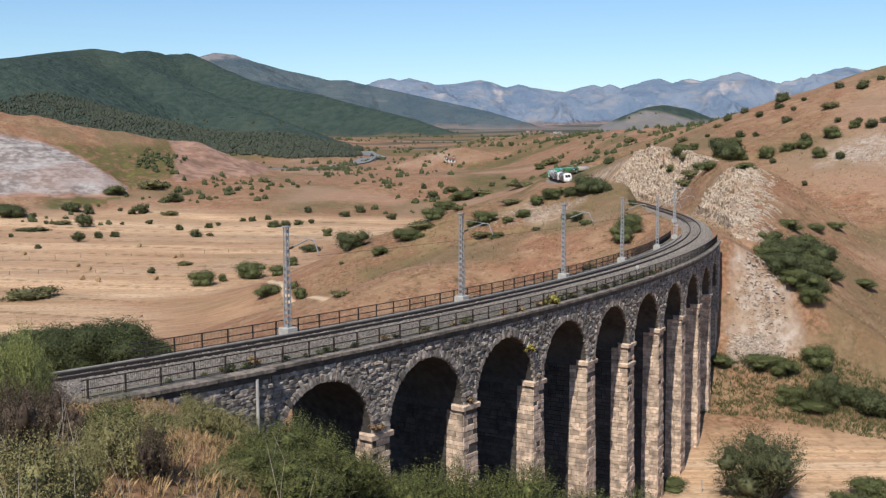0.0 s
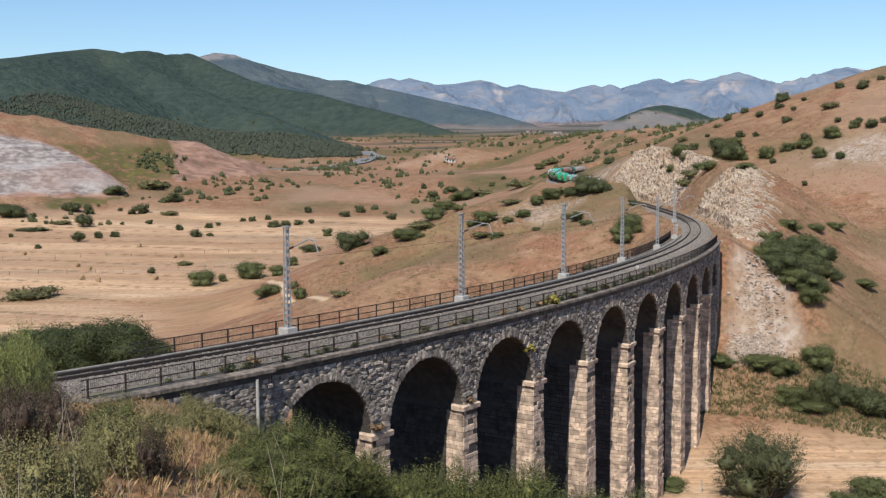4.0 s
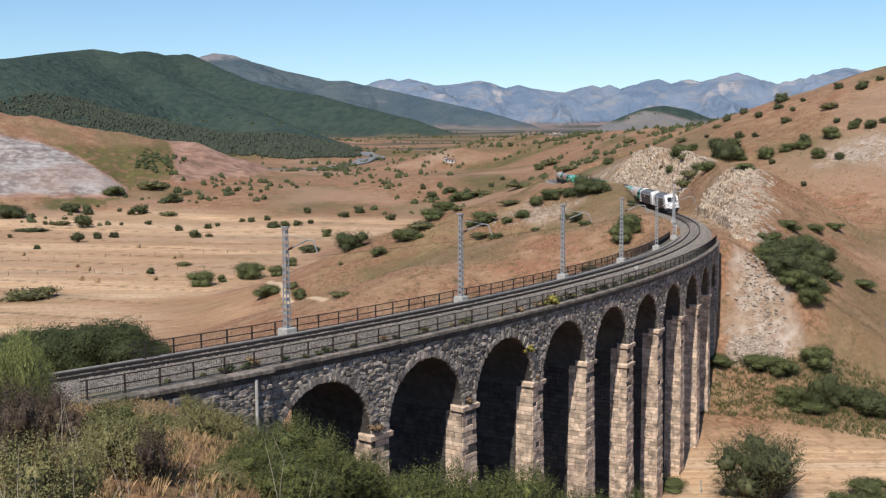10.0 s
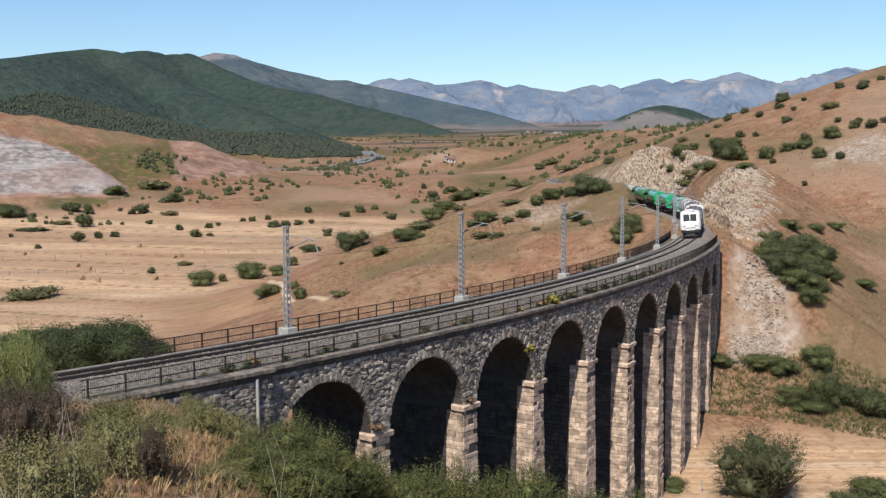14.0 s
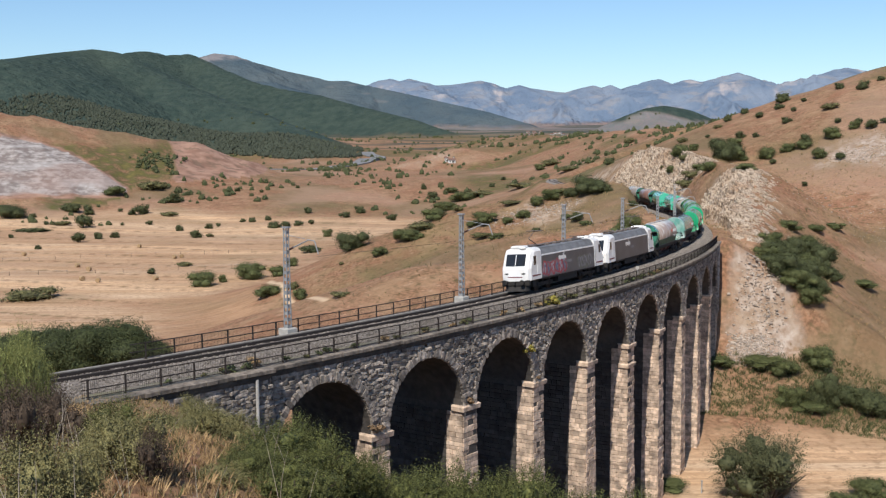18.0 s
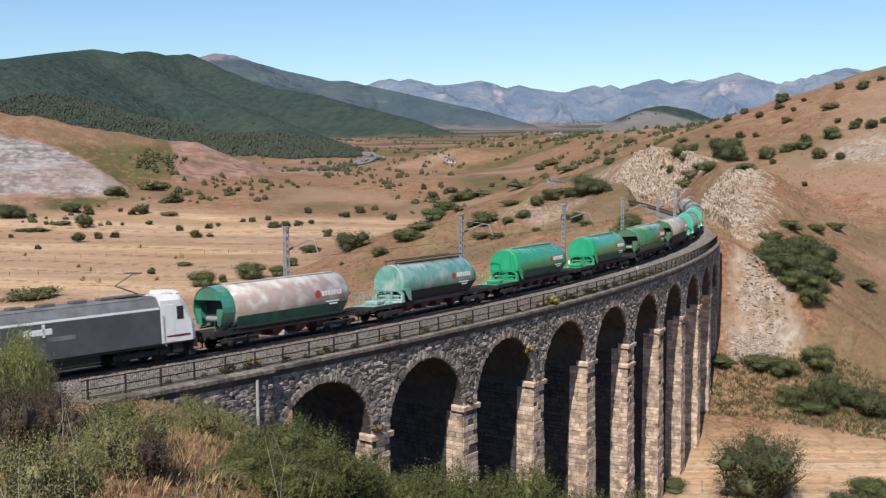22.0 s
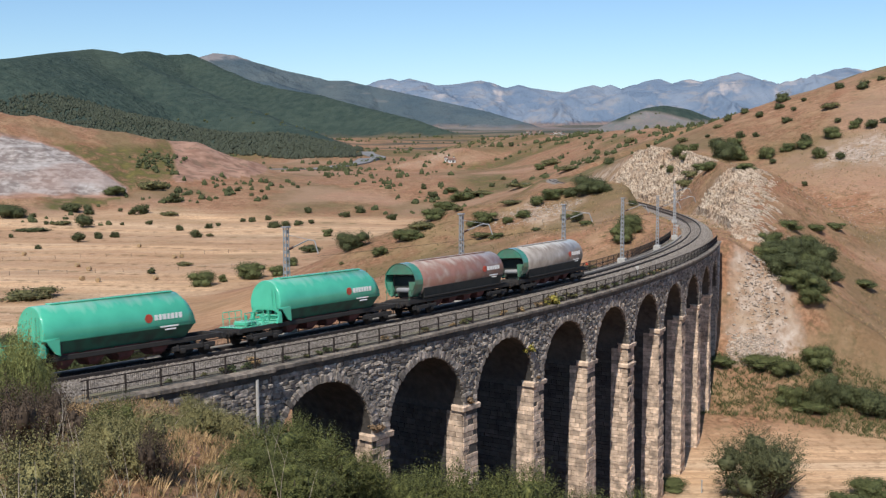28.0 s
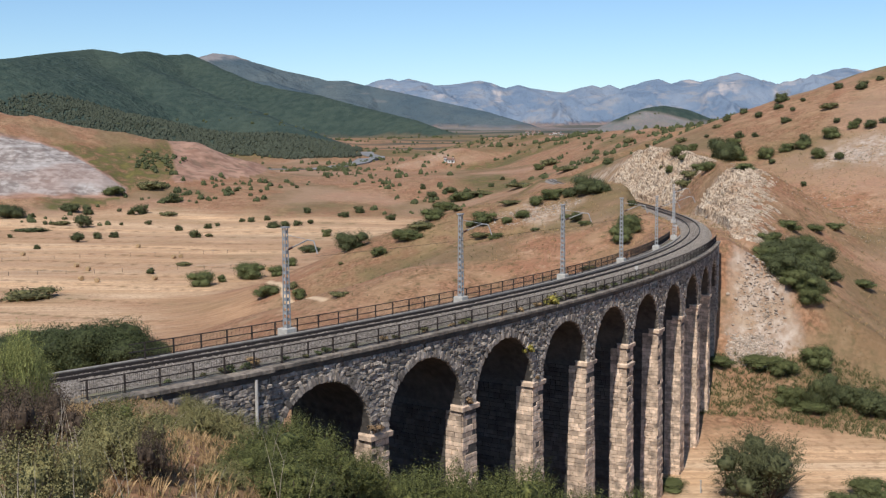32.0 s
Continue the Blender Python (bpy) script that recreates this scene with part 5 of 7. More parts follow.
def marks(v, x, z, y):
    """The owner's mark: a red square and a white bar, with small white bars below."""
    part("red_mark", Shape().rod((x + 1.75, y - 0.01, z), (x + 1.75, y + 0.03, z), 0.27, 16), BRIGHT_RED, v, "small red disc")
    for k in range(7):
        part("white_mark", Shape().block((0.23 - 0.05 * (k % 2), 0.03, 0.34), pose(x + 1.22 - k * 0.29, y + 0.015, z), 0.01), WHITE, v)
    part("data_panel", Shape().block((1.3, 0.03, 0.09), pose(x + 0.3, y - 0.03, z - 0.62), 0.01).block((0.8, 0.03, 0.09), pose(x + 0.2, y - 0.05, z - 0.8), 0.01), WHITE, v)


def hopper_b(start, mat, label, end_mat, length=16.8):
    """Wagon with a long round tank and an open end bay that holds a drum."""
    v = thing("hopper_wagon", label, "wagon", "train")
    half = length / 2
    underframe(v, length, 1)
    xf, xr = half - 2.3, -half + 2.0
    n = 26

    def ring(x, r):
        return [(x, r * math.cos(2 * math.pi * k / n), 2.72 + r * math.sin(2 * math.pi * k / n)) for k in range(n)]

    tank = part("tank", Shape().loft([ring(xf, 1.5), ring(xr + 0.3, 1.5), ring(xr, 1.32)]), mat, v)
    for p in tank.data.polygons:
        p.use_smooth = len(p.vertices) == 4
    # green end: a hood over an open bay
    hood = []
    for x in (xf + 0.02, xf + 1.05):
        hood.append([(x, 1.52 * math.cos(a), 2.72 + 1.52 * math.sin(a)) for a in (math.pi * (-0.28 + 1.56 * k / 20) for k in range(21))])
    part("end_hood", Shape().loft([hood[0], hood[1], [(x - 0.02, y * 0.97, 2.72 + (z - 2.72) * 0.97) for x, y, z in hood[1]], [(x, y * 0.97, 2.72 + (z - 2.72) * 0.97) for x, y, z in hood[0]]], closed=False), end_mat, v, "green end hood")
    top = [(xf + 1.0, 1.45 * math.cos(a), 2.72 + 1.45 * math.sin(a)) for a in (math.pi * (0.14 + 0.72 * k / 14) for k in range(15))]
    part("end_panel", Shape().loft([[(x, y, z) for x, y, z in top], [(x - 0.06, y, z) for x, y, z in top]]), end_mat, v, "green upper end panel")
    for y in (1, -1):
        part("end_cheek", Shape().loft([[(xf + 0.98, y * 1.45, 2.75), (xf + 0.98, y * 0.8, 2.75), (xf + 0.98, y * 0.8, 1.7), (xf + 0.98, y * 1.0, 1.55)], [(xf + 0.9, y * 1.45, 2.75), (xf + 0.9, y * 0.8, 2.75), (xf + 0.9, y * 0.8, 1.7), (xf + 0.9, y * 1.0, 1.55)]]), end_mat, v)
    # black panel stands for the shade behind the drum
    part("end_bay", Shape().block((0.1, 2.5, 1.7), pose(xf + 0.1, 0, 2.3), 0.03), SOOT_SHADE, v, "black panel for the shade in the end bay")
    part("air_drum", Shape().rod((xf + 0.55, -0.65, 2.05), (xf + 0.55, 0.65, 2.05), 0.2, 12), GALV, v, "grey air drum")
    part("platform", Shape().block((1.7, 2.2, 0.07), pose(half - 1.5, 0, 1.3), 0.02), BLACK, v)
    for y in (1.1, -1.1):
        part("handrail", Shape().rod((half - 0.85, y, 1.35), (half - 0.85, y, 2.1), 0.03, 6).rod((half - 0.85, y, 2.1), (half - 1.5, y, 2.1), 0.03, 6), end_mat, v)
    for y in (1.42, -1.42):
        part("side_bar", Shape().block((12.2, 0.08, 0.1), pose((xf + xr) / 2, y, 1.42), 0.02), BLACK, v)
    part("lower_hopper", Shape().loft([[(xf - 0.2, 1.42, 2.15), (xf - 0.2, -1.42, 2.15), (xr + 0.4, -1.42, 2.15), (xr + 0.4, 1.42, 2.15)], [(xf - 0.4, 1.2, 1.3), (xf - 0.4, -1.2, 1.3), (xr + 0.7, -1.2, 1.3), (xr + 0.7, 1.2, 1.3)]]), mat if mat is DEEP_GREEN else LOWER_GREEN if mat is CHALK else SOOT_SHADE, v, "sooty lower hopper")
    for x in (3.2, 1.1, -1.1, -3.2):
        part("outlet", Shape().loft([[(x - 0.85, -1.05, 1.3), (x + 0.85, -1.05, 1.3), (x + 0.85, 1.05, 1.3), (x - 0.85, 1.05, 1.3)], [(x - 0.4, -0.75, 0.62), (x + 0.4, -0.75, 0.62), (x + 0.4, 0.75, 0.62), (x - 0.4, 0.75, 0.62)], [(x - 0.3, -0.5, 0.42), (x + 0.3, -0.5, 0.42), (x + 0.3, 0.5, 0.42), (x - 0.3, 0.5, 0.42)]]), OXIDE, v, "red-brown hopper outlet")
    part("top_hatch_rail", Shape().block((10.0, 0.5, 0.1), pose((xf + xr) / 2, 0, 4.24), 0.03), mat, v)
    marks(v, xr + 1.6, 2.9, 1.49)
    if start > 180:
        part("tail_lamp", Shape().block((0.12, 0.2, 0.26), pose(-half + 0.5, 1.1, 1.5), 0.03), BRIGHT_RED, v)
    VEHICLES.append((v, start + half, half - 2.9))
    return v


locomotive(0, True, True, False)
locomotive(18.9, False, False, True)
hopper_b(38.1, CHALK, "round-tank hopper wagon, chalky grey streaked with rust", OLD_GREEN, 15.2)
hopper_a(53.3, PALE_TEAL, "hopper wagon in chalky teal paint with white streaks", ridge_walk=True)
hopper_a(70.6, GREEN, "hopper wagon in bright glossy green paint")
hopper_a(87.9, GREEN, "hopper wagon in bright glossy green paint")
hopper_b(105.2, DEEP_GREEN, "round-tank hopper wagon in faded deep green", DEEP_GREEN)
hopper_b(122.0, CREAM, "round-tank hopper wagon in dusty cream paint", DEEP_GREEN)
hopper_a(138.8, TEAL, "hopper wagon in clean mint green paint")
hopper_a(156.1, TEAL, "hopper wagon in clean mint green paint")
hopper_b(173.4, RUSTED, "round-tank hopper wagon rusted red-brown", OLD_GREEN)
hopper_b(190.2, ASHEN, "last round-tank hopper wagon, grimy grey-brown", OLD_GREEN)

# ---- plants ----
def leaf_material(name, a, b, spread=0.35, relief=0.035):
    m = material(name, a, b, 9.0, 0.75, island=spread, gain=1.0, bump=relief, bump_scale=24)
    m.node_tree.nodes["Principled BSDF"].inputs["Specular IOR Level"].default_value = 0.25
    return m


LEAF_DARK = leaf_material("dark green leaves", (0.088, 0.098, 0.040), (0.042, 0.051, 0.021), 0.25)
LEAF_DEEP = leaf_material("deep green leaves", (0.066, 0.080, 0.030), (0.034, 0.044, 0.017), 0.3)
LEAF_MID = leaf_material("green leaves", (0.115, 0.125, 0.046), (0.060, 0.072, 0.027), 0.25)
LEAF_DUSTY = leaf_material("dusty willow leaves", (0.105, 0.11, 0.052), (0.055, 0.062, 0.028), 0.35)
LEAF_OLIVE = leaf_material("olive leaves", (0.150, 0.138, 0.060), (0.075, 0.076, 0.030))
LEAF_PALE = leaf_material("pale willow leaves", (0.15, 0.17, 0.075), (0.09, 0.11, 0.045))
LEAF_PINE = leaf_material("pine needles", (0.056, 0.065, 0.043), (0.043, 0.052, 0.035), 0.14)
STRAW = leaf_material("dry straw", (0.42, 0.29, 0.15), (0.26, 0.17, 0.085))
NEAR_GREEN = leaf_material("sunlit thorny leaves", (0.135, 0.140, 0.043), (0.046, 0.057, 0.018), 0.45, 0)
NEAR_OLIVE = leaf_material("olive and brown leaves", (0.25, 0.225, 0.095), (0.12, 0.112, 0.048), 0.28, 0)
NEAR_PALE = leaf_material("yellow-green leaves", (0.26, 0.275, 0.09), (0.115, 0.13, 0.045), 0.4, 0)
BARK = material("grey bark", (0.12, 0.095, 0.07), (0.07, 0.055, 0.042), 6, 0.9, bump=0.02)
DEAD = material("bleached twigs", (0.52, 0.45, 0.36), (0.34, 0.28, 0.21), 8, 0.9)


def core(sh, c, r, squash, seed):
    """The close inner growth of a crown: a lumpy mass that stops the light."""
    rows, n = 7, 10
    ring = []
    for j in range(rows + 1):
        e = math.pi * (j / rows - 0.5)
        for i in range(n):
            a = 2 * math.pi * i / n
            v = Vector((math.cos(e) * math.cos(a), math.cos(e) * math.sin(a), math.sin(e)))
            q = c + Vector((v.x, v.y, v.z * squash)) * r * (1 + 0.45 * noise.noise(v * 2.3 + c * 6 + Vector((seed, 0, 0))) + 0.32 * noise.noise(v * 6.1 + c * 9))
            q.z = max(q.z, 0.015)
            ring.append(q)
    sh.add(ring, [(j * n + i, j * n + (i + 1) % n, (j + 1) * n + (i + 1) % n, (j + 1) * n + i) for j in range(rows) for i in range(n)])


def crown_shape(rng, leaves, size, lobes, squash=0.8, open_=0.0):
    """A crown about one metre in radius over the ground, of many small leaves on lumpy lobes, with gaps."""
    sh = Shape()
    balls = []
    for k in range(lobes):
        a = 2 * math.pi * k / lobes + rng.uniform(-0.5, 0.5)
        d = rng.uniform(0.2, 0.66) if k else 0.0
        r = rng.uniform(0.28, 0.5) if k else 0.58
        balls.append((Vector((d * math.cos(a), d * math.sin(a), (rng.uniform(0.28, 0.95) if k else 0.72) * squash)), r))
    total = sum(r * r for c, r in balls)
    for c, r in balls:
        core(sh, c, r * 0.58, squash, 1.0)
        for _ in range(int(leaves * r * r / total)):
            v = Vector((rng.gauss(0, 1), rng.gauss(0, 1), rng.gauss(0, 1))).normalized()
            k = 1.07 - rng.random() ** 1.6 * 0.5
            bump = 1 + 0.28 * noise.noise(v * 3.1 + c * 7)
            if noise.noise(v * 4.2 + c * 5) < -0.32 + open_:
                continue
            p = c + Vector((v.x, v.y, v.z * squash)) * (r * k * bump)
            if p.z < 0.02:
                p.z = rng.uniform(0.02, 0.14)
            n = (v + Vector((rng.uniform(-1, 1), rng.uniform(-1, 1), rng.uniform(-0.4, 1.2))) * 0.6).normalized()
            t = n.orthogonal().normalized()
            t.rotate(Matrix.Rotation(rng.uniform(0, 6.3), 3, n))
            u = n.cross(t)
            q = size * rng.uniform(0.6, 1.4)
            sh.add([p - t * q * 0.5, p + u * q * 0.35, p + t * q * 0.5 + n * q * 0.12, p - u * q * 0.35], [(0, 1, 2, 3)])
    return sh


def sprig_shape(rng, shoots, leaf, lobes, squash=0.85, reach=0.3, open_=0.0, tall=1.0):
    """A crown of leafy shoots that stand out from lumpy lobes, with spiky edges and dark gaps."""
    sh = Shape()
    balls = [(Vector((0, 0, 0.62 * squash)), 0.55)]
    for k in range(lobes):
        a = 2 * math.pi * k / lobes + rng.uniform(-0.5, 0.5)
        d = rng.uniform(0.25, 0.72)
        balls.append((Vector((d * math.cos(a), d * math.sin(a), rng.uniform(0.2, 0.95) * squash)), rng.uniform(0.22, 0.42)))
    total = sum(r * r for c, r in balls)
    for c, r in balls:
        if r > 0.3:
            core(sh, c, r * 0.45, 1.0, 2.0)
        for _ in range(int(shoots * r * r / total)):
            v = Vector((rng.gauss(0, 1), rng.gauss(0, 1), rng.gauss(0.25, 1))).normalized()
            if noise.noise(v * 3.3 + c * 5) < -0.3 + open_:
                continue
            foot = c + v * r * rng.uniform(0.45, 0.9)
            way = (v + Vector((rng.uniform(-0.5, 0.5), rng.uniform(-0.5, 0.5), rng.uniform(0, 0.9) * tall))).normalized()
            long = reach * rng.uniform(0.5, 1.3) * (1 + 0.6 * noise.noise(v * 2 + c * 9))
            side = way.orthogonal().normalized()
            for k in range(10):
                p = foot + way * long * (k + rng.random()) / 10
                if p.z < 0.01:
                    p.z = rng.uniform(0.01, 0.1)
                side.rotate(Matrix.Rotation(2.4 + rng.uniform(-0.4, 0.4), 3, way))
                t = (side + way * rng.uniform(0.2, 1.0)).normalized()
                u = t.cross(way).normalized()
                q = leaf * rng.uniform(0.6, 1.3) * (1.15 - 0.05 * k)
                sh.add([p, p + t * q * 0.5 + u * q * 0.3, p + t * q, p + t * q * 0.5 - u * q * 0.3], [(0, 1, 2, 3)])
    return sh


def stems_shape(rng, count, reach=0.7):
    sh = Shape()
    for k in range(count):
        a = 2 * math.pi * k / count + rng.uniform(-0.4, 0.4)
        top = Vector((math.cos(a) * rng.uniform(0.15, reach) , math.sin(a) * rng.uniform(0.15, reach), rng.uniform(0.45, 0.85)))
        foot = Vector((math.cos(a) * 0.06, math.sin(a) * 0.06, -0.08))
        mid = (foot + top) / 2 + Vector((rng.uniform(-0.08, 0.08), rng.uniform(-0.08, 0.08), 0.05))
        sh.rod(foot, mid, 0.035, 5, 0.024)
        sh.rod(mid, top, 0.024, 5, 0.008)
    return sh


KINDS = {}


def plant_kind(key, name, label, category, seed, leaves, size, lobes, mat, squash=0.8, open_=0.0, stems=5, reach=0.0):
    """Keeps the meshes of one kind of bush, in three forms."""
    forms = []
    for k in range(3):
        rng = random.Random(seed + k)
        crown = sprig_shape(rng, leaves // 10, size, lobes + k, squash, reach, open_) if reach else crown_shape(rng, leaves, size, lobes + k, squash, open_)
        forms.append((crown.mesh("crown", True), stems_shape(rng, stems).mesh("branchwork")))
    KINDS[key] = (name, label, category, forms, mat)


plant_kind("small", "shrub", "small dark green shrub in dry grass", "shrub", 10, 1700, 0.105, 7, LEAF_DARK)
plant_kind("olive", "shrub", "low olive-green shrub on the dry slope", "shrub", 20, 1700, 0.105, 7, LEAF_OLIVE, 0.65)
plant_kind("big", "bush", "large dense dark green bush", "bush", 30, 10000, 0.048, 13, LEAF_DARK, 0.85)
plant_kind("grove", "bush", "very large dense dark green bush of many rounded heads", "bush", 35, 52000, 0.030, 22, LEAF_DEEP, 0.85)
plant_kind("mid", "bush", "rounded mid-green leafy bush", "bush", 40, 9000, 0.048, 12, LEAF_MID, 0.85)
plant_kind("tuft", "weed_tuft", "small weed", "weed", 15, 260, 0.22, 5, LEAF_OLIVE)
plant_kind("willow", "willow_shrub", "ragged dull green willow shrub with bare twigs", "shrub", 50, 40000, 0.026, 13, LEAF_DUSTY, 1.1, 0.06, 60, 0.2)
plant_kind("near", "bush", "green thorny bush close below the viewpoint", "bush", 60, 26000, 0.036, 15, NEAR_GREEN, 0.85, 0.0, 14, 0.24)
plant_kind("near_olive", "bush", "olive-brown bush close below the viewpoint", "bush", 70, 20000, 0.042, 12, NEAR_OLIVE, 0.85, 0.08, 22, 0.32)
plant_kind("near_pale", "bush", "yellow-green leafy bush close to the viewpoint", "bush", 80, 22000, 0.042, 12, NEAR_PALE, 1.0, 0.05, 14, 0.38)
# brown bush whose dark colour also stands for shaded gaps between the others
plant_kind("near_brown", "bush", "dry brown bush of dead twigs, coloured dark for shade", "bush", 90, 12000, 0.04, 10, leaf_material("dead brown leaves darkened for shade", (0.105, 0.075, 0.052), (0.05, 0.036, 0.026), 0.45, 0), 0.9, 0.16, 30, 0.36)
turn_rng = random.Random(5)


def grow(key, x, y, width, tall=1.0, group=""):
    """One bush of that width in metres, standing on the ground."""
    name, label, category, forms, mat = KINDS[key]
    crown, stems = forms[turn_rng.randrange(3)]
    ob = thing(name, label, category, group)
    k = width / 1.75
    ob.matrix_basis = Matrix.Translation((x, y, height(x, y) - 0.03 * width)) @ Matrix.Rotation(turn_rng.uniform(0, 6.28), 4, "Z")
    ob.scale = (k, k, k * tall)
    part("crown", crown, mat, ob)
    part("branchwork", stems, BARK, ob)
    return ob


# where they stand: x, y, width, and how tall for that width
for x, y, w, t in ((114, 368, 6.0, 1.0), (110, 359, 3.5, 1), (128, 355, 3.9, 1), (132, 345, 5.0, 1), (139, 349, 2.7, 1), (117, 356, 2.3, 1), (111, 347, 2.3, 1), (105, 335, 3.6, 1), (103, 357, 3.8, 1), (103, 374, 3.6, 1), (97, 373, 3.6, 1), (91, 335, 3.9, 1), (94, 329, 2.7, 1), (90, 298, 2.3, 1), (102, 308, 4.7, 1), (114, 316, 2.4, 1), (105, 289, 3.2, 1), (120, 306, 4.1, 1), (118, 311, 2.8, 1), (124, 307, 3.1, 1), (91, 275, 1.8, 1.3), (113, 601, 3.8, 1), (85, 351, 1.9, 1), (76, 498, 6.3, 1),):
    grow("small", x, y, w, t, "shrubs on the upper slope")
for x, y, w, t in ((117, 332, 5.5, .8), (91, 364, 3.1, 1), (67, 299, 4.4, 1), (114, 669, 7.0, 1.2), (79, 361, 3.8, 1), (62, 277, 5.9, .7), (64, 316, 2.3, 1), (64, 278, 6.5, .6),):
    grow("olive", x, y, w, t, "shrubs on the upper slope")
for x, y, w, t in ((80, 311, 8.3, .9), (80, 309, 9.3, 1.1), (82, 326, 5.2, 1),):
    grow("big", x, y, w, t, "shrubs on the upper slope")
for x, y, w, t in ((65, 266, 5.1, .8), (84, 308, 5.0, 1), (90, 304, 5.6, 1), (96, 305, 5.0, .8), (109, 307, 6.1, .9), (101, 293, 4.3, 1.2), (69, 318, 4.4, 1), (75, 327, 3.5, 1), (86, 322, 5.2, 1), (67, 240, 5.2, .5), (66, 279, 5.9, .6), (67, 308, 6.5, .9), (100, 304, 5.6, .7), (116, 309, 3.8, 1), (64, 306, 3.6, 1),):
    grow("mid", x, y, w, t, "shrubs on the upper slope")
for x, y, w, t in ((35, 262, 9.0, .8), (37, 259, 5.4, .8), (31, 264, 4.4, .9),):
    grow("big", x, y, w, t, "bushes by the cutting")
for x, y, w, t in ((26, 265, 6.1, .7), (22.5, 262, 4.4, .9), (15, 254, 3.2, .8), (28, 246, 3.0, .7), (12, 246, 4.0, .6), (31, 236, 3.4, .6)):
    grow("mid", x, y, w, t, "bushes by the cutting")
for x, y, w, t in ((30, 269, 5.6, .5), (74, 735, 15.3, .6),):
    grow("olive", x, y, w, t, "bushes by the cutting")
for x, y, w, t in ((39, 259, 3.3, 1), (63, 999, 7.3, 1), (42, 241, 2.8, .8), (52, 284, 2.1, .6),):
    grow("small", x, y, w, t, "bushes by the cutting")
for x, y, w, t in ((-183, 461, 3.1, 1), (-204, 543, 4.2, 1), (-194, 565, 8.1, 1), (-190, 565, 8.0, 1), (-183, 563, 7.4, 1.2), (-169, 511, 10.1, 1), (-189, 519, 3.4, 1), (-185, 492, 16.4, .25), (-148, 442, 6.8, 1), (-145, 458, 5.5, 1), (-140, 464, 5.0, 1), (-155, 416, 3.2, 1), (-154, 523, 2.8, 1), (-142, 527, 4.0, 1), (-154, 557, 9.6, 1), (-168, 569, 3.1, 1), (-159, 557, 4.8, 1), (-145, 589, 10.1, 1), (-121, 500, 5.3, 1), (-104, 458, 6.3, 1), (-109, 507, 4.8, 1), (-107, 519, 3.3, 1), (-91, 338, 3.6, 1),):
    grow("small", x, y, w, t, "shrubs in the stubble fields")
for x, y, w, t in ((-214, 540, 18.7, .6),):
    grow("big", x, y, w, t, "shrubs in the stubble fields")
for x, y, w, t in ((-182, 520, 9.7, .5), (-139, 554, 9.5, .5), (-99, 462, 3.4, 1), (-85, 357, 5.4, .6), (-35, 251, 3.4, 1), (-20, 211, 4.4, .5), (-112, 290, 15.4, .45),):
    grow("olive", x, y, w, t, "shrubs in the stubble fields")
for x, y, w, t in ((-69, 312, 9.3, .8), (-65, 319, 3.1, 1.2), (-58, 325, 11.0, .8), (-50, 328, 5.5, 1), (-41, 252, 6.4, .8), (-49, 353, 4.8, 1), (-32, 243, 3.9, 1),):
    grow("mid", x, y, w, t, "shrubs in the stubble fields")
for x, y, w, t in ((7, 259, 4.0, .6), (19, 255, 4.5, .7), (5, 626, 8.4, .7), (64, 719, 9.0, .8), (37, 215, 6.8, .9), (35, 211, 5.6, .9), (-48, 453, 5.2, 1), (-15, 255, 4.2, .9), (-8, 261, 7.9, .6), (-11, 266, 3.9, 1), (-2, 274, 7.1, .7), (2, 556, 14.4, .6), (10, 595, 13.6, .7), (10, 258, 7.0, .7), (-182, 605, 13.1, .7),):
    grow("mid", x, y, w, t, "bushes on the spur")
for x, y, w, t in ((9, 250, 5.2, .5), (17, 268, 6.1, .4), (21, 606, 18.8, .35), (44, 582, 18.1, .35), (68, 581, 15.1, .4), (-24, 257, 1.3, 1.3), (-5, 269, 8.4, .5), (4, 273, 2.8, 1), (27, 202, 3.0, .6), (-166, 624, 18.1, .6),):
    grow("olive", x, y, w, t, "bushes on the spur")
for x, y, w, t in ((29, 637, 4.6, 1), (37, 666, 4.1, 1), (-48, 391, 9.4, .5), (-67, 505, 4.8, 1), (-62, 512, 3.7, 1), (-77, 498, 7.9, .7), (-72, 497, 5.2, 1), (-69, 559, 5.8, 1), (-86, 536, 4.5, 1), (-93, 532, 4.5, 1), (-98, 534, 3.4, 1), (-49, 546, 6.3, .9), (-43, 564, 7.0, 1), (-25, 535, 6.1, 1), (-6, 607, 7.5, 1), (-11, 638, 4.6, 1.4), (30, 242, 3.5, 1), (21, 245, 2.6, .5), (-118, 628, 4.6, 1), (-104, 627, 3.0, 1), (-86, 648, 3.4, 1), (-108, 672, 3.2, 1), (-77, 740, 3.9, 1),):
    grow("small", x, y, w, t, "bushes on the spur")
for x, y, w, t in ((-23, 269, 9.0, .85),):
    grow("big", x, y, w, t, "bushes on the spur")
for x, y, w, t in ((57, 163, 5.9, .9), (51, 161, 4.8, .8), (50, 155, 5.0, .9), (48, 163, 7.6, .35), (42, 164, 5.4, .35)):
    grow("mid", x, y, w, t, "bushes by the cutting")
for x, y, w, t in ((53, 154, 6.6, .35), (76, 196, 5.5, .4)):
    grow("mid", x, y, w, t, "bushes by the cutting")
for x, y, w, t in ((55, 155, 5.6, 1.35), (58, 156, 4.6, 1.0), (61.5, 154, 6.6, .95), (66, 192, 8.5, .8)):
    grow("big", x, y, w, t, "bushes by the cutting")
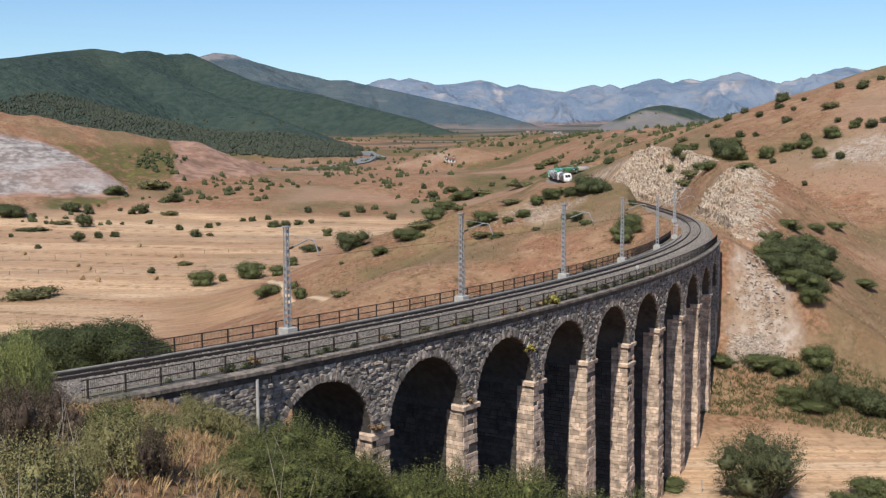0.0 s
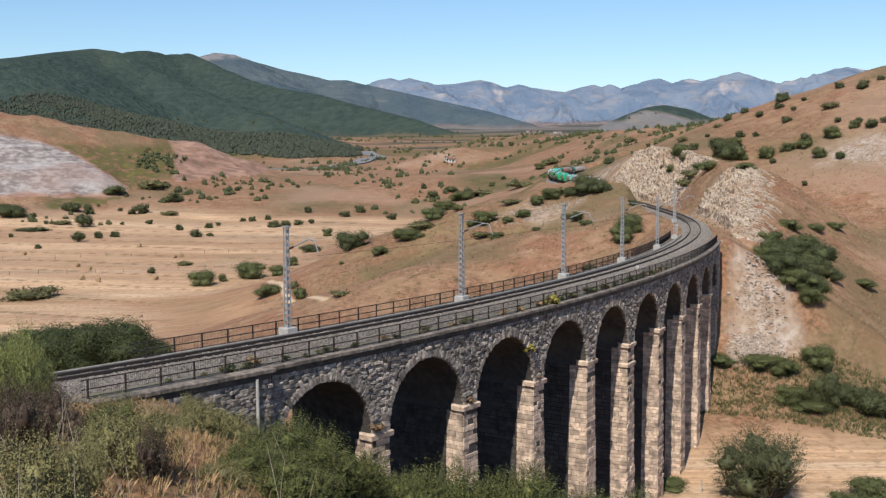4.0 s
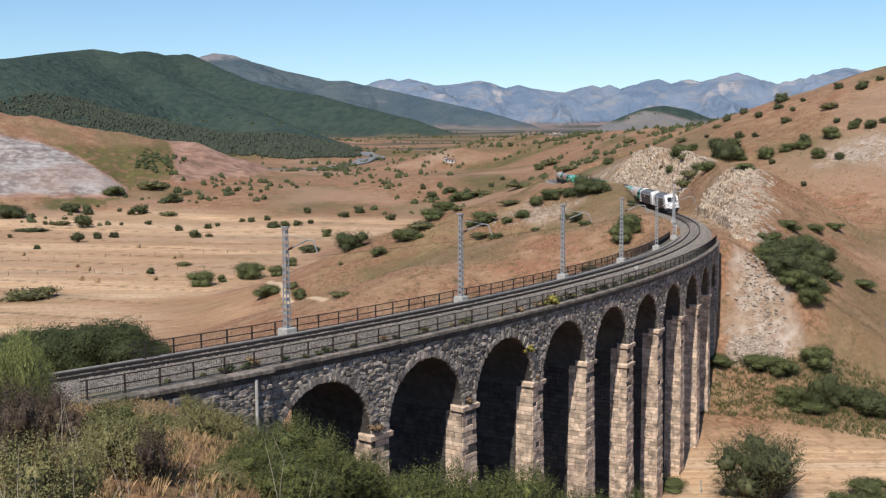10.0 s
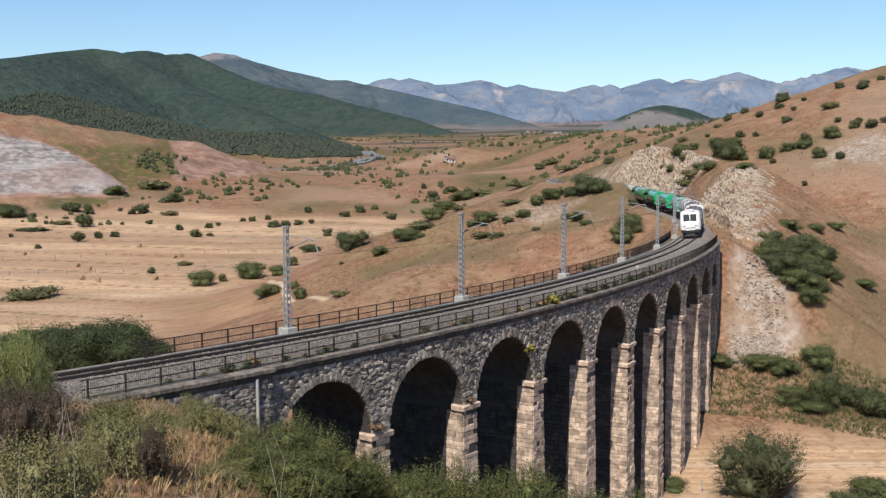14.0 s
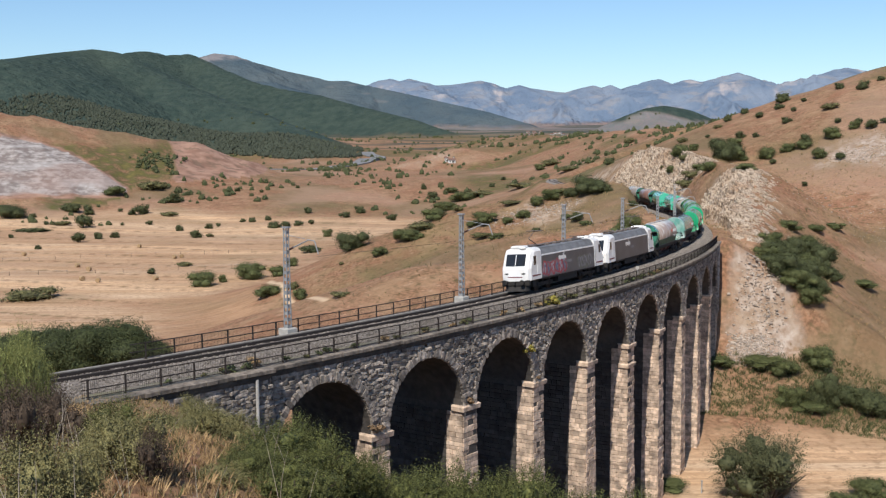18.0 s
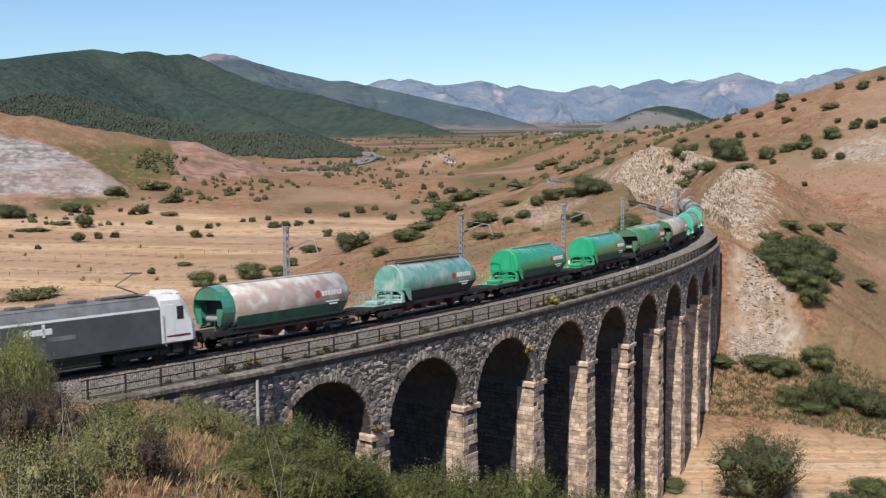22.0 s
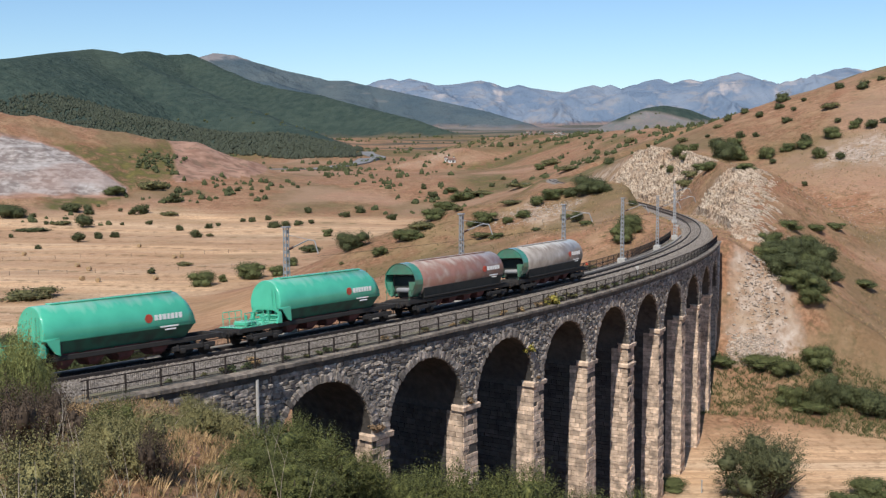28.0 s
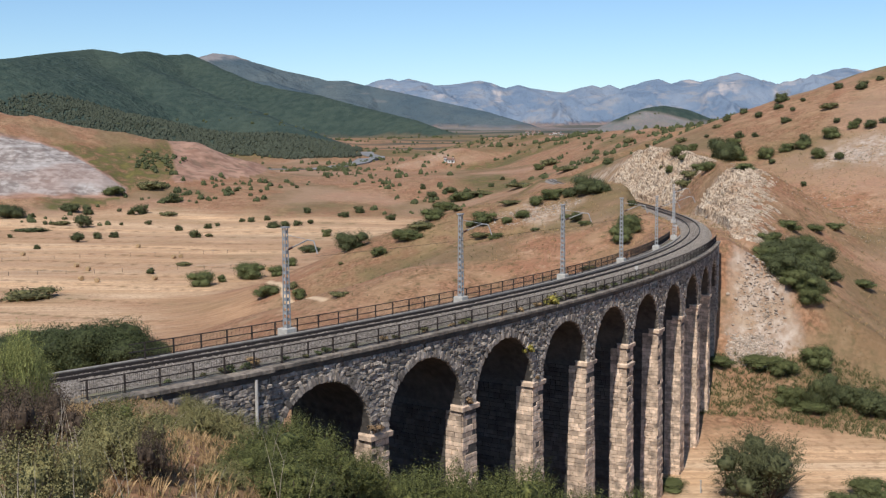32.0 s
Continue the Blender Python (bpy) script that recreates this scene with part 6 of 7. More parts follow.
for x, y, w, t in ((-70, 200, 15, .95), (-62, 198, 16, 1.0), (-56, 199, 11, 0.85), (-81, 203, 15, 0.75), (-75, 198, 12, .7)):
    grow("grove", x, y, w, t, "bushes in the valley")
for x, y, w, t in ((-54, 200, 8.7, .7), (27, 129, 6.4, .3), (46, 120, 6.3, .6), (50, 124, 6, .7)):
    grow("mid", x, y, w, t, "bushes in the valley")
for x, y, w, t in ((37, 123, 12.4, .95),):
    grow("willow", x, y, w, t, "bushes in the valley")


def grow_under(key, way, far, wide, drop):
    """A bush seen in the direction way at that distance, whose top lies at that slope below the eye."""
    name, label, category, forms, mat = KINDS[key]
    x, y = math.sin(way) * far, math.cos(way) * far
    ob = grow(key, x, y, wide, 1.0, "bushes below the viewpoint")
    top = EYE_Z - drop * y
    tall = float(np.percentile([v.co.z for v in forms[0][0].vertices], 96))
    ob.scale[2] = max(0.3 * ob.scale[0], min(2.6 * ob.scale[0], (top - ob.location.z) / tall))


for way, far, wide, drop in ((-0.150, 27, 1.7, .260), (-0.164, 25, 2.5, .278), (-0.118, 26, 2.4, .277), (-0.185, 23.5, 1.4, .288), (-0.086, 28, 1.9, .293), (-0.066, 30, 1.6, .302), (-0.138, 21, 2.0, .302),
                             (-0.045, 45, 3.5, .314), (0.008, 46, 4.5, .303), (-0.023, 43, 3.3, .318), (0.058, 47, 4.4, .316), (0.101, 49, 4.8, .326), (0.142, 51, 4.5, .334), (0.182, 53, 4.1, .34), (-0.3, 25, 1.6, .243), (-0.36, 37, 1.3, .196), (-0.38, 30, 1.2, .21), (-0.26, 40, 1.4, .255)):
    grow_under("near", way, far, wide, drop)
for way, far, wide, drop in ((-0.37, 16, 1.5, .275), (-0.335, 17, 1.0, .287), (-0.286, 21, 1.7, .254), (-0.315, 22, 1.3, .262), (-0.222, 36, 1.7, .243), (-0.231, 39, 1.2, .236), (-0.244, 33, 1.2, .256), (-0.208, 22, 1.2, .302), (-0.2, 38, 1.8, .254), (-0.185, 40, 1.6, .266)):
    grow_under("near_olive", way, far, wide, drop)
for way, far, wide, drop in ((-0.374, 40, 1.7, .178), (-0.40, 40, 2.2, .184), (-0.41, 38, 1.1, .19), (-0.362, 41, 1.4, .19)):
    grow_under("near_pale", way, far, wide, drop)
for way, far, wide, drop in ((-0.355, 26, 1.5, .228), (-0.385, 24, 1.5, .222), (-0.318, 25, 1.2, .244), (-0.268, 20.5, 0.9, .268)):
    grow_under("near_brown", way, far, wide, drop)
# the thicket below the cutting
for x, y, w, t in ((52.5, 177, 5.2, .8), (57, 188, 5.0, .7), (65, 203, 5.2, .6), (73, 213, 5.0, .5), (80, 222, 4.6, .5), (57, 169, 5.0, .85), (60, 174, 5.5, .8)):
    grow("mid", x, y, w, t, "bushes by the cutting")
trng = random.Random(8)
for k in range(40):
    u = trng.random()
    x, y = 52.5 + 13 * u + trng.uniform(-2.5, 2.5), 169 + 22 * u + trng.uniform(-4, 4)
    if x < 54 and y < 173:
        continue
    grow("big" if k % 3 else "mid", x, y, trng.uniform(3.5, 6.5), trng.uniform(0.7, 1.0), "bushes by the cutting")


def tufts(name, label, count, seed, mat, size, where, blades=9):
    """Grass and scrub too many to count, as one object: upright blades about each tuft."""
    rng = random.Random(seed)
    spots = []
    while len(spots) < count:
        spots += where(rng)
    xs, ys = np.array([p[0] for p in spots]), np.array([p[1] for p in spots])
    zs = land(xs, ys)[0]
    sh = Shape()
    for x, y, z in zip(xs, ys, zs):
        k = size * rng.uniform(0.5, 1.5)
        for _ in range(blades):
            a, lean = rng.uniform(0, 6.28), rng.uniform(0.1, 0.7)
            d = Vector((math.cos(a), math.sin(a), 0))
            e = Vector((-d.y, d.x, 0)) * k * 0.045
            b = Vector((x, y, z - 0.03)) + d * k * rng.uniform(0, 0.4)
            h = k * rng.uniform(0.6, 1.2)
            sh.add([b - e, b + e, b + d * h * lean * 0.5 + Vector((0, 0, h * 0.7)) + e * 0.6, b + d * h * lean + Vector((0, 0, h))], [(0, 1, 2), (0, 2, 3)])
    return tagged(part(name, sh, mat), label, "grass", kind="stuff")


def polar(a0, a1, r0, r1, test=None):
    def where(rng):
        a, r = rng.uniform(a0, a1), math.sqrt(rng.uniform(r0 * r0, r1 * r1))
        x, y = r * math.sin(a), r * math.cos(a)
        return [(x, y)] if test is None or test(x, y) else []
    return where


tufts("dry_grass", "tufts of straw-coloured dry grass on the near slope", 6500, 1, STRAW, 0.22, polar(-0.36, -0.13, 15, 75))
tufts("green_weeds", "green weeds among dry grass on the near slope", 2600, 2, LEAF_OLIVE, 0.2, polar(-0.42, 0.1, 14, 70, lambda x, y: x < 4 - 0.1 * y))
tufts("valley_grass", "tufts of dry grass over the slopes", 9000, 3, STRAW, 0.4, polar(-0.1, 0.42, 150, 330, lambda x, y: x > 10 and y > 153), 4)
tufts("valley_weeds", "olive weeds over the slopes", 2500, 4, LEAF_OLIVE, 0.4, polar(-0.2, 0.42, 135, 330, lambda x, y: x > -20 and y > 153 and math.hypot((x - 48) / 9, (y - 169) / 13) > 1), 6)
tufts("bankside_green", "rank green growth on the valley floor", 3500, 5, LEAF_MID, 0.5, polar(0.16, 0.42, 158, 176, lambda x, y: height(x, y) < EYE_Z - 33), 8)


def clumps(name, label, category, spots, mat, seed, leaves=14, heads=3):
    """Far shrubs or woods as one object: each a loose heap of leaf clumps. spots: x, y, width, height."""
    rng = random.Random(seed)
    zs = land(np.array([p[0] for p in spots]), np.array([p[1] for p in spots]))[0]
    sh = Shape()
    for (x, y, w, h), z in zip(spots, zs):
        # a few uneven heads, and loose sprays about them
        for k in range(heads):
            a, d = rng.uniform(0, 6.28), (w * rng.uniform(0.12, 0.32) if heads > 1 else 0.0)
            cx, cy, r = x + d * math.cos(a), y + d * math.sin(a), w * rng.uniform(0.22, 0.36) if heads > 1 else w * 0.5
            top = h * rng.uniform(0.6, 1.0)
            n, tops = 6, ((0.0, 0.9), (0.35, 1.0), (0.7, 0.72), (1.0, 0.1))
            ring = []
            for e, q in tops:
                for i in range(n):
                    b = 2 * math.pi * (i + 0.5 * e) / n
                    m = r * q * rng.uniform(0.7, 1.25)
                    ring.append(Vector((cx + m * math.cos(b), cy + m * math.sin(b), z - 0.1 + top * e * rng.uniform(0.9, 1.1))))
            sh.add(ring, [(j * n + i, j * n + (i + 1) % n, (j + 1) * n + (i + 1) % n, (j + 1) * n + i) for j in range(3) for i in range(n)])
        for _ in range(leaves):
            a, zc = rng.uniform(0, 6.28), rng.random()
            k = w * 0.5 * math.sqrt(1.02 - zc * zc)
            v = Vector((math.cos(a), math.sin(a), 0))
            p = Vector((x, y, z + zc * h)) + v * k * rng.uniform(0.75, 1.1)
            n = (v + Vector((rng.uniform(-0.5, 0.5), rng.uniform(-0.5, 0.5), zc + 0.3))).normalized()
            t = n.orthogonal().normalized()
            u = n.cross(t)
            q = w * rng.uniform(0.07, 0.14)
            sh.add([p - t * q, p - u * q, p + t * q, p + u * q], [(0, 1, 2, 3)])
    return tagged(part(name, sh, mat), label, category, kind="stuff")


def scatter(count, seed, a0, a1, r0, r1, w0, w1, test):
    rng = random.Random(seed)
    spots = []
    while len(spots) < count:
        n = count * 3
        a = np.array([rng.uniform(a0, a1) for _ in range(n)])
        r = np.exp(np.array([rng.uniform(math.log(r0), math.log(r1)) for _ in range(n)]))
        x, y = r * np.sin(a), r * np.cos(a)
        keep = test(x, y)
        for i in np.nonzero(keep)[0]:
            w = rng.uniform(w0, w1)
            spots.append((x[i], y[i], w, w * rng.uniform(0.6, 0.9)))
    return spots[:count]


def on_grazing(x, y):
    z, w = natural(x, y)
    return (waves(x, y, 60, 21.0) > 0.15) & (z < 40) & (w["quarry"] < w["floor"] + 1.5) & ~((y > 260) & (y < 520) & (x < -20)) & (y > 480)


def on_forest(x, y):
    z, w = natural(x, y)
    return (w["fc"] > w["floor"] + 4) & (w["fc"] > w["fa"] - 6) & (waves(x, y, 300, 22.0) > -0.8)


def on_hedges(x, y):
    return (np.abs(waves(x, y, 160, 23.0)) < 0.09) & (natural(x, y)[0] < 60)


quarry_rng = random.Random(38)
brush = [(-176 + quarry_rng.gauss(0, 9), 686 + quarry_rng.uniform(-26, 14), quarry_rng.uniform(1.5, 5), quarry_rng.uniform(1.2, 3)) for _ in range(60)]
clumps("quarry_brush", "dark brush on the green bench beside the quarry", "scrub", brush, LEAF_DARK, 39, 12, 3)
clumps("far_scrub", "small dark shrubs dotted over the grazing land", "scrub", scatter(900, 31, -0.42, 0.42, 330, 1250, 1.4, 4.4, on_grazing), LEAF_DARK, 32, 14, 4)
clumps("far_hedges", "lines of dark trees between distant fields", "trees", scatter(1100, 33, -0.4, 0.3, 900, 2500, 3, 6.5, on_hedges), LEAF_DARK, 34, 6, 3)
pines = [(x, y, w, w * 1.1) for x, y, w, h in scatter(12000, 35, -0.42, 0.05, 1120, 2150, 3.2, 6.2, on_forest)]
clumps("pine_woods", "dark green pine woods on the far hills", "trees", pines, LEAF_PINE, 36, 1, 1)


# ---- pale rubble of the scree ----
srng = random.Random(71)
scree_stones = Shape()
for k in range(4200):
    a, d = srng.uniform(0, 6.28), srng.random() ** 0.6
    cx, cy, rx, ry = srng.choice(((48.5, 168, 4.5, 4.5), (50.5, 169.5, 3, 5), (47, 165.5, 3.5, 3), (48, 166, 4, 4), (111, 289, 8, 6), (22, 256, 11, 7), (22, 256, 8, 5), (86, 248, 22, 26)))
    x, y = cx + rx * d * math.cos(a), cy + ry * d * math.sin(a)
    q = srng.uniform(0.08, 0.28) * (2.0 if srng.random() < 0.12 else 1)
    scree_stones.block((q, q * srng.uniform(0.6, 1), q * srng.uniform(0.4, 0.8)), Matrix.Translation((x, y, 0)) @ Matrix.Rotation(srng.uniform(0, 3), 4, "Z") @ Matrix.Rotation(srng.uniform(-0.4, 0.4), 4, "X"), q * 0.2)
xs = np.array([v.x for v in scree_stones.v])
ys = np.array([v.y for v in scree_stones.v])
zs = land(xs.reshape(-1, 16).mean(1), ys.reshape(-1, 16).mean(1))[0].repeat(16)
for v, z in zip(scree_stones.v, zs):
    v.z += z + 0.02
SCREE = material("pale scree", (0.52, 0.44, 0.37), (0.34, 0.275, 0.22), 2, 0.95, island=0.3)
tagged(part("scree_stones", scree_stones, SCREE), "pale loose rubble on the slope", "rubble", kind="stuff")

# ---- hay bales on the stubble ----
HAY = material("old hay", (0.50, 0.36, 0.20), (0.36, 0.24, 0.13), 3, 0.95, bump=0.05, bump_scale=7)
brng_ = random.Random(61)
for x, y in ((-113, 346), (-102, 320), (-108, 324), (-86, 324), (-94, 380), (-92, 382), (-116, 415), (-55, 342), (-152, 394), (-120, 356)):
    b = thing("hay_bale", "round bale of pale hay on the stubble", "hay bale", "bales on the stubble")
    b.matrix_basis = Matrix.Translation((x, y, height(x, y))) @ Matrix.Rotation(brng_.uniform(0, 3), 4, "Z")
    n = 18
    rings = [[(xx, r * math.cos(2 * math.pi * k / n), 0.72 + r * math.sin(2 * math.pi * k / n)) for k in range(n)] for xx, r in ((-0.65, 0.66), (-0.58, 0.74), (0.58, 0.74), (0.65, 0.66))]
    part("roll", Shape().loft(rings), HAY, b)

# ---- wire fences across the fields: posts ----
for x0, y0, x1, y1, n in ((-150, 330, -60, 352, 12), (-160, 372, -70, 398, 12)):
    f = thing("field_fence", "grey wooden post and wire fence across stubble", "fence")
    pm = Shape().rod((0, 0, -0.2), (0, 0, 1.4), 0.07, 6).mesh("post")
    last = None
    for k in range(n):
        x, y = x0 + (x1 - x0) * k / (n - 1), y0 + (y1 - y0) * k / (n - 1)
        p = Vector((x, y, height(x, y)))
        part("post", pm, BARK, f, m=Matrix.Translation(p))
        if last:
            part("wire", Shape().rod(last + Vector((0, 0, 1.2)), p + Vector((0, 0, 1.2)), 0.012, 4), GALV, f)
        last = p

# ---- the small white farmhouse ----
LIME = material("limewashed wall", (0.80, 0.79, 0.76), (0.72, 0.70, 0.67), 0.5, 0.85)
TILE = material("clay roof tiles", (0.25, 0.14, 0.10), (0.18, 0.10, 0.075), 1.0, 0.85)


def house(x, y, w, d, h, turn, label, wall=None, name="farmhouse"):
    hs = thing(name, label, "house", m=Matrix.Translation((x, y, height(x, y) - 0.4)) @ Matrix.Rotation(turn, 4, "Z"))
    wall = wall or LIME
    gable = [(-w / 2, -d / 2, 0), (w / 2, -d / 2, 0), (w / 2, d / 2, 0), (-w / 2, d / 2, 0), (-w / 2, -d / 2, h), (w / 2, -d / 2, h), (w / 2, d / 2, h), (-w / 2, d / 2, h), (-w / 2, 0, h + d * 0.27), (w / 2, 0, h + d * 0.27)]
    part("wall", Shape().add([Vector(p) for p in gable], [(0, 1, 5, 4), (2, 3, 7, 6), (1, 2, 6, 9, 5), (3, 0, 4, 8, 7), (0, 3, 2, 1)]), wall, hs)
    for sg in (1, -1):
        a = [(-w / 2 - 0.4, sg * (d / 2 + 0.4), h - 0.2), (w / 2 + 0.4, sg * (d / 2 + 0.4), h - 0.2), (w / 2 + 0.4, 0, h + d * 0.27 + 0.1), (-w / 2 - 0.4, 0, h + d * 0.27 + 0.1)]
        part("roof", Shape().loft([[Vector(p) for p in a], [Vector(p) + Vector((0, 0, 0.18)) for p in a]]), TILE, hs)
    for k in range(max(2, int(w / 3))):
        xx = -w / 2 + (k + 0.5) * w / max(2, int(w / 3))
        win = part("window", Shape().block((0.9, 0.08, 1.1), pose(xx, -d / 2 - 0.02, h * 0.55), 0.02), GLASS, hs)
        part("sill", Shape().block((1.1, 0.16, 0.08), pose(xx, -d / 2 - 0.06, h * 0.55 - 0.6), 0.02), CONCRETE, win)
    part("door", Shape().block((1.0, 0.08, 2.0), pose(w * 0.12, -d / 2 - 0.02, 1.1), 0.02), BARK, hs)
    part("chimney", Shape().block((0.6, 0.6, 1.2), pose(w * 0.3, 0, h + d * 0.27 + 0.3), 0.03), wall, hs)
    return hs


house(8, 935, 6, 4.5, 2.8, 0.1, "small white farmhouse with gabled roof")
house(3.5, 938, 3, 3, 3.8, 0.1, "narrow white outbuilding beside the farmhouse", name="outbuilding")
village = random.Random(91)
for k in range(14):
    a, r = village.uniform(0.07, 0.11), village.uniform(2300, 2700)
    house(r * math.sin(a), r * math.cos(a), village.uniform(6, 9), village.uniform(5, 6), village.uniform(2.5, 3.5), village.uniform(-0.6, 0.6), "distant village house with tiled roof", CONCRETE if k % 4 else LIME, "village_house")

# ---- the highway in the valley ----
way = [(-190, 955), (-135, 985), (-104, 1040), (-84, 1130), (-74, 1240), (-78, 1340), (-100, 1440)]
edges = []
for k in range(61):
    f = k / 60 * (len(way) - 1)
    i = min(int(f), len(way) - 2)
    u = f - i
    u = u * u * (3 - 2 * u) * 0.4 + u * 0.6
    (x0, y0), (x1, y1) = way[i], way[i + 1]
    x, y = x0 + (x1 - x0) * u, y0 + (y1 - y0) * u
    d = Vector((-(y1 - y0), x1 - x0, 0)).normalized() * 9
    z = max(height(x + q * d.x, y + q * d.y) for q in (-1, 0, 1)) + 0.6
    edges.append([(x - d.x, y - d.y, z - 6), (x - d.x, y - d.y, z), (x + d.x, y + d.y, z), (x + d.x, y + d.y, z - 6)])
ROAD = material("pale worn asphalt", (0.26, 0.26, 0.26), (0.19, 0.19, 0.19), 0.05, 0.9)
tagged(part("road", Shape().loft([[Vector(p) for p in e] for e in edges]), ROAD), "pale grey highway winding through the valley", "road", kind="structure")

# ---- weeds on the viaduct ----
LEAF_YELLOW = leaf_material("yellowing weeds", (0.30, 0.25, 0.05), (0.18, 0.16, 0.04))


LEAF_RUSSET = leaf_material("dry russet weeds", (0.26, 0.17, 0.10), (0.15, 0.10, 0.055))


def weed(s, l, h, w, mat, key="tuft"):
    crown = KINDS[key][3][turn_rng.randrange(3)][0].copy()
    crown.materials.clear()
    ob = thing("weed_tuft", "yellow-green weed rooted in the masonry" if mat is LEAF_YELLOW else "green weed growing beside the railing", "weed", "weeds on the viaduct", m=stand(s, l, h))
    ob.scale = (w / 1.75, w / 1.75, w / 1.75)
    part("leaves", crown, mat, ob)


for s, l, h, w, mat in ((79.0, 4.0, -0.72, 1.7, LEAF_YELLOW), (83.9, 4.35, -4.3, 1.3, LEAF_YELLOW), (104.9, 4.2, -7.1, 1.3, LEAF_RUSSET), (103.9, 4.0, -7.1, 1.0, LEAF_RUSSET), (93.4, 4.3, -7.05, 1.1, LEAF_RUSSET), (82.5, 4.3, -7.0, 0.8, LEAF_RUSSET)):
    weed(s, l, h, w, mat)
wrng = random.Random(44)
for k in range(74):
    weed(wrng.uniform(45, 122), wrng.uniform(3.2, 3.85), -0.74, wrng.uniform(0.4, 1.1), (LEAF_PALE, LEAF_OLIVE, LEAF_PALE, STRAW)[k % 4])
tw = thing("dead_stalks", "bleached dead stalks above the bushes", "stalks", kind="stuff")
tw_rng = random.Random(45)
stalks = Shape()
for k in range(70):
    a, r = (tw_rng.uniform(-0.42, -0.32) if k % 2 else tw_rng.uniform(-0.42, -0.1)), tw_rng.uniform(13, 30)
    x, y = r * math.sin(a), r * math.cos(a)
    p = Vector((x, y, height(x, y)))
    lean, bow = Vector((tw_rng.uniform(-0.35, 0.35), tw_rng.uniform(-0.3, 0.3), tw_rng.uniform(0.8, 1.7))), tw_rng.uniform(-0.3, 0.3)
    last = p
    for j in range(1, 6):
        u = j / 5
        q = p + lean * u + Vector((bow * u * u, 0, -0.12 * u * u))
        stalks.rod(last, q, 0.010 - 0.0014 * j, 4, 0.009 - 0.0014 * j)
        last = q
part("stalk_cluster", stalks, DEAD, tw)

# ---- the masonry, stone by stone ----
def stone_meshes(seed, count=6):
    """Rough stones about one metre in each direction, to be scaled."""
    rng = random.Random(seed)
    out = []
    for _ in range(count):
        sh = Shape().block((1, 1, 1), None, 0.13)
        sh.v = [Vector((v.x + rng.uniform(-0.07, 0.07), v.y + rng.uniform(-0.1, 0.1), v.z + rng.uniform(-0.08, 0.08))) for v in sh.v]
        out.append(sh)
    return out


ROUGH = stone_meshes(11)
ROUGH_MESH = [sh.mesh("stone") for sh in ROUGH]
ASHLAR_MESH = [Shape().block((1, 1, 1), None, 0.06).mesh("block")]


def set_stone(joined, parent, name, mats, m, size, rng, as_part, meshes=ROUGH_MESH, shapes=ROUGH):
    """One stone of that size at m, as an object of its own or joined to the rest."""
    k = rng.randrange(len(meshes))
    full = m @ Matrix.Diagonal((*size, 1))
    if as_part:
        me = meshes[k]
        if not me.materials:
            me.materials.append(mats[0])
        ob = new(name, me)
        ob.parent = parent
        ob.matrix_basis = full
    else:
        joined.add([full @ v for v in shapes[k].v], shapes[k].f)


def in_ring(s, h, reach):
    for i in range(ARCHES):
        d = math.hypot(s - bay_mid(i), max(0.0, h - SPRING))
        if h > SPRING - 0.6 and d < SPAN + reach and (h >= SPRING or abs(s - bay_mid(i)) < SPAN):
            return True
        if h <= SPRING and abs(s - bay_mid(i)) < SPAN + 0.0:
            return True
    return False


# voussoirs round each arch
vrng = random.Random(21)
for i in range(ARCHES):
    n = 43
    for k in range(n):
        a = math.pi * (k + 0.5) / n
        depth = vrng.uniform(0.45, 0.95)
        rad = SPAN + depth / 2 + 0.01
        s, h = bay_mid(i) + rad * math.cos(a), SPRING + rad * math.sin(a)
        m = stand(s, OUT_L + 0.02 + vrng.uniform(-0.05, 0.05), h) @ Matrix.Rotation(-(a - math.pi / 2), 4, "Y")
        set_stone(None, viaduct, "voussoir", (STONE_P,), m @ Matrix.Rotation(vrng.uniform(-0.03, 0.03), 4, "Y"), (SPAN * math.pi / n * 1.02, 0.34, depth), vrng, True)

# rubble of the outer wall
GROUND_AT = {k: height(*at(k, OUT_L, 0)[:2]) - float(rail_z(k)) for k in range(-2, 128)}
rubble = Shape()
rrng = random.Random(22)
count = 0
h = TOP - 0.42
while h > -11.5:
    course = rrng.uniform(0.17, 0.31)
    s = NEAR_END + 2.5 + rrng.uniform(0, 0.4)
    while s > FAR_END - 2.5:
        w = rrng.uniform(0.26, 0.75)
        sc, hc = s - w / 2, h - course / 2 + rrng.uniform(-0.04, 0.04)
        low = SPRING - 0.2 if FAR_END + 3.8 < sc < bay_mid(0) + SPAN else -11.5
        if hc > low and not in_ring(sc, hc, 0.66) and hc > GROUND_AT[round(sc)] - 0.4:
            out = OUT_L + (0.5 if sc > 115 else 0.0) + rrng.uniform(-0.12, 0.05)
            count += 1
            near = sc > 101 and hc > -3.6
            set_stone(rubble, viaduct, "stone", (STONE_P,), stand(sc, out, hc) @ Matrix.Rotation(rrng.uniform(-0.09, 0.09), 4, "Y") @ Matrix.Rotation(rrng.uniform(-0.22, 0.22), 4, "Z") @ Matrix.Rotation(rrng.uniform(-0.2, 0.2), 4, "X"),
                      (w * 1.02, rrng.uniform(0.24, 0.4), course * 1.03), rrng, near)
        s -= w
    h -= course
tagged(part("rubble_masonry", rubble, STONE, viaduct), kind="stuff")

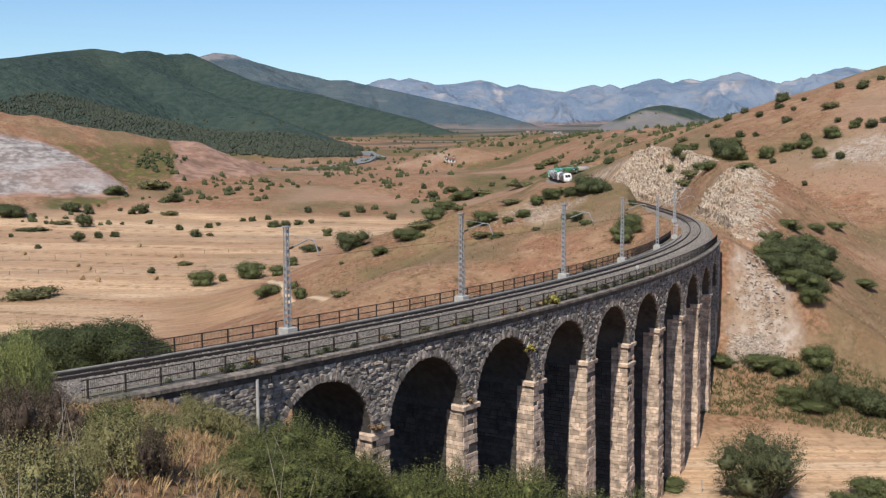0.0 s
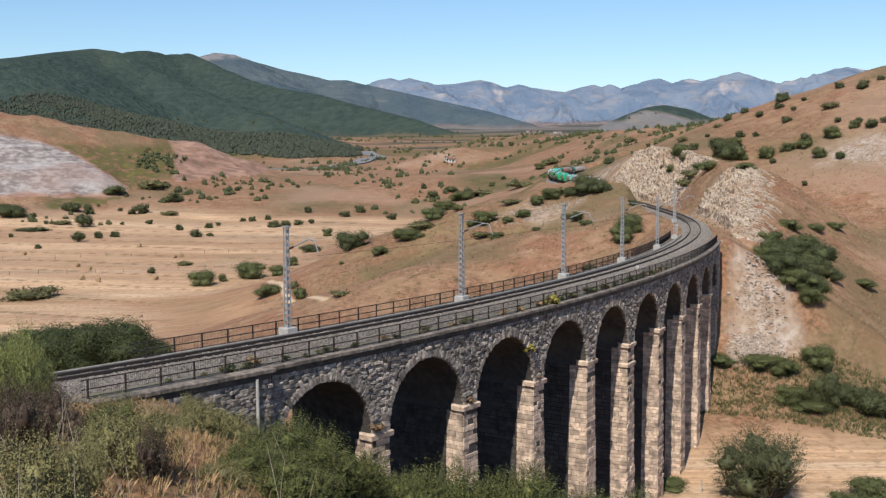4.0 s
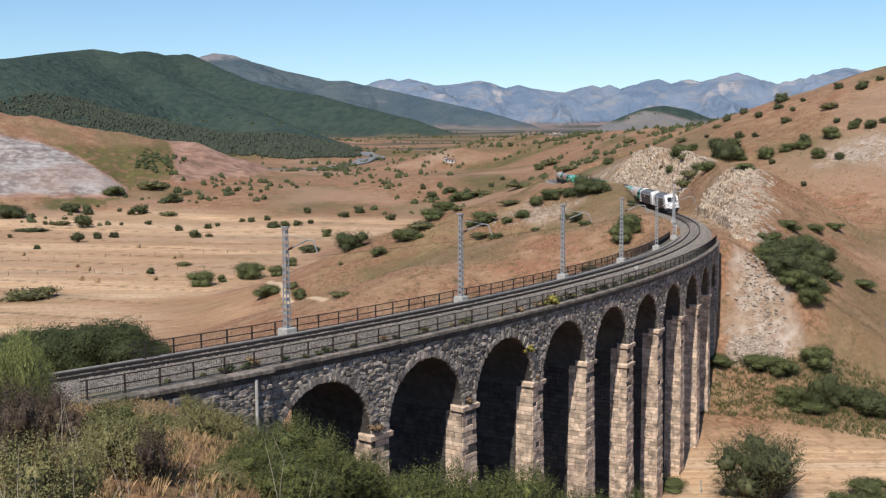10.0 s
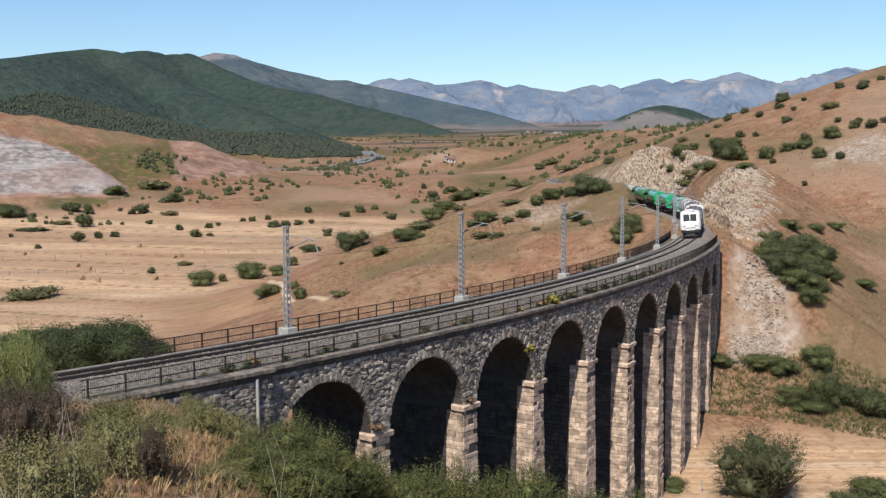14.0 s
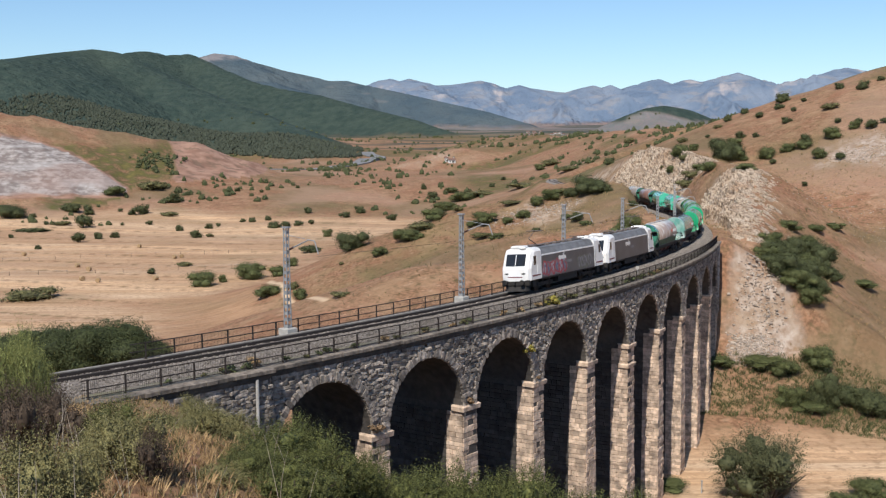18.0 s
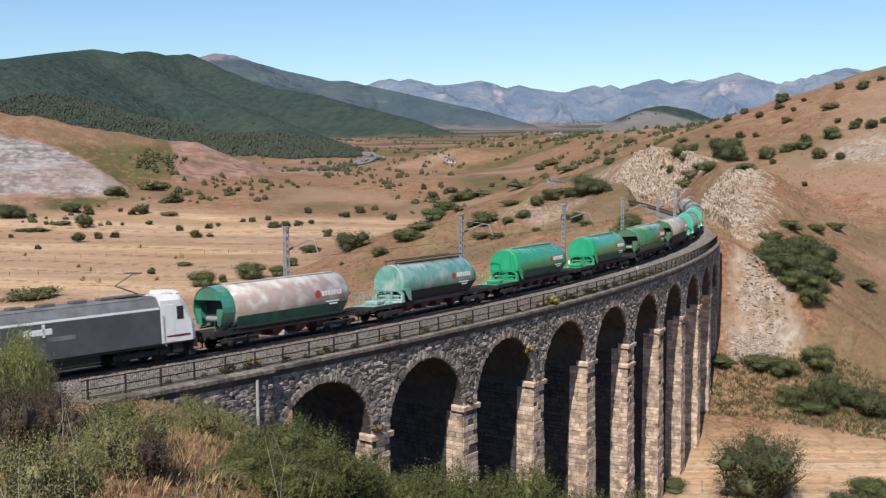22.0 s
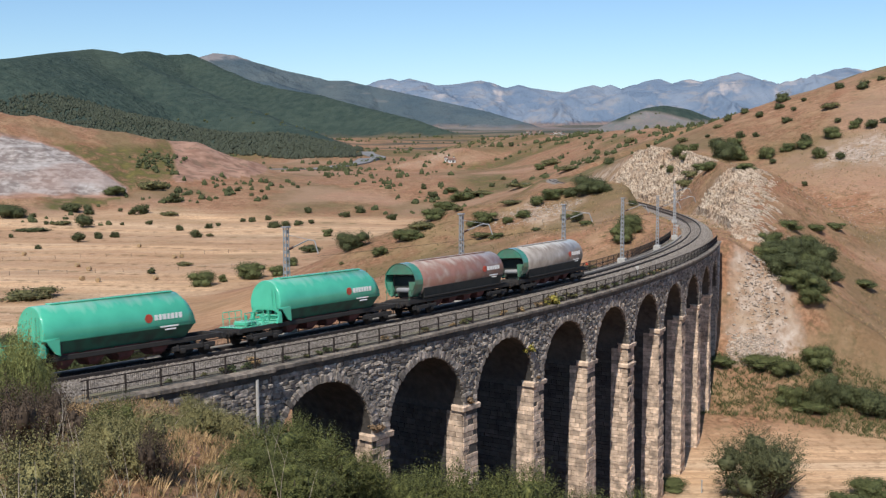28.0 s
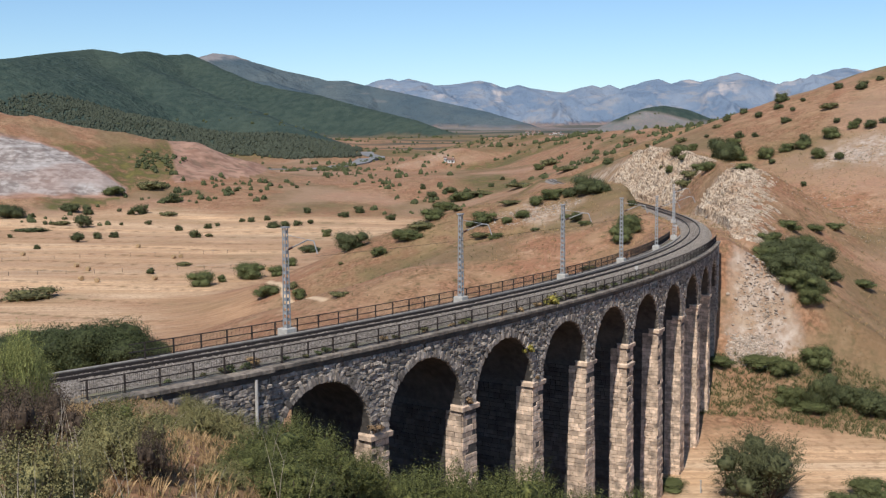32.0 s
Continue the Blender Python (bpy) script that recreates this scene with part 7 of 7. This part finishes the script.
# squared blocks of the piers
blocks = {}
brng = random.Random(23)
plain = [Shape().block((1, 1, 1), None, 0.06)]
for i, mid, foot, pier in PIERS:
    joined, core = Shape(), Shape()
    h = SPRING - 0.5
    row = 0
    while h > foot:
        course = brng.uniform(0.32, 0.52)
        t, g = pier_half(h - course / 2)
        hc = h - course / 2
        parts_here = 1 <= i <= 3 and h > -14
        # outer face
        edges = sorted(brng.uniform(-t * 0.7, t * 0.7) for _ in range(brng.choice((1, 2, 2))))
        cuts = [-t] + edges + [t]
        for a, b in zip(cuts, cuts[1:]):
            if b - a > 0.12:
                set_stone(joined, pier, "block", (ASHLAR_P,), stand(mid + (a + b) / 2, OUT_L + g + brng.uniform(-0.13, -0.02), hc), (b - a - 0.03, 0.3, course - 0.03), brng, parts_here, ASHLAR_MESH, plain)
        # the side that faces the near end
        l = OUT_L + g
        # pale blocks end about where sunlight does; beyond, shade is in the colour
        lit_edge = OUT_L - (1.55 if i < 3 else 1.75)
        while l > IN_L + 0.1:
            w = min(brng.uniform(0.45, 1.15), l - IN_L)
            if l - w < lit_edge + 0.2 and l > lit_edge + 0.01:
                w = l - lit_edge
            set_stone(joined if l > lit_edge + 0.01 else core, pier, "block", (ASHLAR_P,), stand(mid + t + brng.uniform(-0.13, -0.07), l - w / 2, hc), (0.3, w - 0.03, course - 0.03), brng, parts_here and l > lit_edge + 0.01, ASHLAR_MESH, plain)
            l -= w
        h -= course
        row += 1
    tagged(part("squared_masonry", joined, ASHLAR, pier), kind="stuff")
    tagged(part("inner_masonry", core, SHADE_STONE, pier, "inner masonry coloured dark for shade"), kind="stuff")

# coping stones of the outer parapet
coping_mesh = Shape().block((1, 1, 1), None, 0.1).mesh("coping_stone")
crng = random.Random(24)
s = NEAR_END + 6
while s > FAR_END - 3:
    w = crng.uniform(0.8, 1.3)
    set_stone(None, viaduct, "coping_stone", (COPING,), stand(s - w / 2, OUT_L - 0.15 + (0.5 if s - w / 2 > 115 else 0.0) + crng.uniform(-0.04, 0.04), -0.83 + crng.uniform(-0.015, 0.015)), (w * 0.99, 1.05, 0.27), crng, True, [coping_mesh], None)
    s -= w


# ---- what moves ----
def motions():
    """The train runs over the viaduct from the far straight to the near end."""
    for vehicle, behind, pivot in VEHICLES:
        rows = []
        for i in range(65):
            t = i * 0.5
            mid = lead(t) - behind
            a, b = at(mid + pivot), at(mid - pivot)
            d = a - b
            m = Matrix.Translation((a + b) / 2) @ Matrix.Rotation(math.atan2(d.y, d.x), 4, "Z") @ Matrix.Rotation(-math.atan2(d.z, math.hypot(d.x, d.y)), 4, "Y") @ Matrix.Rotation(CANT, 4, "X")
            rows.append((t, m))
        walk(vehicle, rows)


CANT = math.atan2(0.12, 1.668)
motions()
